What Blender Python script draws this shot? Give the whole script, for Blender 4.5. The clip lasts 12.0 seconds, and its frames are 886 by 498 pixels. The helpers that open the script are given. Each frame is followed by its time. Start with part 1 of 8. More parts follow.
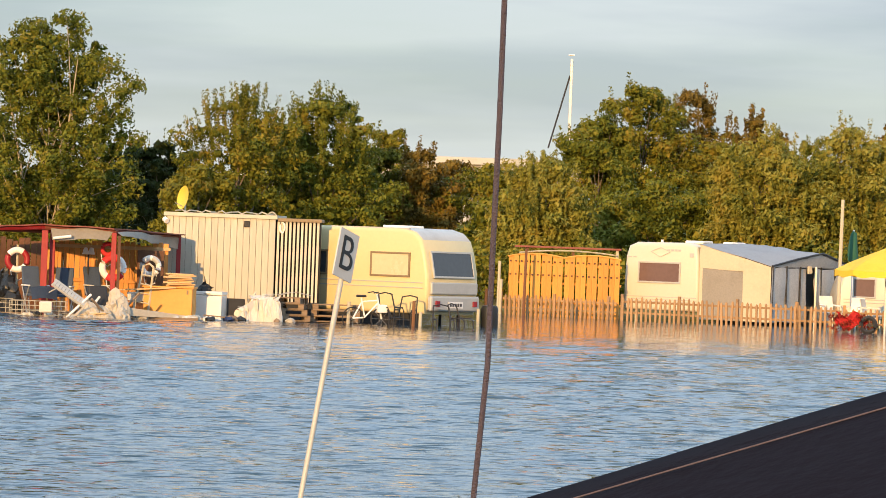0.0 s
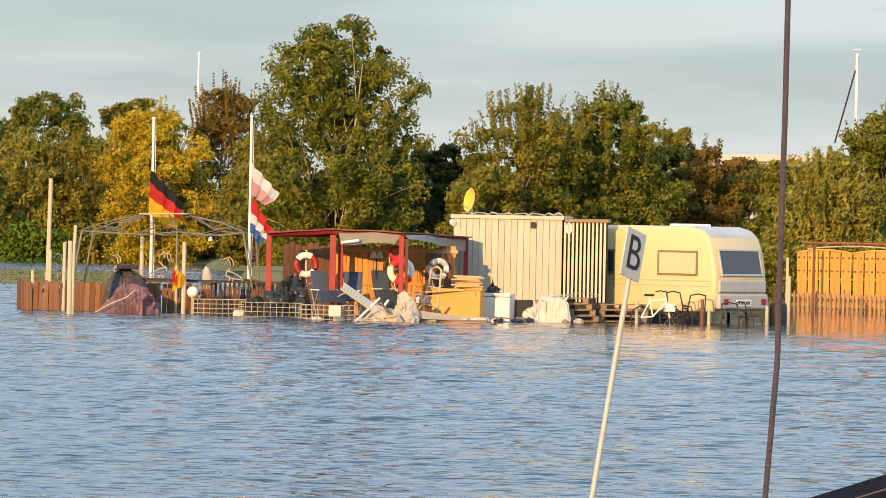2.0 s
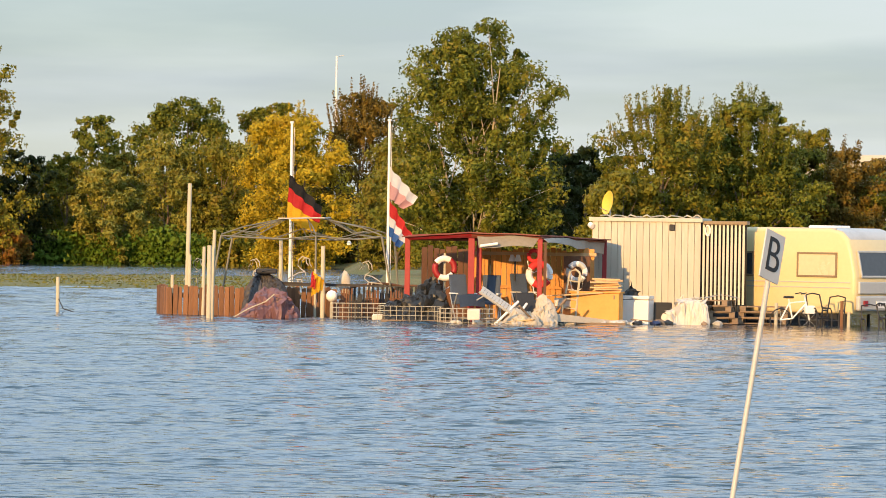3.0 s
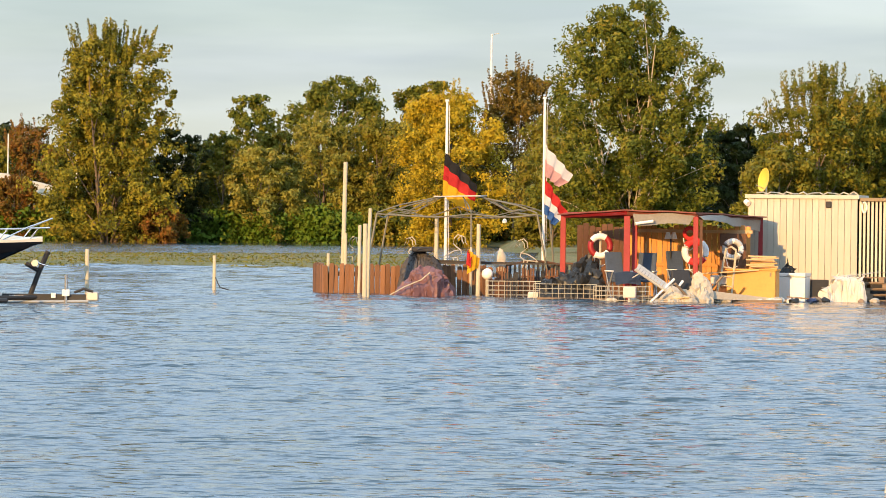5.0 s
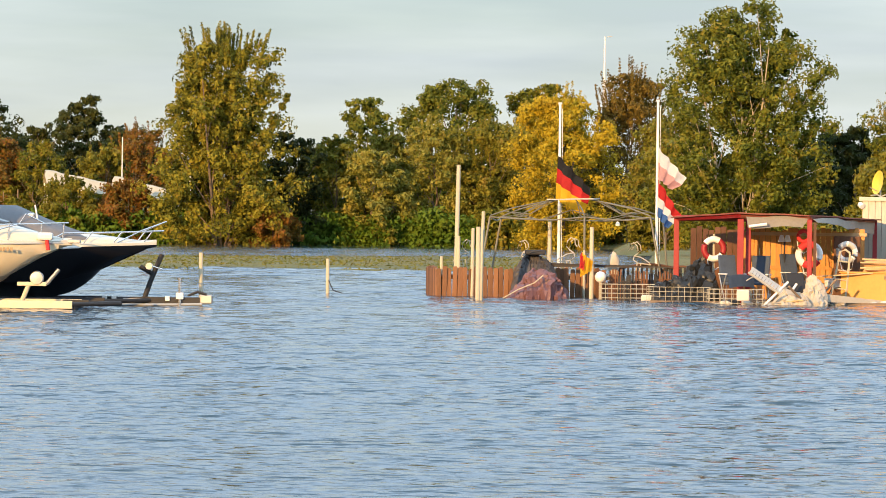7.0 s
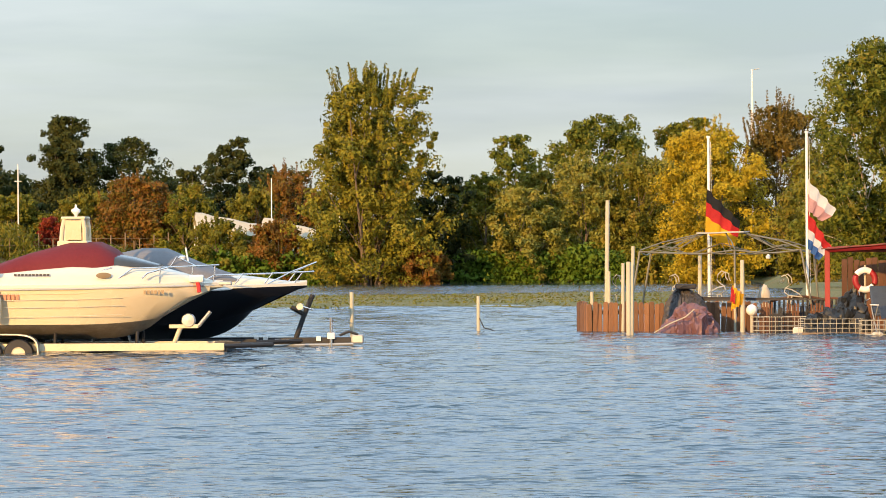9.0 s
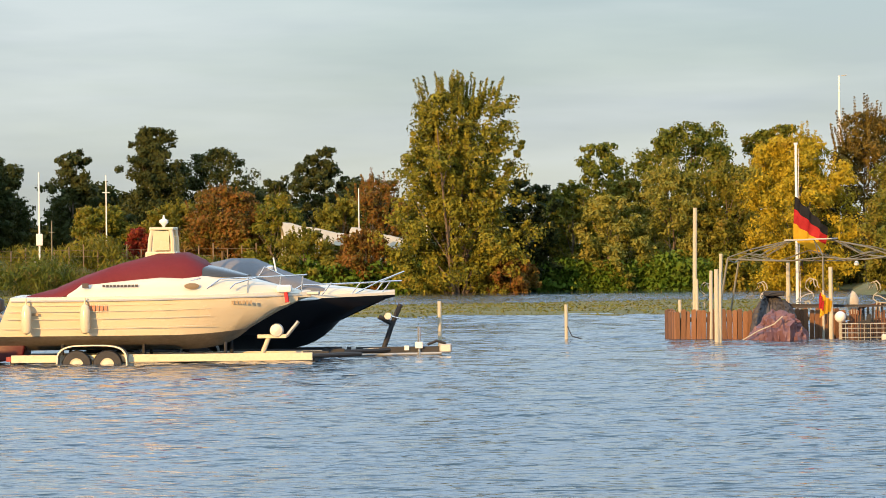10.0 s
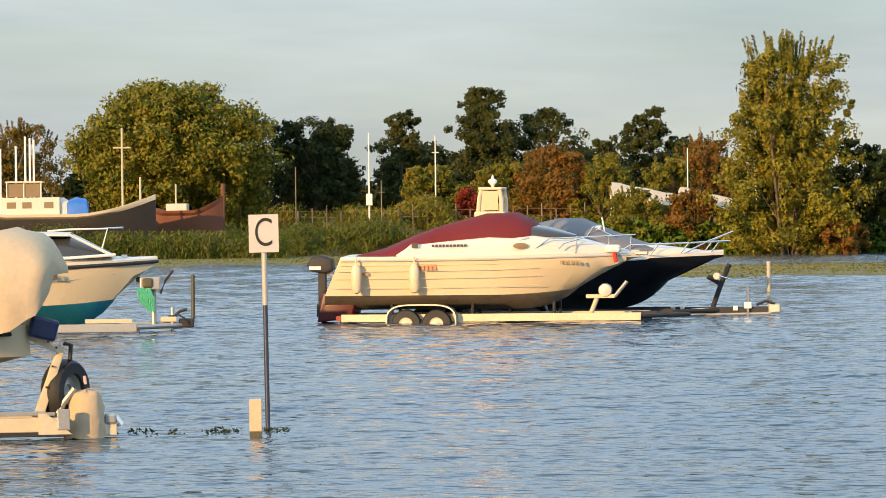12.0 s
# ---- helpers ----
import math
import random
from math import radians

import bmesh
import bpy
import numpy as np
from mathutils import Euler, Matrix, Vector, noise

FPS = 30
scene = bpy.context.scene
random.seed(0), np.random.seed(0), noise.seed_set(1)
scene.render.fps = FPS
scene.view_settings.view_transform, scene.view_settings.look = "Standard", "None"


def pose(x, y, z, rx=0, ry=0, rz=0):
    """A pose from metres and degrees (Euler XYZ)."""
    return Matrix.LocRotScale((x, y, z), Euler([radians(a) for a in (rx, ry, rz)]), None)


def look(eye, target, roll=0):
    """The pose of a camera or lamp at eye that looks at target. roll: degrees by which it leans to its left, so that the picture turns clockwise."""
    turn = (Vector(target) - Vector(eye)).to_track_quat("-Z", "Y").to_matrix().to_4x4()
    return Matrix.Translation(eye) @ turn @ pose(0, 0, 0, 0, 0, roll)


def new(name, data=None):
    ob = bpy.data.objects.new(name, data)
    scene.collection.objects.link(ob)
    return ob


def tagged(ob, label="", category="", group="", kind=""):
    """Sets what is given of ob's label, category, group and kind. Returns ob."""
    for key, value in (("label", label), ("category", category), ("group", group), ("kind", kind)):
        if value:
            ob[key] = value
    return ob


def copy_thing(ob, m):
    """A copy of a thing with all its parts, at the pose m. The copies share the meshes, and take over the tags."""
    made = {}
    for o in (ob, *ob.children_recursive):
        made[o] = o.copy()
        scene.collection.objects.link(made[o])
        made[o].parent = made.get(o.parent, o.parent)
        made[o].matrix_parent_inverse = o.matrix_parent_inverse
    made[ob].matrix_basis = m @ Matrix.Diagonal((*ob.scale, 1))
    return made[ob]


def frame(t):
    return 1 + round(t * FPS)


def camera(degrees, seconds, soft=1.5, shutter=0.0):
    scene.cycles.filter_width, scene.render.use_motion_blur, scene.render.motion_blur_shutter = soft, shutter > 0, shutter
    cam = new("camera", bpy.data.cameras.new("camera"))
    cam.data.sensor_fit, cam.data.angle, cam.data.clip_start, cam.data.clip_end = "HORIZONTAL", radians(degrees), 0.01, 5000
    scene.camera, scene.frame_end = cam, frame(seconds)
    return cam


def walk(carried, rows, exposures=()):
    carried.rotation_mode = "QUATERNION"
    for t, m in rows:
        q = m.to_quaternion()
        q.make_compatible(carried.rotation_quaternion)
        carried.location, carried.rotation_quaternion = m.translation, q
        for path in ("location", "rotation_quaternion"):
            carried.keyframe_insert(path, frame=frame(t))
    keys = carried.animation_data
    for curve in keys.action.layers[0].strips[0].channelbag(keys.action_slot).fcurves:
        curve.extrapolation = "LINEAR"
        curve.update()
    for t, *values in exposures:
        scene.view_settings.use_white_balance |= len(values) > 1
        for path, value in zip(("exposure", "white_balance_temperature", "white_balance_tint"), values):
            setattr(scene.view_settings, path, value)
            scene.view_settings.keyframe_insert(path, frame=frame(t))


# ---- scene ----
# ---- camera: it stands on a moored boat and pans to the left ----
cam = camera(13.0, 12.0, soft=0.65)
EYE = 2.0
ROWS = [
    # seconds, yaw, pitch, roll
    (0.0, 0.000, -0.050, -2.100),
    (0.5, 0.806, -0.064, -1.831),
    (1.0, 1.857, -0.095, -1.526),
    (1.5, 3.044, -0.133, -1.323),
    (2.0, 4.228, -0.165, -1.106),
    (2.5, 5.311, -0.164, -1.006),
    (3.0, 6.267, -0.152, -0.832),
    (3.5, 7.073, -0.159, -0.736),
    (3.7, 7.353, -0.178, -0.720),
    (5.5, 8.871, -0.619, -0.646),
    (6.0, 9.201, -0.659, -0.638),
    (6.5, 9.647, -0.602, -0.668),
    (7.0, 10.225, -0.481, -0.626),
    (7.5, 10.868, -0.356, -0.466),
    (9.5, 12.997, 0.163, 0.591),
    (10.0, 13.719, 0.199, 0.698),
    (10.5, 14.710, 0.123, 0.660),
    (11.0, 15.917, -0.021, 0.688),
    (11.5, 17.260, -0.198, 0.689),
    (12.0, 18.558, -0.335, 0.663),
]
walk(cam, [(t, pose(0, 0, EYE, 90 + pitch, roll, yaw)) for t, yaw, pitch, roll in ROWS],
     exposures=[(0.0, 0.17), (2.5, 0.20), (4.5, 0.33), (6.5, 0.37), (8.5, 0.30), (10.5, 0.17), (12.0, 0.15)])

# ---- world, sun ----
SUN_SIDE, SUN_HEIGHT = 16.0, 11.0          # the sun stands low behind the camera, to its left
world = bpy.data.worlds.new("world")
scene.world = world
world.use_nodes = True
wn, wl = world.node_tree.nodes, world.node_tree.links
wn.clear()
sky = wn.new("ShaderNodeTexSky")
sky.sky_type, sky.sun_disc = "NISHITA", False
sky.sun_elevation, sky.sun_rotation = radians(SUN_HEIGHT), radians(180 + SUN_SIDE)
sky.air_density, sky.dust_density, sky.ozone_density = 1.0, 0.6, 2.5
tc = wn.new("ShaderNodeTexCoord")
mp = wn.new("ShaderNodeMapping")
mp.inputs["Scale"].default_value = (2.2, 2.2, 16.0)
cn = wn.new("ShaderNodeTexNoise")
cn.inputs["Scale"].default_value, cn.inputs["Detail"].default_value, cn.inputs["Roughness"].default_value = 2.1, 6.0, 0.55
cr = wn.new("ShaderNodeValToRGB")
cr.color_ramp.elements[0].position, cr.color_ramp.elements[0].color = 0.40, (0.55, 0.55, 0.55, 1)
cr.color_ramp.elements[1].position, cr.color_ramp.elements[1].color = 0.66, (0.85, 0.85, 0.85, 1)
cn2 = wn.new("ShaderNodeTexNoise")
cn2.inputs["Scale"].default_value, cn2.inputs["Detail"].default_value = 3.0, 5.0
ct = wn.new("ShaderNodeValToRGB")
ct.color_ramp.elements[0].position, ct.color_ramp.elements[0].color = 0.36, (4.6, 5.15, 5.8, 1)
ct.color_ramp.elements[1].position, ct.color_ramp.elements[1].color = 0.60, (6.5, 7.0, 7.25, 1)
mx = wn.new("ShaderNodeMixRGB")
bg = wn.new("ShaderNodeBackground")
bg.inputs["Strength"].default_value = 0.10
wo = wn.new("ShaderNodeOutputWorld")
wl.new(tc.outputs["Generated"], mp.inputs["Vector"])
wl.new(mp.outputs["Vector"], cn.inputs["Vector"])
wl.new(mp.outputs["Vector"], cn2.inputs["Vector"])
wl.new(cn.outputs["Fac"], cr.inputs["Fac"])
wl.new(cn2.outputs["Fac"], ct.inputs["Fac"])
sep = wn.new("ShaderNodeSeparateXYZ")
low = wn.new("ShaderNodeMapRange")
low.interpolation_type = "SMOOTHSTEP"
low.inputs["From Min"].default_value, low.inputs["From Max"].default_value = 0.18, 0.60
low.inputs["To Min"].default_value, low.inputs["To Max"].default_value = 1.0, 0.30
mul = wn.new("ShaderNodeMath")
mul.operation = "MULTIPLY"
wl.new(tc.outputs["Generated"], sep.inputs[0])
wl.new(sep.outputs["Z"], low.inputs["Value"])
wl.new(cr.outputs["Color"], mul.inputs[0])
wl.new(low.outputs["Result"], mul.inputs[1])
wl.new(mul.outputs[0], mx.inputs["Fac"])
wl.new(sky.outputs["Color"], mx.inputs["Color1"])
wl.new(ct.outputs["Color"], mx.inputs["Color2"])
high = wn.new("ShaderNodeMapRange")
high.interpolation_type = "SMOOTHSTEP"
high.inputs["From Min"].default_value, high.inputs["From Max"].default_value = 0.04, 0.32
high.inputs["To Min"].default_value, high.inputs["To Max"].default_value = 0.0, 0.75
blue = wn.new("ShaderNodeMixRGB")
blue.inputs["Color2"].default_value = (8.9, 11.9, 15.2, 1)      # clear blue over the haze
wl.new(sep.outputs["Z"], high.inputs["Value"])
wl.new(high.outputs["Result"], blue.inputs["Fac"])
wl.new(mx.outputs["Color"], blue.inputs["Color1"])
wl.new(blue.outputs["Color"], bg.inputs["Color"])
wl.new(bg.outputs["Background"], wo.inputs["Surface"])
sun = new("sun", bpy.data.lights.new("sun", "SUN"))
sun.data.energy, sun.data.angle, sun.data.color = 5.2, radians(0.6), (1.0, 0.58, 0.215)
sx, sy, sz = -math.sin(radians(SUN_SIDE)), -math.cos(radians(SUN_SIDE)), math.tan(radians(SUN_HEIGHT))
sun.matrix_world = look((sx * 60, sy * 60, sz * 60), (0, 0, 0))

# ---- materials ----
def nodes_of(name):
    m = bpy.data.materials.new(name)
    m.use_nodes = True
    return m, m.node_tree.nodes, m.node_tree.links, m.node_tree.nodes["Principled BSDF"]


def mat(name, base, rough=0.6, metal=0.0, var=0.18, scale=3.0, bump=0.15, stain=0.25, stain_colour=None, pieces=0.0, stretch=(1, 1, 1)):
    """A painted, wooden, cloth or metal surface: fine grain, larger blotches of dirt, a little relief."""
    m, n, l, p = nodes_of(name)
    tc = n.new("ShaderNodeTexCoord")
    mp = n.new("ShaderNodeMapping")
    mp.inputs["Scale"].default_value = stretch
    l.new(tc.outputs["Object"], mp.inputs["Vector"])
    fine, broad = n.new("ShaderNodeTexNoise"), n.new("ShaderNodeTexNoise")
    fine.inputs["Scale"].default_value, fine.inputs["Detail"].default_value = scale * 9, 4
    broad.inputs["Scale"].default_value, broad.inputs["Detail"].default_value, broad.inputs["Roughness"].default_value = scale, 5, 0.65
    l.new(mp.outputs["Vector"], fine.inputs["Vector"])
    l.new(mp.outputs["Vector"], broad.inputs["Vector"])
    hsv = n.new("ShaderNodeHueSaturation")
    hsv.inputs["Color"].default_value = (*base, 1)
    add = n.new("ShaderNodeMath")
    add.operation = "MULTIPLY_ADD"
    add.inputs[1].default_value, add.inputs[2].default_value = 2 * var, 1 - var
    l.new(fine.outputs["Fac"], add.inputs[0])
    last = add
    if pieces:
        info = n.new("ShaderNodeObjectInfo")
        per = n.new("ShaderNodeMath")
        per.operation = "MULTIPLY_ADD"
        per.inputs[1].default_value = 2 * pieces
        sub = n.new("ShaderNodeMath")
        sub.operation = "SUBTRACT"
        sub.inputs[1].default_value = pieces
        l.new(info.outputs["Random"], per.inputs[0])
        l.new(add.outputs[0], per.inputs[2])
        l.new(per.outputs[0], sub.inputs[0])
        last = sub
    l.new(last.outputs[0], hsv.inputs["Value"])
    ramp = n.new("ShaderNodeValToRGB")
    ramp.color_ramp.elements[0].position, ramp.color_ramp.elements[1].position = 0.5, 0.75
    ramp.color_ramp.elements[1].color = (stain, stain, stain, 1)
    l.new(broad.outputs["Fac"], ramp.inputs["Fac"])
    mix = n.new("ShaderNodeMixRGB")
    sc = stain_colour or tuple(0.45 * c for c in base)
    mix.inputs["Color2"].default_value = (*sc, 1)
    l.new(ramp.outputs["Color"], mix.inputs["Fac"])
    l.new(hsv.outputs["Color"], mix.inputs["Color1"])
    l.new(mix.outputs["Color"], p.inputs["Base Color"])
    rr = n.new("ShaderNodeMath")
    rr.operation = "MULTIPLY_ADD"
    rr.inputs[1].default_value, rr.inputs[2].default_value = 0.25, max(0.02, rough - 0.12)
    l.new(broad.outputs["Fac"], rr.inputs[0])
    l.new(rr.outputs[0], p.inputs["Roughness"])
    p.inputs["Metallic"].default_value = metal
    if bump:
        b = n.new("ShaderNodeBump")
        b.inputs["Strength"].default_value, b.inputs["Distance"].default_value = bump, 0.02
        l.new(fine.outputs["Fac"], b.inputs["Height"])
        l.new(b.outputs["Normal"], p.inputs["Normal"])
    return m


def leaf_mat(name, colours):
    """Leaves of several tints, a little light shining through."""
    m, n, l, p = nodes_of(name)
    geo = n.new("ShaderNodeNewGeometry")
    ramp = n.new("ShaderNodeValToRGB")
    ramp.color_ramp.interpolation = "LINEAR"
    els = ramp.color_ramp.elements
    while len(els) < len(colours):
        els.new(0.5)
    for i, c in enumerate(colours):
        els[i].position, els[i].color = i / (len(colours) - 1), (*c, 1)
    tc, ns = n.new("ShaderNodeTexCoord"), n.new("ShaderNodeTexNoise")
    ns.inputs["Scale"].default_value, ns.inputs["Detail"].default_value = 0.95, 4
    l.new(tc.outputs["Object"], ns.inputs["Vector"])
    add = n.new("ShaderNodeMath")
    add.operation = "MULTIPLY_ADD"
    add.inputs[1].default_value = 0.55
    mul = n.new("ShaderNodeMath")
    mul.operation = "MULTIPLY_ADD"
    mul.inputs[1].default_value, mul.inputs[2].default_value = 2.3, -0.95
    l.new(ns.outputs["Fac"], mul.inputs[0])
    l.new(geo.outputs["Random Per Island"], add.inputs[0])
    l.new(mul.outputs[0], add.inputs[2])
    l.new(add.outputs[0], ramp.inputs["Fac"])
    l.new(ramp.outputs["Color"], p.inputs["Base Color"])
    p.inputs["Roughness"].default_value = 0.55
    p.inputs["Specular IOR Level"].default_value = 0.10
    tr = n.new("ShaderNodeBsdfTranslucent")
    l.new(ramp.outputs["Color"], tr.inputs["Color"])
    ms = n.new("ShaderNodeMixShader")
    ms.inputs["Fac"].default_value = 0.18
    out = n["Material Output"]
    l.new(p.outputs["BSDF"], ms.inputs[1])
    l.new(tr.outputs["BSDF"], ms.inputs[2])
    l.new(ms.outputs["Shader"], out.inputs["Surface"])
    return m


def water_mat(name, rough, wave):
    m, n, l, p = nodes_of(name)
    p.inputs["Base Color"].default_value = (0.028, 0.060, 0.088, 1)
    p.inputs["Roughness"].default_value, p.inputs["IOR"].default_value = rough, 1.333
    tc = n.new("ShaderNodeTexCoord")
    xyz, across, away, calm = n.new("ShaderNodeSeparateXYZ"), n.new("ShaderNodeMapRange"), n.new("ShaderNodeMapRange"), n.new("ShaderNodeMath")
    l.new(tc.outputs["Object"], xyz.inputs[0])
    for node, out_, lo_, hi_ in ((across, "X", -9.0, 1.0), (away, "Y", 58.0, 94.0)):       # the lee before the caravans
        node.interpolation_type = "SMOOTHSTEP"
        node.inputs["From Min"].default_value, node.inputs["From Max"].default_value = lo_, hi_
        l.new(xyz.outputs[out_], node.inputs["Value"])
    calm.operation = "MULTIPLY"
    l.new(across.outputs["Result"], calm.inputs[0])
    l.new(away.outputs["Result"], calm.inputs[1])
    still = n.new("ShaderNodeMath")
    still.operation = "MULTIPLY_ADD"
    still.inputs[1].default_value, still.inputs[2].default_value = -0.80, 1.0
    l.new(calm.outputs[0], still.inputs[0])
    last = None
    for k, (sx_, sy_, scale, dist, det) in enumerate(((0.5, 1.0, 2.6, 0.075, 2), (0.45, 1.0, 6.0, 0.036, 2), (0.6, 1.0, 0.15, 0.03, 2))):
        mp = n.new("ShaderNodeMapping")
        mp.inputs["Scale"].default_value = (sx_, sy_, 1)
        mp.inputs["Rotation"].default_value = (0, 0, radians((7, -9, 14)[k]))
        ns = n.new("ShaderNodeTexNoise")
        ns.inputs["Scale"].default_value, ns.inputs["Detail"].default_value, ns.inputs["Distortion"].default_value = scale, det, 0.4
        b = n.new("ShaderNodeBump")
        b.inputs["Distance"].default_value = dist * 1.2 * wave
        l.new(still.outputs[0], b.inputs["Strength"])
        l.new(tc.outputs["Object"], mp.inputs["Vector"])
        l.new(mp.outputs["Vector"], ns.inputs["Vector"])
        l.new(ns.outputs["Fac"], b.inputs["Height"])
        if last:
            l.new(last.outputs["Normal"], b.inputs["Normal"])
        last = b
    l.new(last.outputs["Normal"], p.inputs["Normal"])
    return m


def ground_mat():
    m, n, l, p = nodes_of("meadow")
    tc = n.new("ShaderNodeTexCoord")
    a, b = n.new("ShaderNodeTexNoise"), n.new("ShaderNodeTexNoise")
    a.inputs["Scale"].default_value, a.inputs["Detail"].default_value = 0.12, 6
    b.inputs["Scale"].default_value, b.inputs["Detail"].default_value = 6.0, 4
    l.new(tc.outputs["Object"], a.inputs["Vector"])
    l.new(tc.outputs["Object"], b.inputs["Vector"])
    r = n.new("ShaderNodeValToRGB")
    r.color_ramp.elements[0].position, r.color_ramp.elements[0].color = 0.35, (0.12, 0.125, 0.032, 1)
    r.color_ramp.elements[1].position, r.color_ramp.elements[1].color = 0.65, (0.20, 0.16, 0.055, 1)
    l.new(a.outputs["Fac"], r.inputs["Fac"])
    h = n.new("ShaderNodeHueSaturation")
    ma = n.new("ShaderNodeMath")
    ma.operation = "MULTIPLY_ADD"
    ma.inputs[1].default_value, ma.inputs[2].default_value = 1.0, 0.5
    l.new(b.outputs["Fac"], ma.inputs[0])
    l.new(ma.outputs[0], h.inputs["Value"])
    l.new(r.outputs["Color"], h.inputs["Color"])
    l.new(h.outputs["Color"], p.inputs["Base Color"])
    p.inputs["Roughness"].default_value = 0.9
    bp = n.new("ShaderNodeBump")
    bp.inputs["Strength"].default_value, bp.inputs["Distance"].default_value = 0.8, 0.1
    l.new(b.outputs["Fac"], bp.inputs["Height"])
    l.new(bp.outputs["Normal"], p.inputs["Normal"])
    return m


WATER, CALM, MEADOW = water_mat("water", 0.05, 1.0), water_mat("far_water", 0.03, 0.10), ground_mat()
LEAF = {
    "green": leaf_mat("leaf_green", [(0.046, 0.064, 0.010), (0.102, 0.121, 0.016), (0.180, 0.190, 0.026), (0.24, 0.20, 0.033)]),
    "mid": leaf_mat("leaf_mid", [(0.056, 0.072, 0.010), (0.118, 0.130, 0.016), (0.21, 0.195, 0.025), (0.27, 0.195, 0.03)]),
    "olive": leaf_mat("leaf_olive", [(0.070, 0.073, 0.011), (0.140, 0.140, 0.018), (0.215, 0.198, 0.027), (0.23, 0.165, 0.03)]),
    "brown": leaf_mat("leaf_brown", [(0.065, 0.052, 0.012), (0.14, 0.10, 0.020), (0.21, 0.135, 0.028), (0.19, 0.155, 0.03)]),
    "yellow": leaf_mat("leaf_yellow", [(0.19, 0.150, 0.015), (0.37, 0.285, 0.020), (0.49, 0.365, 0.026), (0.34, 0.24, 0.024)]),
    "willow": leaf_mat("leaf_willow", [(0.09, 0.10, 0.016), (0.20, 0.20, 0.032), (0.30, 0.275, 0.055), (0.29, 0.225, 0.04)]),
    # dark greens; for the shaded tree and shrub, shade is put into them
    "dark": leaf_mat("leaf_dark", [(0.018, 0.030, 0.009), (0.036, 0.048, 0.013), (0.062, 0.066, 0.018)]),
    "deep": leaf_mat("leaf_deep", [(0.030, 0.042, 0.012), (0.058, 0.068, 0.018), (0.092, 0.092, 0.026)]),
    "rust": leaf_mat("leaf_rust", [(0.10, 0.085, 0.014), (0.18, 0.115, 0.022), (0.25, 0.10, 0.025), (0.17, 0.155, 0.03)]),
    "red": leaf_mat("leaf_red", [(0.14, 0.02, 0.012), (0.24, 0.035, 0.02), (0.20, 0.07, 0.02)]),
    "reed": leaf_mat("leaf_reed", [(0.048, 0.074, 0.011), (0.090, 0.116, 0.016), (0.13, 0.138, 0.028), (0.21, 0.155, 0.04)]),
    "golden": leaf_mat("leaf_golden", [(0.056, 0.060, 0.010), (0.155, 0.150, 0.018), (0.29, 0.26, 0.028), (0.25, 0.18, 0.030)]),
    "turf": leaf_mat("leaf_turf", [(0.10, 0.11, 0.020), (0.16, 0.16, 0.030), (0.21, 0.18, 0.045)]),
    "fresh": leaf_mat("leaf_fresh", [(0.055, 0.105, 0.010), (0.095, 0.16, 0.016), (0.15, 0.195, 0.026)]),
}
BARK = mat("bark", (0.16, 0.12, 0.085), 0.9, var=0.35, scale=2, bump=0.6, stretch=(3, 3, 0.6))
PALE_BARK = mat("pale_bark", (0.42, 0.36, 0.26), 0.85, var=0.3, scale=2, bump=0.4, stretch=(3, 3, 0.6))
CREAM = mat("cream_caravan_paint", (0.65, 0.53, 0.285), 0.38, var=0.05, scale=1.2, bump=0.04, stain=0.22, stain_colour=(0.5, 0.42, 0.25))
WHITE = mat("white_caravan_paint", (0.61, 0.565, 0.45), 0.38, var=0.05, scale=1.2, bump=0.04, stain=0.2, stain_colour=(0.55, 0.5, 0.4))
GREYPAINT = mat("grey_panel", (0.42, 0.42, 0.40), 0.45, var=0.08, scale=2)
ROOFGREY = mat("grey_awning_cloth", (0.30, 0.30, 0.31), 0.75, var=0.15, scale=1.5, bump=0.2)
CURTAIN = mat("grey_patterned_curtain", (0.46, 0.45, 0.44), 0.85, var=0.4, scale=2.5, bump=0.3)
CANVAS = mat("pale_canvas", (0.55, 0.48, 0.35), 0.8, var=0.10, scale=1.6, bump=0.25, stain=0.2)
TENTCLOTH = mat("dirty_white_cloth", (0.46, 0.41, 0.33), 0.85, var=0.14, scale=2.5, bump=0.35, stain=0.35)
SHEETWHITE = mat("white_plastic_sheet", (0.60, 0.56, 0.49), 0.6, var=0.10, scale=3, bump=0.3, stain=0.25)
CLAD = mat("cream_cladding", (0.47, 0.435, 0.355), 0.6, var=0.14, scale=1.0, bump=0.1, stain=0.35, stain_colour=(0.36, 0.31, 0.22), pieces=0.07, stretch=(2, 2, 0.4))
SLATCREAM = mat("cream_slat", (0.52, 0.48, 0.385), 0.55, var=0.12, scale=1.5, pieces=0.08, stretch=(2, 2, 0.4))
# near-black; stands in for shade under the caravan and behind the slats
DARK = mat("shade_and_trim_black", (0.018, 0.017, 0.016), 0.8, var=0.3, scale=2)
BLACK = mat("black_rubber", (0.022, 0.022, 0.024), 0.65, var=0.3, scale=4)
GLASS = mat("dark_window_glass", (0.05, 0.055, 0.06), 0.10, var=0.15, scale=1, bump=0.0)
PANE = mat("blinded_window", (0.62, 0.52, 0.33), 0.25, var=0.1, scale=1, bump=0.0)
TINT = mat("brown_tinted_window", (0.16, 0.10, 0.085), 0.15, var=0.12, scale=1, bump=0.0)
FRAME = mat("brown_rubber_frame", (0.22, 0.16, 0.09), 0.6)
NEWWOOD = mat("honey_stained_wood", (0.66, 0.30, 0.055), 0.65, var=0.22, scale=2, bump=0.3, pieces=0.12, stretch=(3, 3, 0.5))
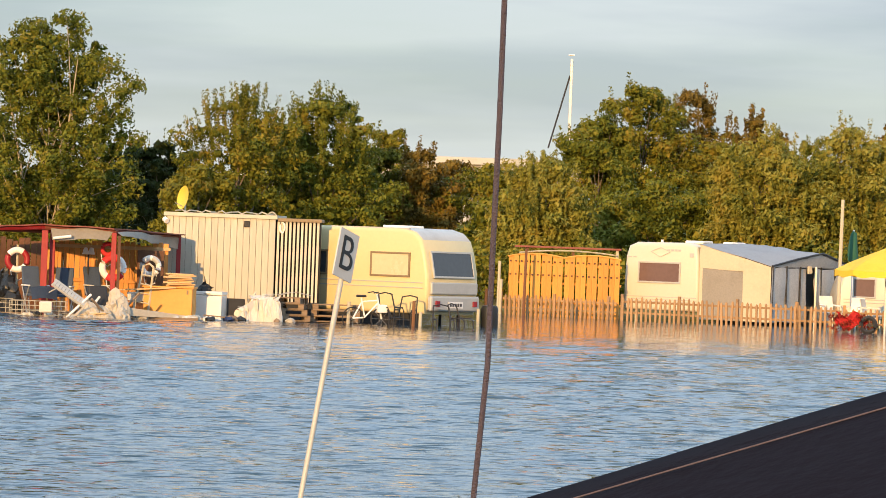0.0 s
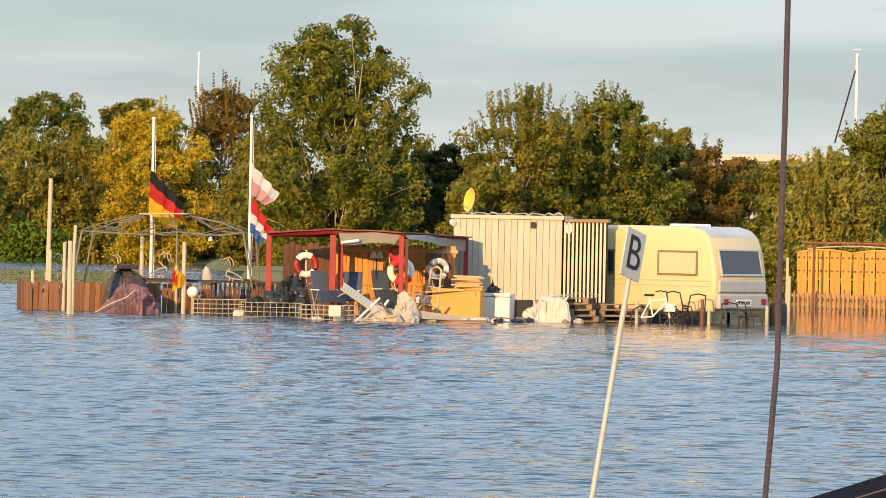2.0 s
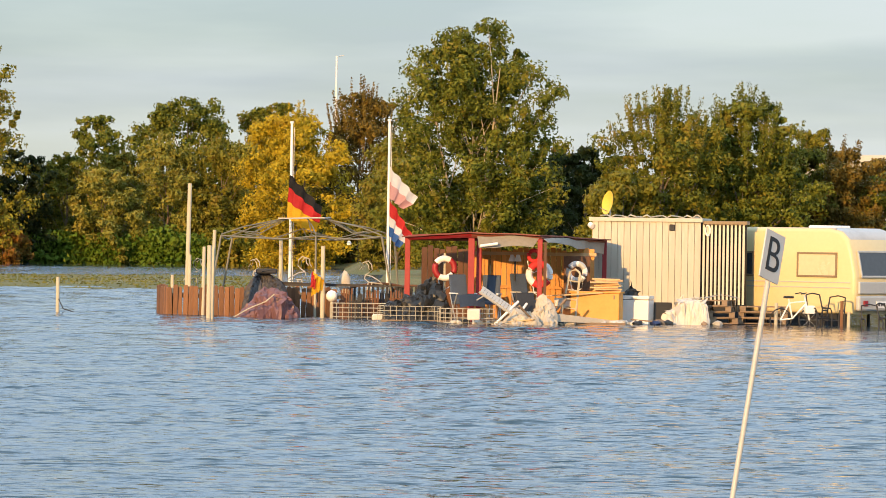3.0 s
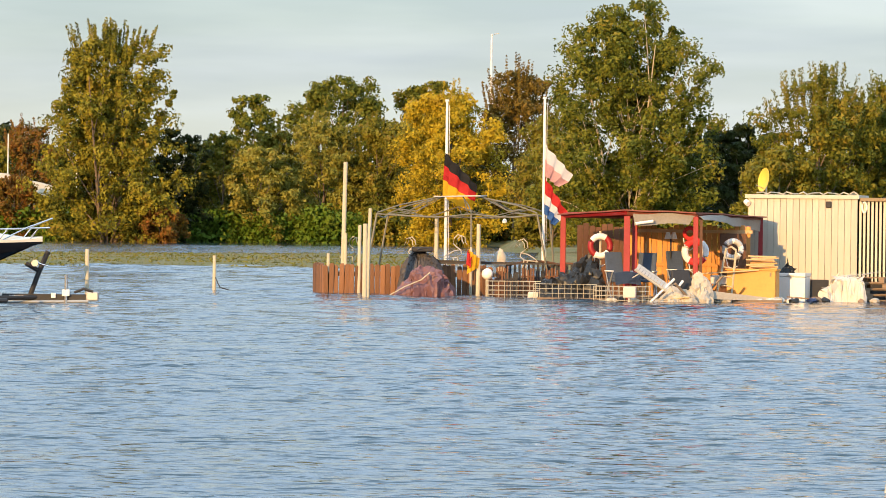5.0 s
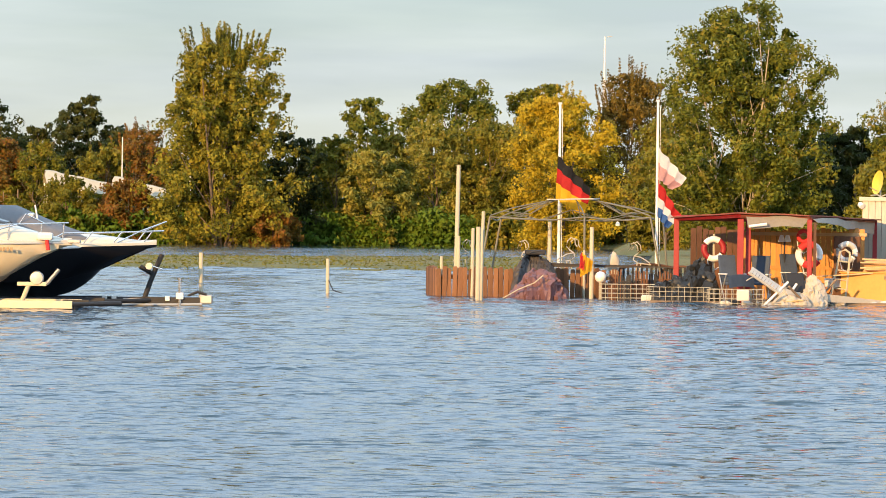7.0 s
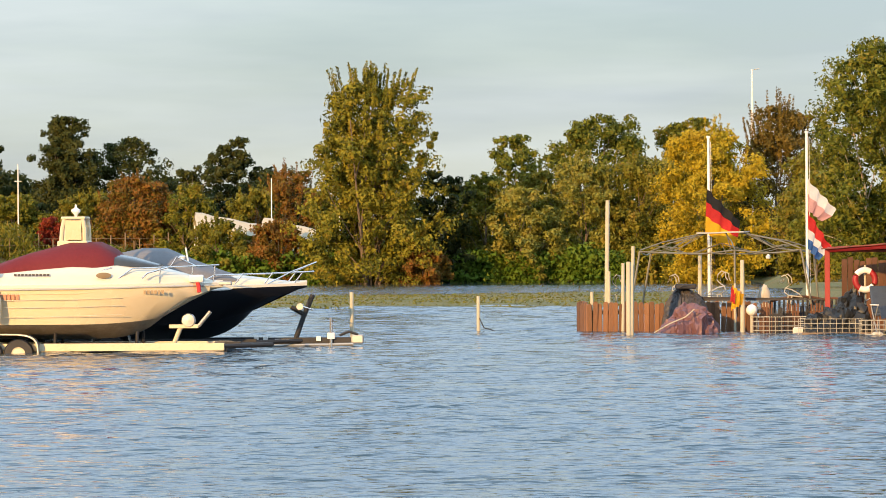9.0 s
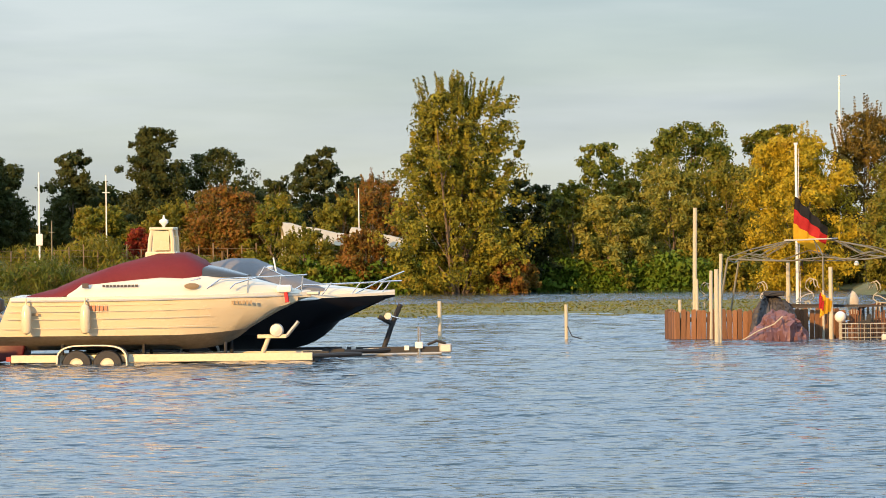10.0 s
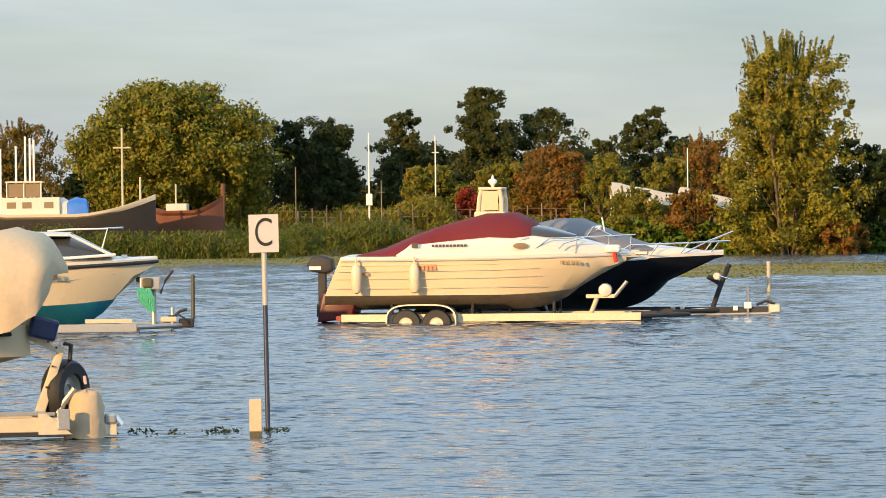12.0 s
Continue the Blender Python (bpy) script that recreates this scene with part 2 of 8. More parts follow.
PICKETWOOD = mat("weathered_picket_wood", (0.36, 0.22, 0.11), 0.8, var=0.3, scale=2, bump=0.4, pieces=0.2, stretch=(3, 3, 0.5))
STAKEWOOD = mat("brown_stake_wood", (0.195, 0.092, 0.042), 0.85, var=0.35, scale=2, bump=0.5, pieces=0.42, stretch=(4, 4, 0.6))
POSTWOOD = mat("pale_post_wood", (0.50, 0.45, 0.33), 0.8, var=0.25, scale=2, bump=0.4, stretch=(4, 4, 0.6))
OLDWOOD = mat("grey_pallet_wood", (0.24, 0.17, 0.11), 0.85, var=0.35, scale=2, bump=0.4, pieces=0.2, stretch=(0.6, 3, 3))
# dark wood; on the fence behind the pavilion, shade is put into it
DARKWOOD = mat("dark_and_shaded_wood", (0.13, 0.058, 0.028), 0.8, var=0.35, scale=2, bump=0.4, pieces=0.25, stretch=(3, 3, 0.5))
PLANK = mat("raw_plank", (0.62, 0.40, 0.20), 0.7, var=0.2, scale=2, pieces=0.15, stretch=(0.5, 3, 3))
RED = mat("red_post_paint", (0.30, 0.014, 0.018), 0.5, var=0.18, scale=2, stain=0.4)
REDROOF = mat("rusty_red_roof", (0.24, 0.07, 0.045), 0.7, var=0.3, scale=1.5, stain=0.5)
GRILLCOVER = mat("charcoal_grill_cover", (0.055, 0.050, 0.050), 0.6, var=0.2, scale=2, bump=0.2)
GREYSHEET = mat("grey_tarpaulin", (0.27, 0.25, 0.22), 0.7, var=0.2, scale=2, bump=0.3)
CUPBOARD = mat("orange_yellow_cupboard", (0.62, 0.275, 0.045), 0.5, var=0.1, scale=1.5, bump=0.05, stain=0.3)
APPLIANCE = mat("white_enamel", (0.74, 0.72, 0.68), 0.35, var=0.06, scale=1.5, bump=0.03, stain=0.2)
BLUECLOTH = mat("dark_blue_chair_cloth", (0.06, 0.085, 0.13), 0.85, var=0.25, scale=4, bump=0.3)
BLACKTARP = mat("black_sheet", (0.013, 0.013, 0.011), 0.45, var=0.3, scale=3, bump=0.3)
MAUVE = mat("mauve_tarpaulin", (0.17, 0.085, 0.090), 0.5, var=0.25, scale=2.5, bump=0.3, stain=0.4)
GALV = mat("galvanised_steel", (0.42, 0.42, 0.40), 0.42, metal=0.6, var=0.2, scale=4)
WIRE = mat("pale_wire", (0.44, 0.40, 0.30), 0.5, var=0.2, scale=4)
GREYPOLE = mat("grey_tube", (0.18, 0.17, 0.125), 0.5, metal=0.2, var=0.2, scale=4)
CHROME = mat("polished_steel", (0.75, 0.74, 0.72), 0.2, metal=0.9, var=0.08, scale=3)
WHITEPAINT = mat("white_paint", (0.80, 0.78, 0.74), 0.45, var=0.07, scale=3, bump=0.05)
YELLOW = mat("yellow_parasol_cloth", (0.80, 0.50, 0.03), 0.7, var=0.08, scale=2, bump=0.15)
DISHYEL = mat("yellow_dish_paint", (0.78, 0.52, 0.05), 0.5, var=0.1, scale=3)
GREENCLOTH = mat("dark_green_cloth", (0.02, 0.10, 0.055), 0.8, var=0.2, scale=3)
FLAGBLACK = mat("black_flag_cloth", (0.02, 0.02, 0.022), 0.8, var=0.2, scale=3)
FLAGRED = mat("red_flag_cloth", (0.62, 0.03, 0.03), 0.75, var=0.12, scale=3)
FLAGGOLD = mat("gold_flag_cloth", (0.85, 0.50, 0.02), 0.75, var=0.12, scale=3)
FLAGWHITE = mat("white_flag_cloth", (0.80, 0.76, 0.72), 0.75, var=0.08, scale=3)
FLAGPINK = mat("faded_pink_flag_cloth", (0.72, 0.42, 0.40), 0.75, var=0.12, scale=3)
FLAGBLUE = mat("blue_flag_cloth", (0.05, 0.16, 0.42), 0.75, var=0.12, scale=3)
BLUE = mat("bright_blue_tarpaulin", (0.03, 0.16, 0.55), 0.5, var=0.15, scale=2, bump=0.3)
GLOBE = mat("white_globe", (0.82, 0.79, 0.72), 0.3, var=0.04, scale=3, bump=0)
PLATEBAR = mat("lettering", (0.06, 0.05, 0.05), 0.6, var=0.1)
GOLDBAR = mat("gold_lettering", (0.30, 0.20, 0.10), 0.5, var=0.1)
REDBAR = mat("faded_red_lettering", (0.55, 0.22, 0.12), 0.6, var=0.1)
GEL = mat("cream_gelcoat", (0.68, 0.575, 0.385), 0.25, var=0.03, scale=0.8, bump=0.02, stain=0.12, stain_colour=(0.6, 0.5, 0.34))
GELWHITE = mat("white_gelcoat", (0.67, 0.62, 0.51), 0.25, var=0.03, scale=0.8, bump=0.02, stain=0.1)
GELBLACK = mat("black_gelcoat", (0.006, 0.006, 0.008), 0.35, var=0.15, scale=0.8, bump=0.02, stain=0.1)
ANTIFOUL = mat("grey_brown_antifouling", (0.38, 0.31, 0.22), 0.7, var=0.25, scale=1.5, stain=0.5, stain_colour=(0.10, 0.09, 0.07))
TEAL = mat("teal_antifouling", (0.02, 0.30, 0.42), 0.6, var=0.2, scale=1.5, stain=0.4, stain_colour=(0.02, 0.12, 0.2))
BURGUNDY = mat("burgundy_canvas", (0.135, 0.009, 0.014), 0.8, var=0.15, scale=2, bump=0.25)
COVERGREY = mat("grey_boat_canvas", (0.17, 0.17, 0.18), 0.75, var=0.15, scale=2, bump=0.25)
BEIGECOVER = mat("beige_boat_canvas", (0.52, 0.41, 0.265), 0.8, var=0.12, scale=2, bump=0.3, stain=0.3)
TRAILERPALE = mat("pale_trailer_steel", (0.62, 0.54, 0.38), 0.5, metal=0.1, var=0.15, scale=2)
NAVY = mat("navy_plastic", (0.015, 0.03, 0.10), 0.35, var=0.15, scale=3)
DEEPRED = mat("dark_red_paint", (0.085, 0.003, 0.006), 0.4, var=0.15, scale=2)
GREENROPE = mat("green_net", (0.08, 0.42, 0.25), 0.8, var=0.3, scale=6)
TARBLACK = mat("tarred_hull", (0.020, 0.017, 0.014), 0.7, var=0.3, scale=0.6, stain=0.4)
RUSTHULL = mat("rusty_red_hull", (0.17, 0.062, 0.032), 0.8, var=0.3, scale=0.6, stain=0.5)
NEARCLOTH = mat("navy_boat_cover", (0.008, 0.006, 0.010), 0.95, var=0.2, scale=5, bump=0.25, stain=0.2)
CORD = mat("purple_grey_cord", (0.085, 0.068, 0.088), 0.7, var=0.35, scale=40, bump=0.6)
SIGNWHITE = mat("white_sign_sheet", (0.54, 0.52, 0.48), 0.4, var=0.05, scale=3, bump=0.02, stain=0.15)
SIGNBLACK = mat("black_sign_letter", (0.012, 0.012, 0.012), 0.5, var=0.1)
SIGNPOLE = mat("blue_grey_steel_pole", (0.055, 0.065, 0.10), 0.4, metal=0.4, var=0.2, scale=6)
SIGNPALE = mat("pale_weathered_pole", (0.46, 0.44, 0.38), 0.5, metal=0.1, var=0.2, scale=6)
ORANGEFENCE = mat("orange_brown_boards", (0.62, 0.28, 0.075), 0.75, var=0.25, scale=2, bump=0.35, pieces=0.16, stretch=(3, 3, 0.5))
WETWOOD = mat("dark_wet_wood", (0.075, 0.07, 0.04), 0.5, var=0.3, scale=3, bump=0.3, stretch=(4, 4, 0.6))
STAKEPALE = mat("bleached_stake", (0.56, 0.46, 0.30), 0.75, var=0.2, scale=3, bump=0.3)
GELBLACK.node_tree.nodes["Principled BSDF"].inputs["Specular IOR Level"].default_value = 0.22
NEARCLOTH.node_tree.nodes["Principled BSDF"].inputs["Specular IOR Level"].default_value = 0.08
SEAMTHREAD = mat("dull_mauve_thread", (0.10, 0.075, 0.085), 0.9, var=0.3, scale=30)
ROOFPALE = mat("pale_grey_roof_skin", (0.50, 0.49, 0.47), 0.5, var=0.08, scale=1.5)

# ---- building helpers ----
def spot(az, d, z=0.0, turn=0.0, lean=0.0, tip=0.0):
    """The pose of a thing at azimuth az (degrees to the left of north) and distance d; its x axis runs to the right, y away from the eye."""
    a = radians(az)
    return pose(-d * math.sin(a), d * math.cos(a), z, tip, lean, az + turn)


def part(name, bm, material, parent=None, label=""):
    me = bpy.data.meshes.new(name)
    bm.normal_update()
    bm.to_mesh(me)
    bm.free()
    me.materials.append(material)
    ob = new(name, me)
    ob.parent = parent
    if label:
        tagged(ob, label=label)
    return ob


def thing(name, m, label, category, group="", kind=""):
    ob = new(name)
    ob.empty_display_size = 0.2
    ob.matrix_world = m
    return tagged(ob, label, category, group, kind)


def solo(name, bm, material, m, label, category, group="", kind=""):
    ob = part(name, bm, material)
    ob.matrix_world = m
    return tagged(ob, label, category, group, kind)


def smooth(ob, angle=40):
    ob.data.shade_smooth()
    ob.data.set_sharp_from_angle(angle=radians(angle))
    return ob


def box(bm, x0, x1, y0, y1, z0, z1, bev=0.0, m=None):
    vs = [bm.verts.new((x, y, z)) for z in (z0, z1) for x, y in ((x0, y0), (x1, y0), (x1, y1), (x0, y1))]
    fs = [bm.faces.new([vs[i] for i in q]) for q in ((3, 2, 1, 0), (4, 5, 6, 7), (0, 1, 5, 4), (1, 2, 6, 5), (2, 3, 7, 6), (3, 0, 4, 7))]
    out = vs
    if bev:
        es = list({e for f_ in fs for e in f_.edges})
        r = bmesh.ops.bevel(bm, geom=es, offset=bev, segments=2, profile=0.5, affect="EDGES")
        out = list({v for v in r["verts"]} | {v for f_ in r["faces"] for v in f_.verts})
    if m is not None:
        bmesh.ops.transform(bm, matrix=m, verts=[v for v in out if v.is_valid])
    return bm


def tube(bm, pts, r, seg=8, r1=None, cap=True):
    """A round bar along a line of points, tapering from r to r1."""
    pts = [Vector(p) for p in pts]
    r1 = r if r1 is None else r1
    rings = []
    for i, p in enumerate(pts):
        d = (pts[min(i + 1, len(pts) - 1)] - pts[max(i - 1, 0)]).normalized()
        a = d.cross(Vector((0, 0, 1)) if abs(d.z) < 0.9 else Vector((1, 0, 0))).normalized()
        b = d.cross(a)
        rr = r + (r1 - r) * i / max(1, len(pts) - 1)
        rings.append([bm.verts.new(p + rr * (a * math.cos(k * math.tau / seg) + b * math.sin(k * math.tau / seg))) for k in range(seg)])
    for q0, q1 in zip(rings, rings[1:]):
        for k in range(seg):
            bm.faces.new((q0[k], q0[(k + 1) % seg], q1[(k + 1) % seg], q1[k]))
    if cap:
        bm.faces.new(rings[0][::-1])
        bm.faces.new(rings[-1])
    return bm


def loft(bm, rings, closed=True, caps=True):
    """Skin over rings of equal length."""
    vs = [[bm.verts.new(p) for p in ring] for ring in rings]
    n = len(vs[0])
    for a, b in zip(vs, vs[1:]):
        for k in range(n if closed else n - 1):
            bm.faces.new((a[k], a[(k + 1) % n], b[(k + 1) % n], b[k]))
    if caps and closed:
        bm.faces.new(vs[0][::-1])
        bm.faces.new(vs[-1])
    bmesh.ops.remove_doubles(bm, verts=[v for r_ in vs for v in r_], dist=0.0005)
    bmesh.ops.recalc_face_normals(bm, faces=bm.faces)
    return bm


def prism(bm, pts, y0, y1, bev=0.0):
    """A flat outline of (x, z) points, pulled from y0 to y1."""
    a = [bm.verts.new((x, y0, z)) for x, z in pts]
    b = [bm.verts.new((x, y1, z)) for x, z in pts]
    fs = [bm.faces.new(a), bm.faces.new(b[::-1])]
    n = len(pts)
    fs += [bm.faces.new((a[k], b[k], b[(k + 1) % n], a[(k + 1) % n])) for k in range(n)]
    bmesh.ops.recalc_face_normals(bm, faces=fs)
    if bev:
        es = [e for e in fs[0].edges] + [e for e in fs[1].edges]
        bmesh.ops.bevel(bm, geom=es, offset=bev, segments=3, profile=0.5, affect="EDGES")
    return bm


def turned(bm, profile, seg=16, centre=(0, 0, 0)):
    """A shape turned round the z axis from (radius, z) points."""
    c = Vector(centre)
    rings = [[c + Vector((max(r, 0.001) * math.cos(k * math.tau / seg), max(r, 0.001) * math.sin(k * math.tau / seg), z)) for k in range(seg)] for r, z in profile]
    return loft(bm, rings)


def draped(bm, fn, nx=24, ny=16):
    """A cloth: fn(u, v) gives its place, u and v from -1 to 1."""
    grid = [[bm.verts.new(Vector(fn(-1 + 2 * i / nx, -1 + 2 * j / ny))) for i in range(nx + 1)] for j in range(ny + 1)]
    for j in range(ny):
        for i in range(nx):
            bm.faces.new((grid[j][i], grid[j][i + 1], grid[j + 1][i + 1], grid[j + 1][i]))
    return bm


def B():
    return bmesh.new()


def rumple(p, s, a):
    """A push of up to a metres, the same for the same place."""
    return noise.noise_vector(Vector(p) * s) * a

# ---- ground, water ----
def shore(az):
    """How far off the dry bank begins, by azimuth."""
    if az < -40 or az > 45:
        return 320.0
    k = min(1.0, max(0.0, (az - 6.6) / 1.6))
    return 124.0 + (258.0 - 124.0) * k * k * (3 - 2 * k)


def ground_height(az, d):
    s = shore(az)
    x, y = d * math.sin(radians(az)), d * math.cos(radians(az))
    rough = noise.noise(Vector((x * 0.06, y * 0.06, 0)))
    fine = noise.noise(Vector((x * 0.35, y * 0.2, 4)))
    z = -0.6 + min(1.0, max(0.0, (d - s + 3) / 9.0)) * (1.0 + 0.25 * rough)
    if 15.5 < az < 45:
        z += min(1.0, max(0.0, (d - s - 4) / 16.0)) * min(1.0, (az - 15.5) / 2.5) * 2.4
    if 8.6 < az < 40:                      # the drowned meadow: a low strip that just clears the water
        near = 140 + max(0.0, az - 16.5) * 16 + 4 * rough
        far = 186 + max(0.0, az - 15.0) * 14 + 6 * rough
        near, far = min(near, 206), min(far, 262)
        inside = min(d - near, far - d) / 5.0
        if inside > 0:
            z = max(z, -0.03 + 0.12 * min(1.0, inside) + 0.05 * rough + 0.06 * fine)
    return z


def build_ground():
    azs = [float(a) for a in list(range(-180, -20, 8)) + [-20 + 0.5 * k for k in range(56)] + [8 + 0.12 * k for k in range(160)] + [27.5 + 1.5 * k for k in range(12)] + list(range(46, 180, 8))]
    ds = [0.0, 20, 60, 100, 112, 118, 121, 124, 127, 130, 133] + [136 + 2.5 * k for k in range(52)] + [268, 272, 280, 290, 310, 330, 400, 600, 1000, 2000, 4500]
    verts = [(-d * math.sin(radians(a)), d * math.cos(radians(a)), ground_height(a, d)) for a in azs for d in ds]
    n, k = len(azs), len(ds)
    faces = [(i * k + j, ((i + 1) % n) * k + j, ((i + 1) % n) * k + j + 1, i * k + j + 1) for i in range(n) for j in range(k - 1)]
    me = bpy.data.meshes.new("ground")
    me.from_pydata(verts, [], [f_[::-1] for f_ in faces])
    me.materials.append(MEADOW)
    me.shade_smooth()
    return tagged(new("ground", me), "flooded meadow and grassy banks", "ground", kind="structure")


build_ground()


def build_turf():
    """Short grass that clears the water on the drowned meadow."""
    rng = np.random.default_rng(77)
    az = rng.uniform(8.7, 27.0, 60000)
    d = rng.uniform(140, 262, 60000)
    keep = [(a, q, ground_height(a, q)) for a, q in zip(az, d)]
    keep = [(a, q, z) for a, q, z in keep if 0.0 < z < 0.35][:14000]
    a, q, z = (np.array(c) for c in zip(*keep))
    n = len(a)
    x, y = -q * np.sin(np.radians(a)), q * np.cos(np.radians(a))
    t = rng.uniform(0, math.tau, n)
    w, h = rng.uniform(0.04, 0.12, n), rng.uniform(0.02, 0.07, n)
    lean = rng.normal(0, 0.06, (2, n))
    v = np.stack([np.stack([x - w * np.cos(t), y - w * np.sin(t), z - 0.02], -1), np.stack([x + w * np.cos(t), y + w * np.sin(t), z - 0.02], -1), np.stack([x + lean[0], y + lean[1], z + h], -1)], 1).reshape(-1, 3)
    me = bpy.data.meshes.new("meadow_grass")
    me.from_pydata(v.tolist(), [], np.arange(3 * n).reshape(-1, 3).tolist())
    me.materials.append(LEAF["turf"])
    return tagged(new("meadow_grass", me), "short olive grass on the half-drowned meadow", "grass", kind="stuff")


build_turf()


def build_water():
    """Flood water: real ripples where it lies near, a calm sheet beyond."""
    rng = np.random.default_rng(11)
    azs = np.radians(np.concatenate([np.arange(-180, -9, 9.0), np.arange(-8.6, 27.4, 0.098), np.arange(28, 180, 8.0)]))
    near = [20.0]
    while near[-1] < 236:
        near.append(near[-1] + 0.05 * (near[-1] / 32) ** 1.5)
    ds = np.concatenate([[0.0, 12.0], near, [238, 244, 252, 262, 290, 320, 500, 800]])
    a, d = np.meshgrid(azs, ds, indexing="ij")
    x, y = -d * np.sin(a), d * np.cos(a)
    z = np.zeros_like(x)
    step = 0.05 * (np.maximum(d, 1) / 32) ** 1.5
    for k in range(170):
        wl_ = 0.16 * (7.0 / 0.16) ** rng.uniform(0, 1)
        th = radians(86) + rng.normal(0, 0.36)
        shown = np.clip((wl_ / step - 2.2) / 2, 0, 1) * np.clip((10.0 - wl_ / step) / 3, 0, 1)     # the waves that the sheet can carry there
        z += shown * RIPPLE * wl_ / 6.283 * np.sin((x * math.cos(th) + y * math.sin(th)) * 6.283 / wl_ + rng.uniform(0, 6.28))
    gust = 0.75 + 0.20 * np.sin(x * 0.16 + 1.1 * np.sin(y * 0.09)) * np.sin(y * 0.11 + 0.7 * np.sin(x * 0.07))
    gust *= np.interp(d, [20, 58, 92, 104, 130, 190, 236], [1.0, 1.05, 1.0, 0.95, 0.9, 0.6, 0.3])
    deg = np.degrees(a)
    lee = np.clip((4.6 - deg) / 3.6, 0, 1)                 # sheltered water before the caravans
    lee = lee * lee * (3 - 2 * lee)
    gust *= 1 - lee * np.interp(d, [58, 76, 92, 130], [0.0, 0.5, 0.82, 0.90])
    fade = np.clip((d - 20) / 4, 0, 1) * np.clip((236 - d) / 12, 0.0, 1) * np.clip((deg + 8.4) / 1.2, 0, 1) * np.clip((27.2 - deg) / 1.2, 0, 1)
    z = z * gust * fade
    n, k = x.shape
    i, j = np.meshgrid(np.arange(n), np.arange(k - 1), indexing="ij")
    i2 = (i + 1) % n
    faces = np.stack([i * k + j, i * k + j + 1, i2 * k + j + 1, i2 * k + j], -1).reshape(-1, 4)
    me = bpy.data.meshes.new("water")
    v = np.stack([x, y, z], -1).reshape(-1, 3)
    me.vertices.add(len(v))
    me.vertices.foreach_set("co", v.ravel())
    me.loops.add(faces.size)
    me.loops.foreach_set("vertex_index", faces.ravel().astype(np.int32))
    me.polygons.add(len(faces))
    me.polygons.foreach_set("loop_start", (np.arange(len(faces)) * 4).astype(np.int32))
    me.update(calc_edges=True)
    me.flip_normals()
    me.materials.append(WATER)
    me.materials.append(CALM)
    slot = np.zeros((n, k - 1), np.int32)
    slot[:, ds[:-1] > 237] = 1
    me.polygons.foreach_set("material_index", slot.ravel())
    me.shade_smooth()
    return tagged(new("water", me), "rippled blue flood water reflecting the sky", "water", kind="structure")


RIPPLE = 0.029
build_water()


# ---- trees ----
def envelope(shape, h):
    """Crown radius at relative height h, from 0 to 1."""
    if shape == "round":
        return math.sqrt(max(0.0, 1 - (2 * h - 0.9) ** 2 / 1.25))
    if shape == "egg":
        return math.sin(math.pi * min(1, h * 0.86 + 0.10)) ** 0.7
    if shape == "cone":
        return max(0.05, (1.04 - h) ** 0.6) * min(1, 0.8 + h * 1.4)
    if shape == "flame":
        return float(np.interp(h, [0, 0.2, 0.45, 0.7, 0.86, 0.95, 1.0], [0.86, 1.0, 0.94, 0.80, 0.66, 0.48, 0.28]))
    if shape == "fan":
        return (0.62 + 0.38 * math.sin(math.pi * min(1, h * 0.85 + 0.18))) * (1.0 if h < 0.8 else max(0.2, 1 - (h - 0.8) * 2.8))
    return (0.75 + 0.25 * math.sin(h * 7)) * (1.0 if h < 0.7 else max(0.12, 1 - (h - 0.7) * 2.4))


def leaves(rng, centres, spread, per, size, upright=0.0, flat=0.75):
    """Small pointed leaves in clumps: their vertices and faces."""
    n = len(centres) * per
    off = np.clip(rng.normal(0, 1, (n, 3)), -1.7, 1.7)
    c = np.repeat(centres, per, axis=0) + off * np.repeat(spread, per)[:, None] * np.array([1, 1, flat])
    face = off / (np.linalg.norm(off, axis=1)[:, None] + 1e-9) + rng.normal(0, 0.42, (n, 3)) + np.array([0, 0, 0.12])
    face /= np.linalg.norm(face, axis=1)[:, None] + 1e-9
    u = rng.normal(0, 1, (n, 3))
    u[:, 2] = u[:, 2] * (1 - upright) + upright * 2.2
    u -= face * (u * face).sum(1)[:, None]
    u /= np.linalg.norm(u, axis=1)[:, None] + 1e-9
    w = np.cross(u, face)
    ln = size * rng.uniform(0.6, 1.5, n)[:, None]
    wd = ln * rng.uniform(0.5, 0.85, n)[:, None] * (1 - (0.92 if upright >= 0.7 else 0.45) * upright)
    v = np.stack([c - u * ln * 0.45 - w * wd * 0.5, c - u * ln * 0.1 + w * wd * 0.6, c + u * ln * 0.55], 1).reshape(-1, 3)
    f_ = np.arange(n * 3).reshape(-1, 3)
    return v, f_


def leaf_mesh(name, v, f_, material):
    me = bpy.data.meshes.new(name)
    me.from_pydata(v.tolist(), [], f_.tolist())
    me.materials.append(material)
    return me


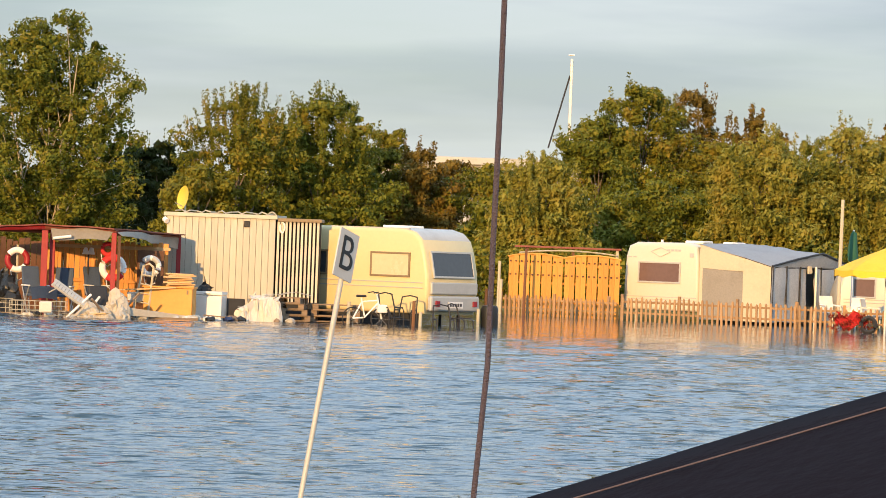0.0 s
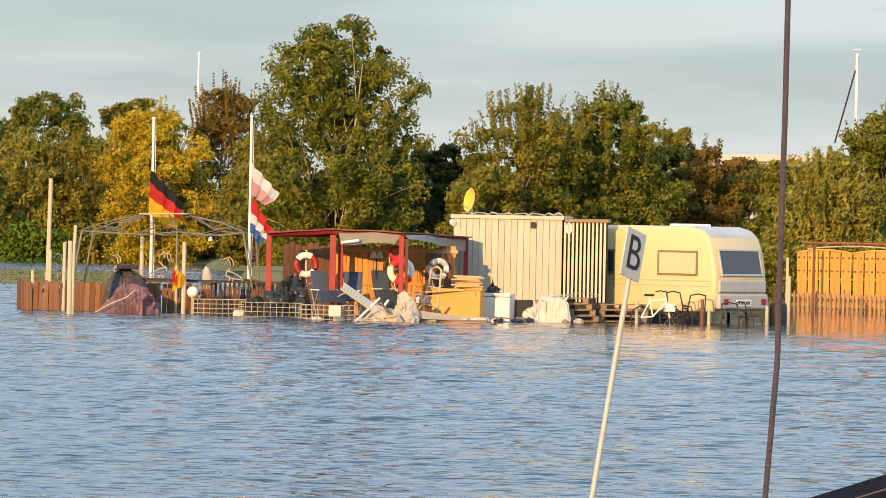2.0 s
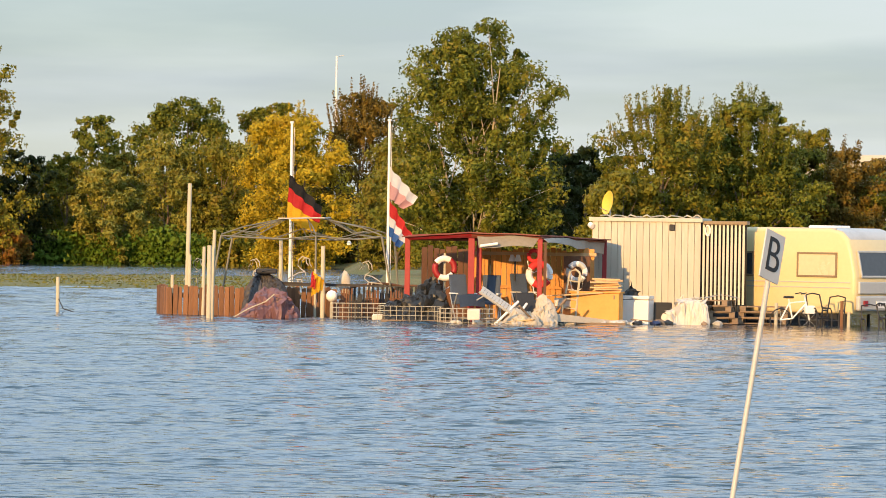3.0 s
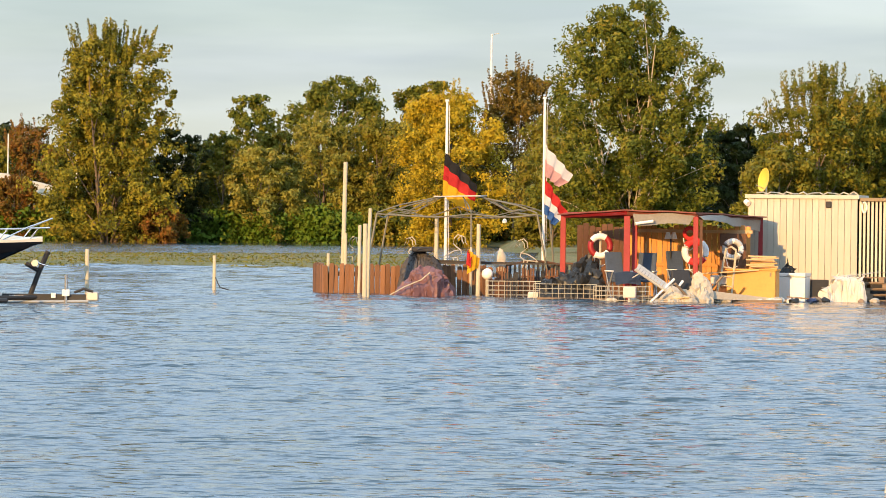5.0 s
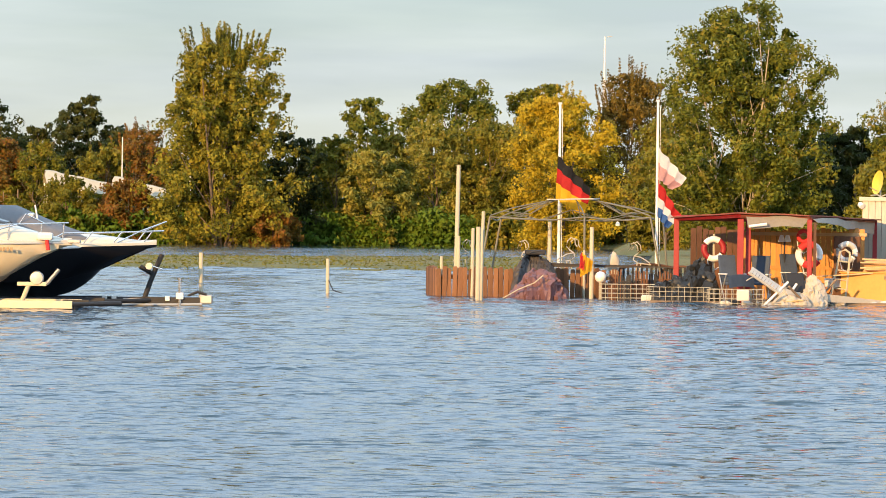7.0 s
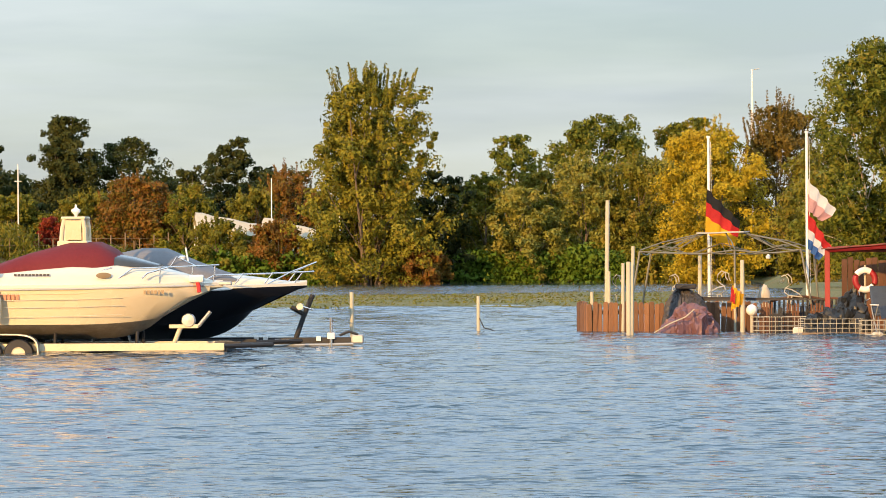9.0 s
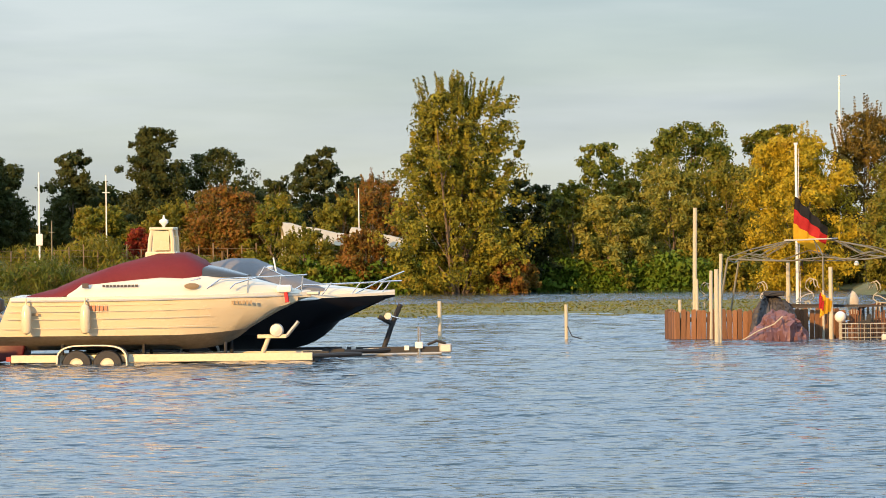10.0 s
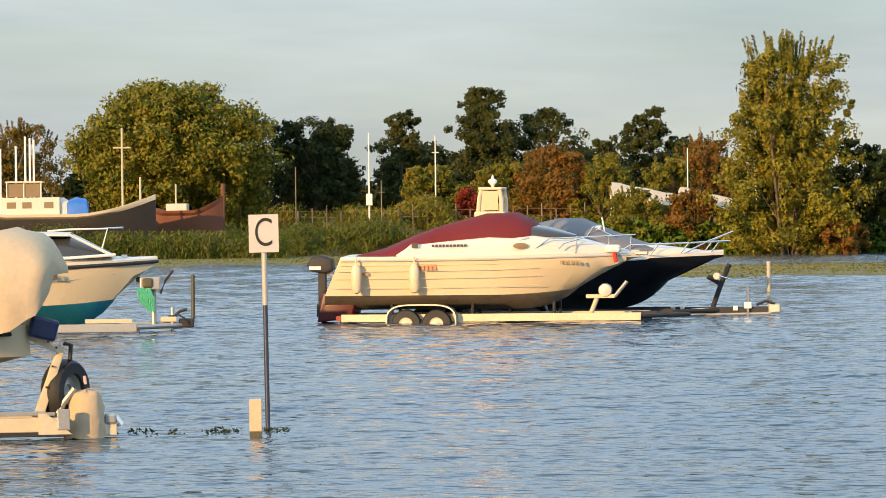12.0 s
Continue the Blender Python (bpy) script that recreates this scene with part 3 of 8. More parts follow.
def tree(az, d, top, width, leaf, shape="round", label="", name="tree", bottom=0.12, clumps=150, per=60, size=0.24, seed=1, shoots=0, bark=None, stems=1, upright=0.0, wild=0.35, base=None, lean=0.0, rods=0, mass=0.66, limbs=0, rise=0.8, whip=0.0):
    rng = np.random.default_rng(seed * 7919 + 13)
    z0 = ground_height(az, d) - 0.05 if base is None else base
    t = thing(name, spot(az, d, z0), label, "bush" if name == "bush" else "tree")
    hgt, r = top - z0, width / 2
    cb = hgt * bottom
    ch = hgt - cb
    cs, sp, wood = [], [], []
    off = seed * 3.7
    def on_crown(q0, q1):
        while True:
            h = rng.uniform(0, 1) ** 0.85
            e = envelope(shape, h)
            if rng.uniform() < e + 0.15:
                break
        a = rng.uniform(0, math.tau)
        bump_ = 1 + wild * noise.noise(Vector((math.cos(a) * 1.7 + off, math.sin(a) * 1.7, h * 3.2)))
        rr = r * e * rng.uniform(q0, q1) * bump_
        return Vector((rr * math.cos(a) + lean * h, rr * math.sin(a), cb + ch * h)), e
    size, per, clumps = size * (0.95 if d < 200 else 0.76), int(per * (0.95 if d < 200 else 1.15)), int(clumps * 1.8)
    for k in range(limbs):                       # leafy limbs that climb outwards from the stem
        tip, e = on_crown(0.90, 1.06)
        run = math.hypot(tip.x, tip.y)
        root = Vector((lean * 0.5 * tip.z / hgt, 0, max(cb * 0.8, tip.z - rise * run - 0.15 * ch)))
        tip = tip + Vector((0, 0, whip * ch * rng.uniform(0.2, 1.0)))
        wood.append((root, tip))
        m_ = max(4, int(round(clumps * 0.62 / limbs)))
        for i in range(m_):
            q = 0.30 + 0.70 * (i + rng.uniform()) / m_
            p_ = root.lerp(tip, q)
            p_.z += 0.10 * run * (q * q - q)
            cs.append((p_.x, p_.y, p_.z))
            sp.append(max(0.07, 0.052 * width ** 0.75 * (1.25 - 0.95 * q)))
    bosses = [on_crown(0.78, 1.04) for k in range(max(14, clumps // 5))]
    while len(cs) < clumps:
        if rng.uniform() < mass:                 # leaf masses at the branch ends, with dark gaps between
            c_, e = bosses[int(rng.integers(len(bosses)))]
            g = 0.066 * width ** 0.8
            p_ = c_ + Vector((rng.normal(0, g), rng.normal(0, g), rng.normal(0, g * 0.8)))
        else:
            p_, e = on_crown(0.25, 0.80)
        p_.z = min(max(p_.z, cb * 0.6 + 0.1), hgt - 0.1)
        cs.append(tuple(p_))
        sp.append(max(0.11, (0.046 + 0.040 * rng.uniform()) * width ** 0.75 * (0.6 + 0.4 * e)))
    v, f_ = leaves(rng, np.array(cs), np.array(sp), per, size, upright)
    if shoots:
        sc = []
        for k in range(shoots):
            a, q = rng.uniform(0, math.tau), rng.uniform(0, 0.55 if shape == "flame" else 0.85)
            q *= 0.5 if shape == "cone" else 1.0
            x, y = r * q * math.cos(a), r * q * math.sin(a)
            top_z = cb + ch * (max(i / 40 for i in range(12, 40) if envelope(shape, i / 40) >= q * 0.95 or i == 12) if shape == "flame" else (0.90 - 0.34 * q * q))
            ln = rng.uniform(0.07, 0.15) * ch if shape == "flame" else rng.uniform(0.12, 0.25) * ch
            for i in range(22):
                sc.append((x * (0.9 + 0.014 * i), y * (0.9 + 0.014 * i), top_z + ln * (i / 14 - 0.6)))
        v2, f2 = leaves(rng, np.array(sc), np.full(len(sc), 0.05), 7, size * 0.75, 0.6)
        f_ = np.concatenate([f_, f2 + len(v)])
        v = np.concatenate([v, v2])
    if rods:
        sc = []
        for k in range(rods):
            a, q = rng.uniform(0, math.tau), rng.uniform(0.25, 1.0) ** 0.6
            top_h = ch * (0.45 + 0.55 * rng.uniform()) * (1.02 - 0.30 * q * q)
            for i in range(22):
                h = i / 21
                rr = r * q * (0.45 + 0.55 * h)
                sc.append((rr * math.cos(a), rr * math.sin(a), cb + top_h * h))
        v2, f2 = leaves(rng, np.array(sc), np.full(len(sc), 0.05), 7, size * 1.25, 0.65)
        f_ = np.concatenate([f_, f2 + len(v)])
        v = np.concatenate([v, v2])
    crown = new("crown", leaf_mesh("crown", v, f_, LEAF[leaf]))
    crown.parent = t
    bm = B()
    tr = max(0.05, width * 0.022) / (1 if stems == 1 else 1.6)
    for s in range(stems):
        a = s * math.tau / stems + seed
        k = 0.0 if stems == 1 else 0.16 * r
        foot = Vector((k * math.cos(a), k * math.sin(a), -0.3))
        tip = Vector((k * 4 * math.cos(a) + lean * 0.8, k * 4 * math.sin(a), hgt * 0.82))
        mid = foot.lerp(tip, 0.5) + Vector((rng.normal(0, 0.12), rng.normal(0, 0.12), 0))
        tube(bm, [foot, foot.lerp(mid, 0.5), mid, mid.lerp(tip, 0.5), tip], tr, 7, tr * 0.2)
        for i in rng.choice(len(cs), 14, replace=False):
            p = Vector(cs[int(i)])
            q = foot.lerp(tip, min(0.9, max(0.15, (p.z - 0.25 * hgt) / hgt)))
            tube(bm, [q, q.lerp(p, 0.55) + Vector((0, 0, 0.05 * hgt * rng.uniform(-1, 1))), p], tr * 0.35, 5, tr * 0.08, cap=False)
    for root, tip in wood:
        tube(bm, [root, root.lerp(tip, 0.5) - Vector((0, 0, 0.02 * hgt)), root.lerp(tip, 0.96)], tr * 0.32, 5, tr * 0.07, cap=False)
    smooth(part("trunk", bm, bark or BARK, t))
    return t


def thicket(az0, az1, d, top, leaf, name, label, n=60, per=60, size=0.26, seed=3, depth=6.0, upright=0.0, low=0.0, flat=0.75):
    """A belt of undergrowth that nobody could count."""
    rng = np.random.default_rng(seed)
    cs = []
    for k in range(n):
        a = az0 + (az1 - az0) * rng.uniform()
        dd = d + depth * rng.uniform(-0.5, 0.5)
        z0 = ground_height(a, dd)
        t_ = top * (0.72 + 0.42 * noise.noise(Vector((a * 1.3 + seed, 0, 0))))
        for h in np.arange(low, max(low + 0.4, t_ - z0), 0.55):
            cs.append((-dd * math.sin(radians(a)) + rng.normal(0, 0.3), dd * math.cos(radians(a)) + rng.normal(0, 0.3), z0 + h + 0.2))
    v, f_ = leaves(rng, np.array(cs), np.full(len(cs), 0.38), per, size, upright, flat)
    return tagged(new(name, leaf_mesh(name, v, f_, LEAF[leaf])), label, "undergrowth", kind="stuff")


G = "broad green deciduous tree turning yellow"
tree(5.806, 170, 11.4, 6.9, "green", "fan", "tall green tree with pale forked stems", bottom=0.06, clumps=560, per=105, size=0.16, seed=1, shoots=0, limbs=70, rise=1.3, whip=0.0, bark=PALE_BARK, stems=3, wild=0.28)
tree(3.02, 140, 7.0, 4.7, "mid", "fan", "bushy green tree with long upright shoots", bottom=0.02, clumps=190, per=119, size=0.14, mass=0.65, seed=2, shoots=80, limbs=26, rise=1.6, whip=0.10)
tree(1.80, 143, 7.1, 4.6, "green", "fan", "bushy green tree with long upright shoots", bottom=0.02, clumps=190, per=119, size=0.14, mass=0.65, seed=3, shoots=76, limbs=26, rise=1.6, whip=0.10)
tree(4.17, 178, 6.2, 3.2, "dark", "round", "dark leafy tree behind the hedge", bottom=0.05, clumps=90, per=60, seed=4)
tree(3.62, 137, 4.4, 3.2, "olive", "round", "low olive bush beside the shed", "bush", bottom=0.02, clumps=90, per=102, size=0.14, seed=41)
tree(0.45, 150, 5.7, 3.4, "brown", "round", "rust-brown autumn bush behind the caravan", "bush", bottom=0.02, clumps=130, per=102, size=0.14, seed=5, shoots=10)
tree(-0.55, 152, 5.2, 4.6, "mid", "round", "low green bush behind the caravan", "bush", bottom=0.02, clumps=110, per=102, size=0.14, seed=51)
tree(0.80, 210, 8.2, 3.0, "olive", "round", "slim olive tree in the distance", bottom=0.2, clumps=80, per=50, seed=6)
tree(-1.43, 130, 4.9, 3.7, "willow", "fan", "pale willow bush with upright rods", "bush", bottom=0.02, clumps=150, per=119, size=0.14, rods=170, seed=7, shoots=50, upright=0.55)
tree(-2.25, 148, 7.1, 3.9, "green", "round", G, bottom=0.05, clumps=190, per=110, size=0.14, seed=8, shoots=12)
tree(-2.86, 150, 8.3, 4.3, "mid", "round", "broad tree with green and yellowing leaves", bottom=0.05, clumps=230, per=110, size=0.14, seed=9, shoots=12)
tree(-3.58, 156, 8.5, 3.4, "brown", "round", "brown autumn tree behind the hedge", bottom=0.08, clumps=150, per=102, size=0.14, seed=10, shoots=8)
tree(-4.45, 175, 8.1, 4.6, "brown", "round", "dull brown tree behind the willows", bottom=0.05, clumps=150, per=60, size=0.22, seed=11, shoots=14)
tree(-4.72, 136, 6.1, 3.9, "willow", "round", "pale yellow-green willow beside the awning", bottom=0.02, clumps=170, per=110, size=0.14, rods=170, seed=12, shoots=24, upright=0.4)
tree(-5.95, 138, 6.6, 4.6, "willow", "round", "pale yellow-green willow beside the awning", bottom=0.02, clumps=220, per=110, size=0.14, rods=170, seed=13, shoots=26, upright=0.4)
tree(-6.60, 180, 8.5, 3.6, "brown", "round", "brown autumn tree behind the hedge", bottom=0.1, clumps=110, per=55, seed=14)
tree(-3.15, 139, 4.5, 4.4, "green", "round", "green hedge bush behind the caravan", "bush", bottom=0.01, clumps=150, per=110, size=0.14, seed=15)
tree(13.48, 255, 13.1, 10.2, "golden", "flame", "large conical tree with spiky top shoots", bottom=0.02, clumps=560, per=62, size=0.30, seed=20, shoots=46, stems=2, wild=0.45, mass=0.4, limbs=58, rise=1.2, whip=0.05)
tree(12.72, 253, 2.9, 2.8, "rust", "round", "rust-brown bush at the foot of the conical tree", "bush", bottom=0.01, clumps=90, per=60, size=0.26, seed=212)
tree(11.80, 262, 7.4, 4.8, "mid", "round", "green shrub beside the dark one", "bush", bottom=0.01, clumps=110, per=60, size=0.3, seed=21)
tree(12.50, 258, 7.4, 4.4, "dark", "round", "dark shrub with shade put into its leaf colour", "bush", bottom=0.01, clumps=100, per=60, size=0.3, seed=211)
tree(11.35, 285, 10.6, 5.0, "green", "egg", "slender ragged green tree", bottom=0.1, clumps=110, per=55, size=0.32, seed=22, wild=0.5, mass=0.55)
tree(10.05, 300, 12.4, 8.6, "green", "round", G, bottom=0.1, clumps=200, per=55, size=0.34, seed=23)
tree(8.75, 305, 12.2, 6.8, "mid", "round", "broad tree with green and yellowing leaves", bottom=0.1, clumps=150, per=55, size=0.34, seed=24)
tree(10.35, 262, 8.2, 5.4, "willow", "round", "pale bushy willow on the bank", bottom=0.02, clumps=170, per=60, size=0.27, seed=25, shoots=26, upright=0.3)
tree(9.55, 262, 8.0, 5.0, "olive", "round", "pale olive bush on the bank", bottom=0.02, clumps=160, per=60, size=0.27, seed=26, shoots=26)
tree(8.45, 250, 9.7, 6.8, "yellow", "round", "golden yellow autumn tree", bottom=0.02, clumps=300, per=65, size=0.25, seed=27, shoots=20, upright=0.2)
tree(7.50, 256, 11.4, 6.0, "brown", "round", "thinning brown autumn tree", bottom=0.02, clumps=200, per=60, size=0.25, seed=28, shoots=46)
tree(6.95, 200, 6.0, 4.4, "olive", "round", "olive bush behind the flagpoles", "bush", bottom=0.02, clumps=130, per=60, size=0.23, seed=281)
tree(4.50, 220, 7.3, 2.6, "brown", "round", "dark brown tree behind the shed", bottom=0.05, clumps=80, per=50, seed=29)
tree(22.45, 272, 12.0, 13.0, "mid", "round", "broad round-crowned tree behind the barges", bottom=0.10, clumps=560, per=64, size=0.34, seed=30, wild=0.22)
tree(20.42, 280, 10.0, 6.2, "dark", "round", "dark leafy tree with shade put into its leaf colour", bottom=0.05, clumps=170, per=60, size=0.3, seed=31)
tree(19.14, 290, 10.8, 5.2, "deep", "cone", "slender ragged tree with open branches", bottom=0.2, clumps=125, per=55, size=0.3, seed=32, wild=0.5, mass=0.55)
tree(17.97, 285, 12.0, 6.2, "deep", "cone", "tall pointed tree on the bank", bottom=0.2, clumps=190, per=55, size=0.3, seed=33, wild=0.5, mass=0.55)
tree(17.03, 290, 10.6, 6.8, "deep", "egg", "slender ragged tree with open branches", bottom=0.3, clumps=125, per=55, size=0.3, seed=34, wild=0.5, mass=0.55)
tree(16.08, 285, 8.6, 4.0, "deep", "round", "dark leafy tree in the distance", bottom=0.2, clumps=60, per=55, size=0.3, seed=35)
tree(15.50, 290, 10.6, 4.6, "deep", "egg", "slender ragged tree with open branches", bottom=0.2, clumps=110, per=55, size=0.3, seed=36, wild=0.5, mass=0.55)
tree(16.95, 275, 7.4, 5.6, "rust", "round", "rust-brown bush on the bank", "bush", bottom=0.01, clumps=160, per=60, size=0.26, seed=37, shoots=16)
tree(16.20, 272, 6.9, 4.2, "mid", "round", "green bush on the bank", "bush", bottom=0.01, clumps=120, per=60, size=0.26, seed=38)
tree(14.75, 282, 8.0, 5.6, "rust", "round", "rust-red bush on the bank", "bush", bottom=0.01, clumps=140, per=60, size=0.26, seed=39, shoots=24)
tree(18.20, 274, 4.7, 2.2, "red", "round", "small red-leaved bush on the bank", "bush", bottom=0.01, clumps=50, per=60, size=0.22, seed=40)
tree(24.75, 300, 10.0, 6.6, "brown", "round", "thin brown tree behind the barges", bottom=0.1, clumps=110, per=50, size=0.28, seed=42, shoots=20)
tree(2.42, 147, 6.3, 3.6, "mid", "round", "bushy green tree in the hedge", bottom=0.02, clumps=130, per=110, size=0.14, seed=61, shoots=22)
tree(1.15, 149, 5.6, 3.4, "olive", "round", "olive bush behind the caravan", "bush", bottom=0.02, clumps=120, per=110, size=0.14, seed=62, shoots=14)
tree(-0.05, 158, 5.4, 3.8, "brown", "round", "rust-brown autumn bush behind the caravan", "bush", bottom=0.02, clumps=120, per=102, size=0.14, seed=63)
tree(-4.0, 150, 6.2, 4.4, "olive", "round", "olive bush behind the awning", "bush", bottom=0.02, clumps=140, per=102, size=0.14, seed=64, shoots=14)
tree(-5.3, 152, 6.4, 4.2, "mid", "round", "yellowing bush behind the awning", "bush", bottom=0.02, clumps=140, per=102, size=0.14, seed=65, shoots=14)
tree(-0.95, 134, 3.9, 3.0, "green", "round", "green bush behind the fence panels", "bush", bottom=0.02, clumps=100, per=102, size=0.14, seed=66)
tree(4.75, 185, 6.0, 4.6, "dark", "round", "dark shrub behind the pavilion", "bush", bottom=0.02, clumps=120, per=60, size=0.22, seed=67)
tree(6.75, 215, 8.0, 4.8, "olive", "round", "olive tree behind the flagpoles", bottom=0.02, clumps=150, per=60, size=0.23, seed=68, shoots=16)
tree(9.0, 268, 8.6, 5.4, "willow", "round", "pale bushy willow on the bank", bottom=0.02, clumps=160, per=60, size=0.27, seed=69, shoots=20, upright=0.3)
tree(10.95, 270, 7.6, 5.0, "olive", "round", "olive bush on the bank", "bush", bottom=0.02, clumps=150, per=60, size=0.27, seed=70, shoots=16)
tree(11.3, 259, 6.2, 4.8, "willow", "round", "pale green bush on the bank", "bush", bottom=0.02, clumps=140, per=60, size=0.27, seed=71)
tree(15.75, 259, 4.3, 4.2, "olive", "round", "low olive bush before the white shelters", "bush", bottom=0.01, clumps=90, per=60, size=0.24, seed=72, shoots=14)
tree(14.85, 259, 4.2, 4.0, "rust", "round", "low rust-red bush before the white shelters", "bush", bottom=0.01, clumps=90, per=60, size=0.24, seed=73, shoots=14)
tree(15.2, 270, 6.4, 3.6, "olive", "round", "olive bush between the white shelters", "bush", bottom=0.01, clumps=90, per=60, size=0.26, seed=74, shoots=14)
tree(17.6, 278, 6.4, 4.6, "olive", "round", "olive bush on the bank", "bush", bottom=0.01, clumps=110, per=60, size=0.26, seed=75, shoots=14)
tree(18.75, 280, 6.2, 4.6, "mid", "round", "yellowing bush on the bank", "bush", bottom=0.01, clumps=110, per=60, size=0.26, seed=76, shoots=14)
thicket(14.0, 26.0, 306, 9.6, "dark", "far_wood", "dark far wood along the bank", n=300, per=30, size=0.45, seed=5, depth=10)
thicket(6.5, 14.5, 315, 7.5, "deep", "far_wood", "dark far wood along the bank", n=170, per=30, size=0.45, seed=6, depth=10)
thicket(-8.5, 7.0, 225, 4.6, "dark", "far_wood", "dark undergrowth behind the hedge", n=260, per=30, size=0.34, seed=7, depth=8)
thicket(-8.0, 5.0, 128.5, 2.3, "mid", "undergrowth", "green undergrowth along the hedge", n=260, per=40, size=0.16, seed=8, depth=3)
thicket(16.6, 26.0, 264, 2.3, "reed", "reeds", "tall green reeds on the bank", n=700, per=26, size=0.42, seed=9, depth=7, upright=0.8)
thicket(20.9, 26.0, 249, 2.0, "reed", "reeds", "tall green reeds before the laid-up barges", n=330, per=22, size=0.36, seed=19, depth=4, upright=0.8)
thicket(18.2, 26.0, 274, 4.0, "olive", "reeds", "dry yellowing reeds and weeds on the bank", n=420, per=24, size=0.40, seed=10, depth=8, upright=0.7)
thicket(9.3, 16.8, 259, 2.2, "fresh", "undergrowth", "fresh green weeds at the water's edge", n=300, per=34, size=0.28, seed=11, depth=3)
thicket(8.8, 16.0, 164, 0.42, "brown", "marsh_grass", "sparse brown grass standing in shallow flood water", n=90, per=10, size=0.12, seed=14, depth=34, upright=0.8)
thicket(6.8, 9.6, 258, 2.4, "mid", "undergrowth", "green weeds at the water's edge", n=140, per=34, size=0.28, seed=12, depth=4)

# ---- the flooded camp ----
def bar(name, x0, x1, y0, y1, z0, z1, material, parent, label="", bev=0.0):
    return part(name, box(B(), x0, x1, y0, y1, z0, z1, bev), material, parent, label)


def rod(name, pts, r, material, parent, label="", seg=8, r1=None):
    return smooth(part(name, tube(B(), pts, r, seg, r1), material, parent, label))


def row_of(name, data, parent, places):
    """Alike pieces on one mesh, each an object of its own."""
    for m in places:
        ob = new(name, data)
        ob.parent = parent
        ob.matrix_local = m


def mesh_of(name, bm, material):
    me = bpy.data.meshes.new(name)
    bm.normal_update()
    bm.to_mesh(me)
    bm.free()
    me.materials.append(material)
    return me


def window(parent, x0, x1, z0, z1, y, pane, frame_mat, m=None, depth=0.03):
    """A window with rounded frame on a wall that faces -y."""
    w = new("window")
    w.parent = parent
    if m is not None:
        w.matrix_local = m
    t = 0.05
    bm = B()
    for a in ((x0, x1, z0, z0 + t), (x0, x1, z1 - t, z1), (x0, x0 + t, z0 + t, z1 - t), (x1 - t, x1, z0 + t, z1 - t)):
        box(bm, a[0], a[1], y - depth, y + 0.02, a[2], a[3], 0.008)
    part("window_frame", bm, frame_mat, w)
    part("pane", box(B(), x0 + t * 0.8, x1 - t * 0.8, y - depth * 0.45, y + 0.02, z0 + t * 0.8, z1 - t * 0.8), pane, w)
    return w


# shed with board front and slatted side
shed = thing("garden_shed", spot(2.47, 97.5, 0, -8), "cream board-clad shed with a flat roof and slatted screen", "shed")
bar("shed_body", -2.74, -0.02, 0.03, 1.60, -0.3, 2.50, DARK, shed)
# near-black panel added as the shade seen between the slats
bar("slat_shade_panel", 0.0, 1.10, 0.16, 0.42, -0.3, 2.44, DARK, shed, "dark panel standing in for the shade behind the slats")
bar("roof", -2.84, 0.04, -0.06, 1.66, 2.50, 2.60, CLAD, shed, "flat roof with a pale edge", 0.01)
bar("screen_roof", 0.05, 1.16, 0.0, 0.50, 2.45, 2.54, FRAME, shed, "dark roof edge over the slats", 0.01)
board = mesh_of("board", box(B(), -0.078, 0.078, -0.012, 0.03, 0.12, 2.50, 0.006), CLAD)
row_of("board", board, shed, [pose(-2.68 + 0.1622 * k, 0.004 * (k % 2), 0) for k in range(17)])
slat = mesh_of("slat", box(B(), -0.029, 0.029, 0.0, 0.03, 0.45, 2.45, 0.004), SLATCREAM)
row_of("slat", slat, shed, [pose(0.06 + 0.1005 * k, 0.06, 0) for k in range(11)])
bar("vent", -0.80, -0.66, -0.05, 0.0, 2.28, 2.44, BLACK, shed, "small black wall vent", 0.02)
rod("wall_lamp", [(-2.82, -0.05, 2.42), (-2.74, -0.12, 2.36)], 0.07, GLOBE, shed, "round white lamp on the corner")
bm = B()
tube(bm, [(-2.6 + 0.13 * k, 0.3 + 0.2 * math.sin(k * 1.7), 2.62 + 0.03 * math.sin(k * 2.3) + 0.02) for k in range(20)], 0.018, 6)
tube(bm, [(-0.2 + 0.03 * k, -0.02, 2.62 + 0.06 * math.sin(k * 0.5)) for k in range(8)], 0.018, 6)
part("cable", bm, WIRE, shed, "pale cable lying on the roof")
bm = B()
tube(bm, [(0.16 + 0.06 * math.cos(k * math.tau / 12), 0.04, 2.30 + 0.13 * math.sin(k * math.tau / 12)) for k in range(13)], 0.025, 6)
part("hose_coil", bm, WHITEPAINT, shed, "white hose coil on the slats")

dish = thing("satellite_dish", spot(3.81, 98.6, 2.60), "round yellow satellite dish standing on the shed roof", "satellite dish")
rod("mast", [(0, 0, 0), (0, 0, 0.30)], 0.02, GALV, dish)
bm = B()
turned(bm, [(0.0, 0.0), (0.12, 0.012), (0.22, 0.04), (0.30, 0.075), (0.305, 0.085), (0.22, 0.055), (0.12, 0.028), (0.0, 0.015)], 24)
bmesh.ops.transform(bm, matrix=pose(0, -0.02, 0.36, 80, 0, -64), verts=bm.verts)
smooth(part("reflector", bm, DISHYEL, dish))
rod("feed_arm", [(0.0, -0.02, 0.12), (-0.26, -0.24, 0.24)], 0.012, GALV, dish)


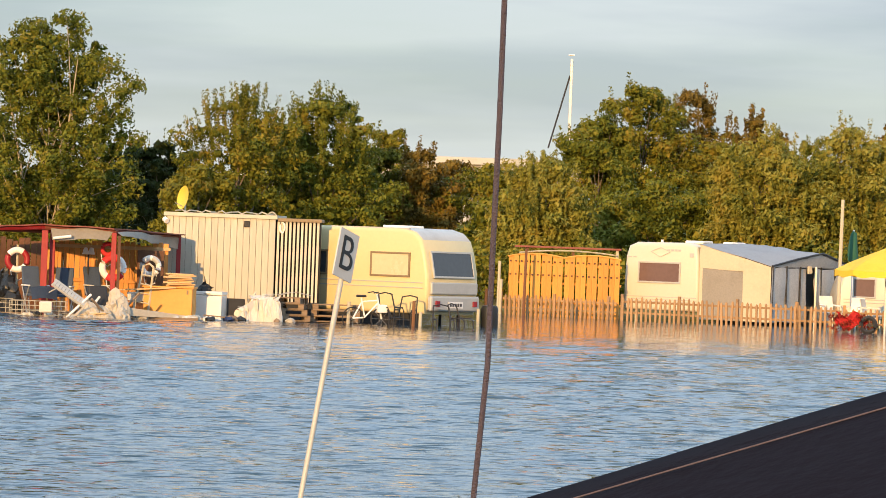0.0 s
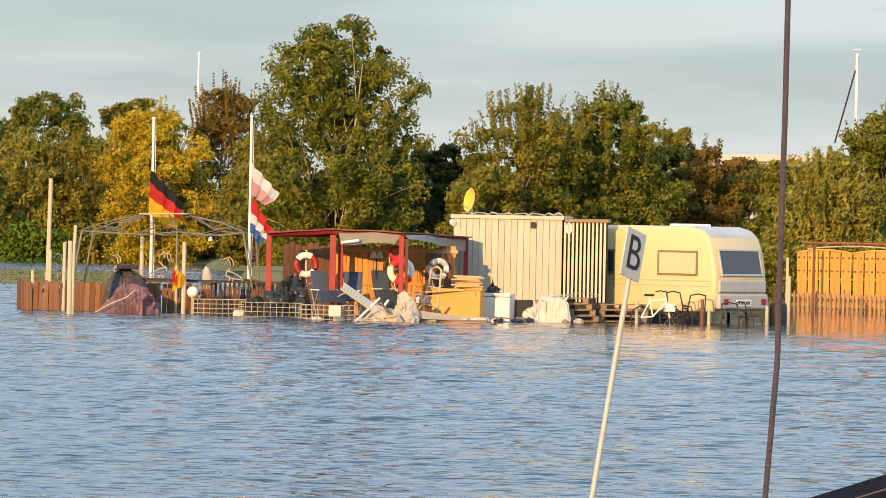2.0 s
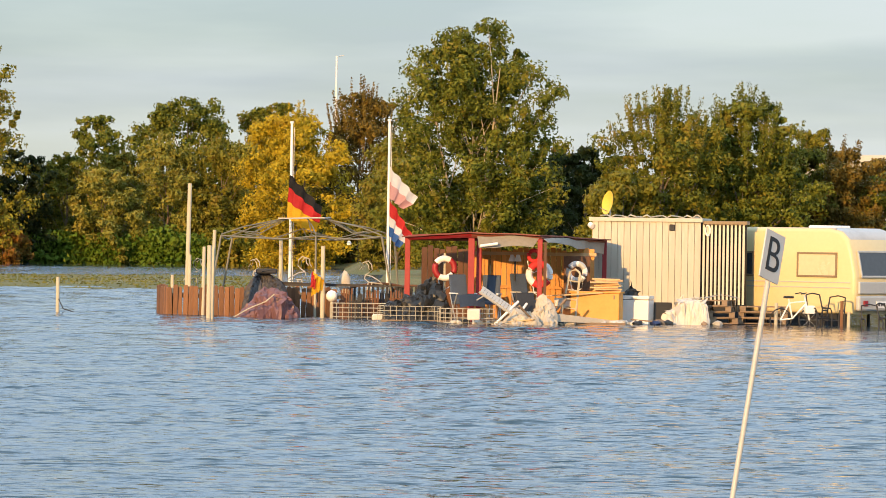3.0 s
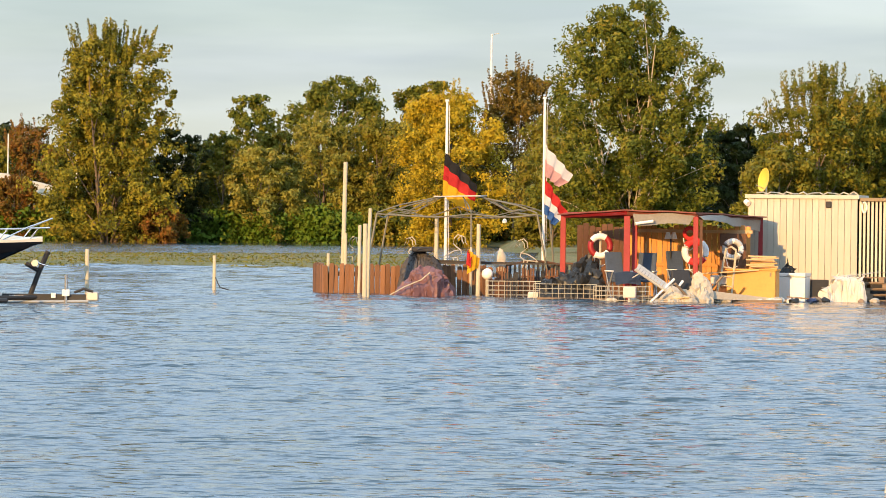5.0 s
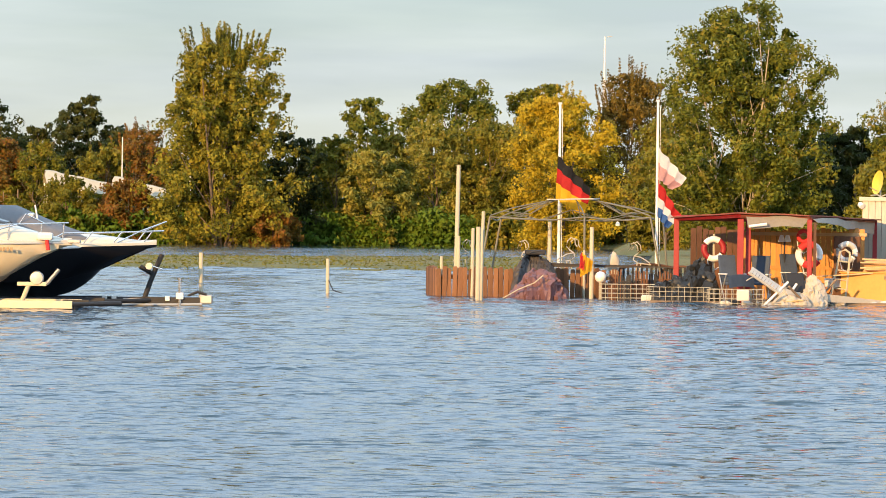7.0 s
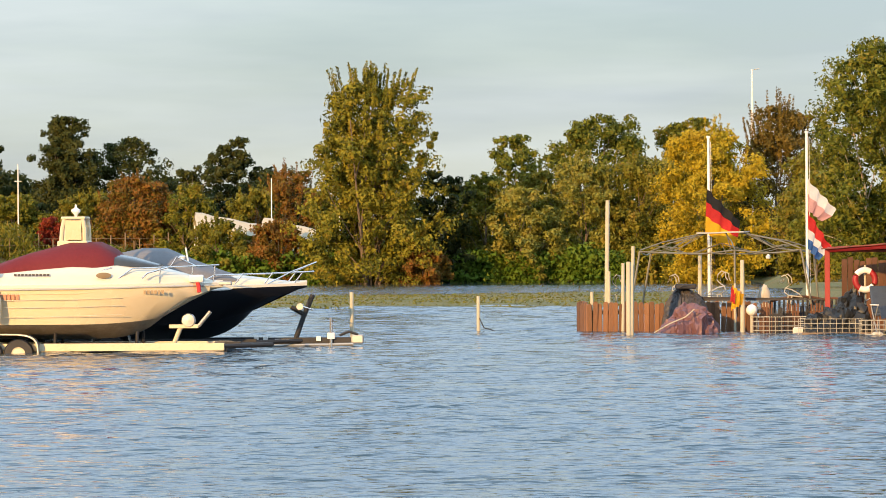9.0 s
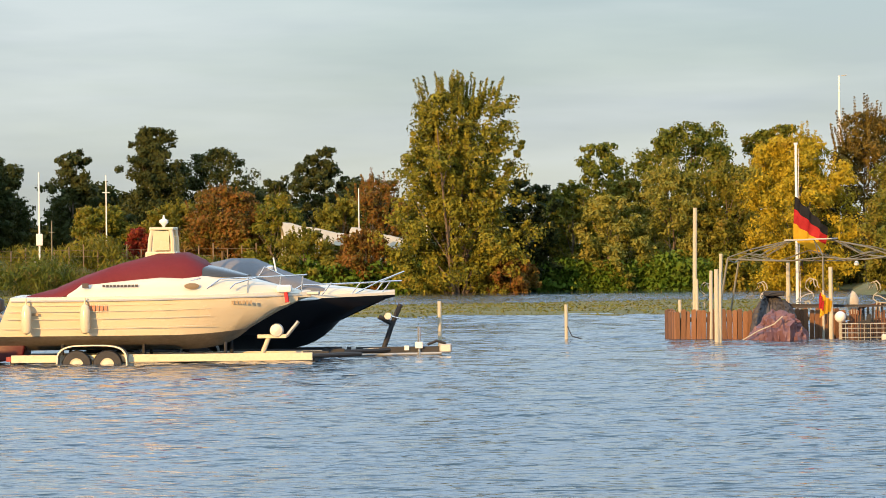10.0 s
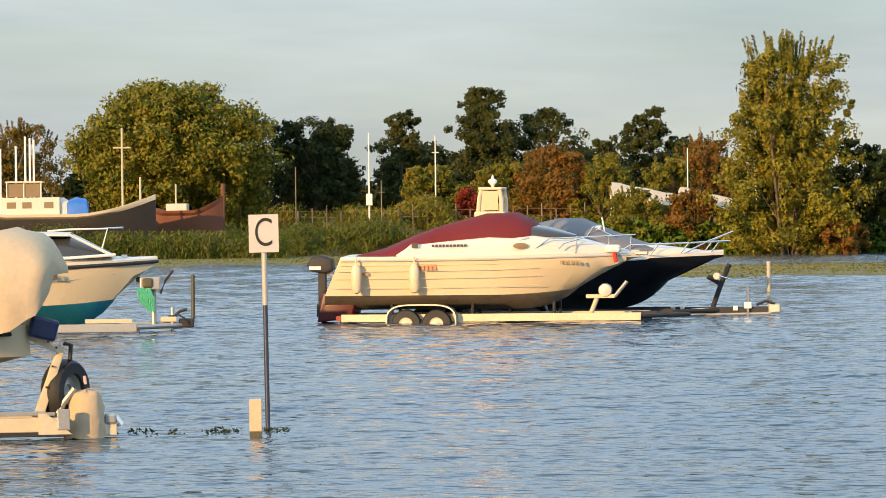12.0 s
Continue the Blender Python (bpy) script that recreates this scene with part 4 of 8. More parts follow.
def caravan(m, length, width, z0, z1, paint, label, end_pane, side_pane):
    """A touring caravan: its end at x = 0 faces +x, its long side at y = 0 faces -y."""
    c = thing("caravan", m, label, "caravan")
    h = z1 - z0
    prof = [(-0.04, z0), (0.05, z0 + 0.30 * h), (0.03, z0 + 0.48 * h), (-0.08, z0 + 0.72 * h), (-0.20, z0 + 0.87 * h), (-0.40, z0 + 0.955 * h), (-0.75, z1)]
    prof = prof + [(-length - x, z) for x, z in prof[::-1]]
    smooth(part("body", prism(B(), prof, 0, width, 0.10), paint, c), 50)
    top = [(x, z) for x, z in prof if z > z0 + 0.80 * h]
    smooth(part("roof_skin", prism(B(), [(x * 1.0, z + 0.010) for x, z in top] + [(x, z - 0.05) for x, z in top[::-1]], 0.10, width - 0.10), ROOFPALE, c, "pale grey roof skin"), 50)
    for z in (0.30, 0.36):
        bar("trim_strip", -length + 0.15, -0.10, -0.012, 0.0, z0 + z * h, z0 + z * h + 0.025, GREYPAINT, c, bev=0.004)
    return c


car1 = caravan(spot(0.227, 96.4, 0, -35), 4.7, 2.25, 0.28, 2.40, CREAM, "cream touring caravan standing in the flood water", GLASS, PANE)
window(car1, -1.72, -0.50, 1.18, 1.80, -0.006, PANE, FRAME)
window(car1, -3.9, -3.05, 1.18, 1.80, -0.006, GLASS, FRAME)
window(car1, 0.22, 2.02, 1.18, 1.86, 0, GLASS, GREYPAINT, pose(0.045, 0, 1.3, 0, -12, 0) @ pose(0, 0, -1.3, 0, 0, 90))
bar("locker_panel", 0.0, 0.10, 0.12, 2.14, 0.78, 1.08, GREYPAINT, car1, "grey lower rear panel", 0.03)
bar("bumper", 0.0, 0.14, 0.06, 2.19, 0.36, 0.74, GREYPAINT, car1, "grey rear bumper", 0.05)
bar("number_plate", 0.14, 0.155, 0.78, 1.42, 0.44, 0.60, WHITEPAINT, car1, "white plate with plain dark bars")
for k in range(5):
    bar("plate_bar", 0.156, 0.160, 0.84 + 0.11 * k, 0.92 + 0.11 * k, 0.48, 0.56, PLATEBAR, car1)
for y in (0.22, 1.86):
    bar("rear_lamp", 0.14, 0.17, y, y + 0.18, 0.48, 0.62, RED, car1, "red rear lamp", 0.01)
bar("roof_hatch", -1.9, -1.1, 0.7, 1.4, 2.38, 2.47, WHITEPAINT, car1, "pale roof hatch", 0.03)
bar("roof_rail", -2.3, -0.6, 0.05, 0.10, 2.34, 2.40, GREYPAINT, car1)
for x in (-0.35, -0.9, -4.2):
    for y in (0.2, 1.95):
        rod("jack", [(x, y, -0.5), (x, y, 0.32)], 0.04, BLACK, car1)
for y in (0.06, 2.0):
    bm = B()
    turned(bm, [(0.12, -0.1), (0.31, -0.09), (0.335, -0.05), (0.335, 0.05), (0.31, 0.09), (0.12, 0.1)], 22)
    bmesh.ops.transform(bm, matrix=pose(-2.7, y + 0.1, 0.06, 90), verts=bm.verts)
    smooth(part("wheel", bm, BLACK, car1))
# added dark strip in place of the shade below the floor
bar("floor_shade_strip", -3.4, -0.25, 0.10, 0.14, -0.3, 0.30, DARK, car1, "dark strip standing in for shade under the floor")


# pallets before the shed
def pallet(m):
    p = thing("pallet", m, "weathered wooden pallet stacked at the water's edge", "pallet", "stacked pallets")
    deck = mesh_of("deck_board", box(B(), -0.6, 0.6, -0.05, 0.05, 0, 0.022), OLDWOOD)
    row_of("deck_board", deck, p, [pose(0, -0.35 + 0.175 * k, 0.122) for k in range(5)] + [pose(0, -0.35 + 0.35 * k, 0) for k in range(3)])
    block = mesh_of("block", box(B(), -0.07, 0.07, -0.05, 0.05, 0.022, 0.122), OLDWOOD)
    row_of("block", block, p, [pose(x, y, 0) for x in (-0.53, 0, 0.53) for y in (-0.35, 0, 0.35)])
    return p


p0 = pallet(spot(2.30, 95.3, 0.02, 6))
for k in range(1, 4):
    copy_thing(p0, spot(2.30 + 0.02 * k, 95.3, 0.02 + 0.145 * k, 6 - 7 * k))
for k in range(3):
    copy_thing(p0, spot(1.55, 95.8, 0.02 + 0.145 * k, -4 + 5 * k))
bm = B()
draped(bm, lambda u, v: (0.42 * u, 0.3 * v, 0.07 + 0.05 * math.cos(u * 2.2) + 0.03 * noise.noise(Vector((u * 3, v * 3, 1)))), 16, 10)
bmesh.ops.solidify(bm, geom=bm.faces, thickness=0.04)
smooth(solo("folded_cloth", bm, SHEETWHITE, spot(2.15, 95.3, 0.60), "pale folded cloth lying on the pallets", "cloth"))


# bicycle and garden chair frames before the caravan
def wheel_ring(bm, c, r, t, seg=22):
    tube(bm, [(c[0] + r * math.cos(k * math.tau / seg), c[1], c[2] + r * math.sin(k * math.tau / seg)) for k in range(seg + 1)], t, 6, cap=False)
    return bm


bike = thing("bicycle", spot(1.05, 95.0, -0.12, 20), "pale old bicycle standing in the water", "bicycle")
for x in (-0.42, 0.32):
    w = part("wheel", wheel_ring(B(), (x, 0, 0.27), 0.27, 0.018), BLACK, bike)
    bm = B()
    for k in range(8):
        a = k * math.tau / 8
        tube(bm, [(x, 0, 0.27), (x + 0.26 * math.cos(a), 0, 0.27 + 0.26 * math.sin(a))], 0.004, 4)
    part("spokes", bm, GALV, w)
bm = B()
for a, b in (((-0.42, 0, 0.27), (-0.12, 0, 0.30)), ((-0.12, 0, 0.30), (-0.22, 0, 0.78)), ((-0.2, 0, 0.68), (0.2, 0, 0.72)), ((-0.12, 0, 0.30), (0.22, 0, 0.66)), ((0.18, 0, 0.88), (0.32, 0, 0.27)), ((-0.42, 0, 0.27), (-0.2, 0, 0.68))):
    tube(bm, [a, b], 0.02, 6)
part("bicycle_frame", bm, WHITEPAINT, bike)
rod("handlebar", [(0.02, -0.22, 0.90), (0.16, -0.2, 0.93), (0.18, 0, 0.90), (0.16, 0.2, 0.93), (0.02, 0.22, 0.90)], 0.014, BLACK, bike)
bar("saddle", -0.34, -0.10, -0.07, 0.07, 0.79, 0.85, BLACK, bike, bev=0.025)
bm = B()
box(bm, 0.18, 0.42, -0.14, 0.14, 0.42, 0.62, 0.02)
part("basket", bm, WHITEPAINT, bike, "white front basket")


def chair_frame(m):
    c = thing("garden_chair", m, "rusty metal garden chair frame standing in the water", "chair", "metal chair frames")
    for x in (-0.22, 0.22):
        rod("leg", [(x, -0.22, -0.3), (x, -0.2, 0.38), (x, -0.14, 0.46), (x, 0.18, 0.46)], 0.018, BLACK, c)
        rod("leg", [(x, 0.22, -0.3), (x, 0.2, 0.46), (x * 0.9, 0.30, 0.78)], 0.018, BLACK, c)
    rod("backrest", [(-0.2, 0.30, 0.78), (0, 0.32, 0.82), (0.2, 0.30, 0.78)], 0.016, BLACK, c)
    rod("seat_rail", [(-0.22, -0.15, 0.22), (0.22, -0.15, 0.22)], 0.014, BLACK, c)
    return c


g0 = chair_frame(spot(0.72, 95.2, -0.02, 35))
copy_thing(g0, spot(0.52, 95.6, -0.08, -20))
copy_thing(g0, spot(-0.05, 95.9, -0.28, 15))
copy_thing(g0, spot(-0.32, 96.4, -0.25, 60))
for az, d, z in ((1.36, 95.0, 0.55), (0.40, 95.3, 0.62), (0.30, 95.3, 0.35), (-0.55, 97.3, 0.45), (-0.66, 98.5, 0.95)):
    rod_ = solo("mooring_stake", tube(B(), [(0, 0, -0.6), (0.01, 0, z)], 0.045, 8, 0.04), POSTWOOD if z < 0.6 else STAKEWOOD, spot(az, d), "short wooden stake standing in the water", "stake", "stakes in the water")
bm = B()
turned(bm, [(0.0, 0.0), (0.19, 0.0), (0.22, 0.1), (0.22, 0.7), (0.19, 0.78), (0, 0.8)], 16)
smooth(solo("water_butt", bm, BLACKTARP, spot(-0.72, 97.6, -0.25), "dark barrel beside the caravan", "barrel"))


# arched fence panels
def fence_panel(m, w, label, material, arch=0.10, h=1.74):
    f_ = thing("garden_fence", m, label, "fence panel", "arched fence panels")
    n = 10
    for k in range(n):
        x = -w / 2 + w * (k + 0.5) / n
        top = h + arch * (1 - (2 * x / w) ** 2)
        bar("board", x - w / n * 0.43, x + w / n * 0.43, (0.0 if k % 2 else 0.03), (0.018 if k % 2 else 0.048), -0.4, top, material, f_, bev=0.004)
    for z in (0.35, 0.95, 1.50):
        bar("cross_rail", -w / 2, w / 2, 0.05, 0.085, z, z + 0.07, material, f_)
    for z in (0.55, 1.2, 1.6):
        for k in range(n):
            x = -w / 2 + w * (k + 0.5) / n
            bar("clamp", x - 0.03, x + 0.03, -0.012, 0.0, z, z + 0.05, DARKWOOD, f_) if z != 0.55 else None
    bm = B()
    tube(bm, [(-w / 2 + w * k / 10, 0.025, h + arch * (1 - (2 * k / 10 - 1) ** 2) + 0.02) for k in range(11)], 0.03, 6)
    part("arched_cap", bm, material, f_)
    return f_


FT = math.degrees(math.atan2(114.96 - 117.58, 5.19 - 1.88))
fx, fy = 5.19 - 1.88, 114.96 - 117.58
HONEY = "honey-stained wooden fence panel with an arched top"
for k in range(2):
    q = 0.25 + 0.5 * k
    fence_panel(pose(1.98 + fx * q, 117.95 + fy * q, 0, 0, 0, FT), math.hypot(fx, fy) / 2 - 0.03, HONEY, NEWWOOD)


def picket_fence(a, b, h, label, gap=0.165, seed=1):
    rng = random.Random(seed)
    n = int(math.dist(a, b) / gap)
    f_ = thing("picket_fence", pose(a[0], a[1], 0, 0, 0, math.degrees(math.atan2(b[1] - a[1], b[0] - a[0]))), label, "picket fence")
    L = math.dist(a, b)
    me = mesh_of("picket", prism(B(), [(-0.035, -0.4), (0.035, -0.4), (0.035, h - 0.05), (0, h), (-0.035, h - 0.05)], -0.012, 0.012), PICKETWOOD)
    row_of("picket", me, f_, [pose(gap * (k + 0.5) + rng.uniform(-0.015, 0.015), 0, rng.uniform(-0.035, 0.03), rng.uniform(-2, 2), rng.uniform(-2.5, 2.5), 0) for k in range(n)])
    for z in (h * 0.35, h * 0.80):
        bar("rail", 0, L, 0.014, 0.05, z - 0.03, z + 0.03, PICKETWOOD, f_)
    for k in range(int(L / 2.0) + 1):
        bar("post", 2.0 * k - 0.04, 2.0 * k + 0.04, 0.05, 0.13, -0.5, h + 0.08, PICKETWOOD, f_, bev=0.008)
    return f_


picket_fence((1.75, 117.35), (5.15, 114.7), 0.60, "weathered picket fence before the arched panels", seed=2)
picket_fence((5.24, 113.5), (11.2, 108.95), 0.70, "weathered picket fence before the caravan and awning", seed=3)
picket_fence((11.3, 108.9), (13.4, 108.7), 0.66, "weathered picket fence under the yellow parasol", seed=4)
post_ = solo("fence_post", tube(B(), [(0, 0, -0.5), (0.02, 0, 2.0)], 0.045, 8, 0.04), DARKWOOD, spot(-1.22, 116.4), "dark wooden post before the fence panels", "post")
for az, d, h in ((-0.87, 117.2, 1.05), (-0.84, 118.5, 1.6), (-1.47, 115.0, 0.32), (-1.93, 115.0, 0.42)):
    solo("wooden_stake", tube(B(), [(0, 0, -0.6), (0.01, 0, h)], 0.05, 8, 0.045), POSTWOOD if h > 0.5 else OLDWOOD, spot(az, d), "wooden stake standing in the water", "stake", "stakes in the water")

carport = thing("carport", spot(-1.85, 119.2), "low dark-roofed shelter frame behind the fence panels", "shelter")
bar("roof_sheet", -1.65, 1.62, -0.1, 2.0, 2.04, 2.10, REDROOF, carport, "thin dark roof sheet", 0.01)
for x in (-1.3, 0.1, 1.45):
    bar("post", x, x + 0.09, 0.0, 0.09, -0.3, 2.04, POSTWOOD if x > 0.5 else DARKWOOD, carport)
bm = B()
tube(bm, [(-1.5 + 0.3 * k, -0.05, 1.98 - 0.10 * ((k - 5) / 5) ** 2) for k in range(11)], 0.025, 6)
part("arched_bar", bm, WIRE, carport, "pale bent bar under the roof")


# white caravan with awning
car2 = thing("caravan", spot(-3.789, 115.4, 0, -25), "white caravan with a grey-roofed awning along its side", "caravan")
prof = [(-2.48, 0.30), (-2.50, 1.0), (-2.46, 1.9), (-2.36, 2.22), (-2.10, 2.33), (-0.38, 2.35), (-0.12, 2.24), (-0.03, 1.9), (0.0, 1.0), (-0.02, 0.30)]
smooth(part("body", prism(B(), prof, 0, 5.6, 0.12), WHITE, car2), 50)
window(car2, -2.02, -0.62, 1.12, 1.76, -0.004, TINT, GREYPAINT)
for z in (0.70, 0.62, 0.56):
    bar("trim_strip", -2.42, -0.08, -0.010, 0.0, z, z + 0.022, GREYPAINT, car2)
bm = B()
for a, b in (((-1.62, 2.06), (-1.30, 1.90)), ((-1.30, 1.90), (-0.98, 2.06)), ((-0.98, 2.06), (-1.30, 2.18)), ((-1.30, 2.18), (-1.62, 2.06))):
    tube(bm, [(a[0], -0.01, a[1]), (b[0], -0.01, b[1])], 0.010, 5)
part("emblem", bm, GREYPAINT, car2, "plain dark diamond outline")
for k in range(4):
    bar("emblem_bar", -1.08 + 0.12 * k, -0.99 + 0.12 * k, -0.006, 0.0, 2.08, 2.14, GREYPAINT, car2)
for k in range(2):
    bar("marking_bar", -2.36 + 0.16 * k, -2.24 + 0.16 * k, -0.006, 0.0, 1.86, 1.90, GREYPAINT, car2)
bar("vent", -0.34, -0.20, -0.012, 0.0, 1.92, 2.04, GREYPAINT, car2)
bar("roof_hatch", -0.75, -0.15, 0.5, 1.2, 2.33, 2.42, WHITEPAINT, car2, "pale roof hatch", 0.03)
bar("roof_hatch", -0.75, -0.25, 3.2, 3.8, 2.33, 2.42, WHITEPAINT, car2, "pale roof hatch", 0.03)
rod("roof_knob", [(-1.5, 0.5, 2.33), (-1.5, 0.5, 2.42)], 0.04, WHITEPAINT, car2)
for x in (-2.2, -0.3):
    rod("jack", [(x, 0.3, -0.5), (x, 0.3, 0.32)], 0.04, GALV, car2)

awn = thing("awning", spot(-3.789, 115.4, 0, -25), "caravan awning with grey roof, pale side wall and grey curtains", "awning")
EX, LY = 2.35, 6.2


def quad(bm, pts, n=8):
    a, b, c, d = (Vector(p) for p in pts)
    g = [[bm.verts.new((a.lerp(b, i / n)).lerp(d.lerp(c, i / n), j / n)) for i in range(n + 1)] for j in range(n + 1)]
    for j in range(n):
        for i in range(n):
            bm.faces.new((g[j][i], g[j][i + 1], g[j + 1][i + 1], g[j + 1][i]))
    return bm


def cloth(name, quads, material, parent, label="", thick=0.012, sag=0.0, n=8):
    bm = B()
    for q in quads:
        quad(bm, q, n)
    bmesh.ops.remove_doubles(bm, verts=bm.verts, dist=0.001)
    for v in bm.verts:
        v.co += rumple(v.co, 1.3, sag)
    bmesh.ops.recalc_face_normals(bm, faces=bm.faces)
    bmesh.ops.solidify(bm, geom=bm.faces, thickness=thick)
    return smooth(part(name, bm, material, parent, label), 60)


cloth("roof", [((0.0, -0.02, 2.33), (EX, -0.02, 1.74), (EX + 0.25, 3.1, 2.16), (0.0, 3.1, 2.40)), ((0.0, 3.1, 2.40), (EX + 0.25, 3.1, 2.16), (EX, LY, 1.74), (0, LY, 2.33))], ROOFGREY, awn, "grey cloth roof", sag=0.03)
cloth("side_wall", [((0.0, 0.0, 0.1), (0.10, 0.0, 0.1), (0.10, 0.0, 2.28), (0.0, 0, 2.32)), ((1.42, 0.0, 0.1), (EX - 0.04, 0, 0.1), (EX - 0.04, 0.0, 1.72), (1.42, 0.0, 1.95)), ((0.10, 0.0, 1.62), (1.42, 0.0, 1.56), (1.42, 0.0, 1.95), (0.10, 0.0, 2.28))], CANVAS, awn, "pale canvas side wall", sag=0.015)
cloth("side_window", [((0.10, 0.02, 0.1), (1.42, 0.02, 0.1), (1.42, 0.02, 1.57), (0.10, 0.02, 1.63))], GREYSHEET, awn, "grey mesh side window", sag=0.03)
for k, (y0, y1) in enumerate(((0.06, 0.98), (1.02, 1.96), (2.04, 2.5), (3.1, 3.52), (3.6, 4.6), (4.7, 5.7), (5.75, 6.15))):
    cloth("curtain", [((EX, y0, 0.1), (EX, y1, 0.1), (EX, y1, 1.70), (EX, y0, 1.70))], CURTAIN, awn, "grey patterned curtain panel", sag=0.05, n=10)
cloth("end_wall", [((0.0, LY - 0.02, 0.0), (EX, LY - 0.02, 0.0), (EX, LY - 0.02, 1.72), (0.0, LY - 0.02, 2.32))], ROOFGREY, awn, "grey far end wall", n=5)
# black sheet added so the doorway looks into shade
cloth("interior_shade_sheet", [((0.5, 0.3, 0.0), (0.5, 5.9, 0.0), (0.5, 5.9, 2.0), (0.5, 0.3, 2.0))], BLACKTARP, awn, "black sheet standing in for the awning's shaded interior", n=4)
cloth("gable", [((EX, 0.0, 1.72), (EX, 3.1, 1.74), (EX + 0.22, 3.1, 2.13), (EX + 0.05, 0.9, 1.84)), ((EX, 3.1, 1.74), (EX, LY, 1.72), (EX + 0.1, 5.2, 1.84), (EX + 0.22, 3.1, 2.13))], CURTAIN, awn, "grey gable cloth", sag=0.01)
for y in (0.0, 1.0, 2.0, 3.55, 4.65, 5.75, LY):
    rod("awning_pole", [(EX + 0.02, y, -0.3), (EX + 0.02, y, 1.76)], 0.026, BLACK, awn)
rod("door_pole", [(EX + 0.05, 3.1, -0.3), (EX + 0.05, 3.1, 1.76)], 0.035, WHITEPAINT, awn)
rod("roof_piping", [(EX + 0.01, -0.03, 1.75), (EX + 0.13, 1.5, 1.98), (EX + 0.27, 3.1, 2.18), (EX + 0.13, 4.6, 1.98), (EX + 0.01, LY, 1.75)], 0.03, BLACK, awn)
cloth("storm_flap", [((EX + 0.03, -0.02, 0.25), (EX + 0.03, -0.14, 0.2), (EX + 0.03, -0.04, 1.74), (EX + 0.03, 0.12, 1.76))], ROOFGREY, awn, "grey corner flap", n=5)
bm = B()
for k in range(9):
    tube(bm, [(EX + 0.1, 2.4 + 0.02 * k, 1.78), (EX + 0.1, 2.38 + 0.035 * k, 1.56 + 0.02 * (k % 3))], 0.03, 5)
part("rolled_flap", bm, CANVAS, awn, "pale rolled door flap")


# parasols, post, farther caravan and table beside the awning
def parasol(m, r, z, rise, material, label, pole_mat):
    p = thing("parasol", m, label, "parasol")
    rod("pole", [(0, 0, -0.5), (0, 0, z + rise - 0.03)], 0.03, pole_mat, p)
    bm = B()
    n = 8
    rings = []
    for q in (0.02, 0.35, 0.7, 1.0):
        rings.append([Vector((r * q * math.cos((k + 0.5) * math.tau / 32) * (1 - 0.05 * abs(math.sin(k * math.pi / 4)) * q), r * q * math.sin((k + 0.5) * math.tau / 32) * (1 - 0.05 * abs(math.sin(k * math.pi / 4)) * q), z + rise * (1 - q) ** 0.9 - 0.03 * abs(math.sin(k * math.pi / 4)) * q)) for k in range(32)])
    rings.append([v + Vector((0, 0, -0.17 - 0.03 * math.cos(k * 2.4))) for k, v in enumerate(rings[-1])])
    vs = [[bm.verts.new(v) for v in ring] for ring in rings]
    for a, b in zip(vs, vs[1:]):
        for k in range(32):
            bm.faces.new((a[k], a[(k + 1) % 32], b[(k + 1) % 32], b[k]))
    bm.faces.new(vs[0])
    bmesh.ops.recalc_face_normals(bm, faces=bm.faces)
    bmesh.ops.solidify(bm, geom=bm.faces, thickness=0.008)
    part("canopy", bm, material, p)
    for k in range(n):
        a = k * math.tau / n
        rod("rib", [(0, 0, z + rise - 0.06), (r * 0.95 * math.cos(a), r * 0.95 * math.sin(a), z - 0.03)], 0.01, GALV, p)
    return p


parasol(spot(-6.52, 109.2), 1.45, 1.74, 0.66, YELLOW, "open yellow parasol with a hanging valance", WHITEPAINT)
gp = thing("folded_parasol", spot(-6.02, 115.0), "closed dark green parasol", "parasol")
rod("pole", [(0, 0, -0.4), (0, 0, 2.9)], 0.03, WHITEPAINT, gp)
bm = B()
turned(bm, [(0.03, 2.86), (0.09, 2.80), (0.13, 2.45), (0.17, 2.15), (0.16, 2.0), (0.05, 1.95)], 12)
for v in bm.verts:
    v.co += rumple(v.co, 6, 0.03)
smooth(part("canopy", bm, GREENCLOTH, gp), 60)
solo("wooden_post", tube(B(), [(0, 0, -0.5), (0.03, 0, 3.75)], 0.06, 10, 0.05), POSTWOOD, spot(-5.83, 113.2), "tall bare wooden post", "post")
car3 = caravan(spot(-7.6, 116.0, 0, 8), 3.6, 2.1, 0.30, 1.82, WHITE, "white caravan beyond the yellow parasol", GLASS, TINT)
window(car3, -1.3, -0.3, 1.0, 1.5, -0.006, TINT, GREYPAINT)
window(car3, -3.2, -2.5, 0.9, 1.5, -0.006, TINT, GREYPAINT)


def plastic_chair(m):
    c = thing("plastic_chair", m, "white plastic garden chair on the flooded terrace", "chair", "white plastic chairs")
    for x in (-0.2, 0.2):
        rod("leg", [(x, -0.2, -0.35), (x * 0.95, -0.18, 0.42)], 0.025, WHITEPAINT, c)
        rod("leg", [(x, 0.22, -0.35), (x * 0.95, 0.2, 0.42)], 0.025, WHITEPAINT, c)
        rod("armrest", [(x * 1.15, -0.2, 0.42), (x * 1.2, -0.18, 0.62), (x * 1.1, 0.22, 0.64)], 0.022, WHITEPAINT, c)
    bar("seat", -0.22, 0.22, -0.22, 0.2, 0.40, 0.44, WHITEPAINT, c, bev=0.015)
    part("backrest", box(B(), -0.21, 0.21, -0.015, 0.015, 0.0, 0.46, 0.01, pose(0, 0.2, 0.44, -12)), WHITEPAINT, c)
    return c


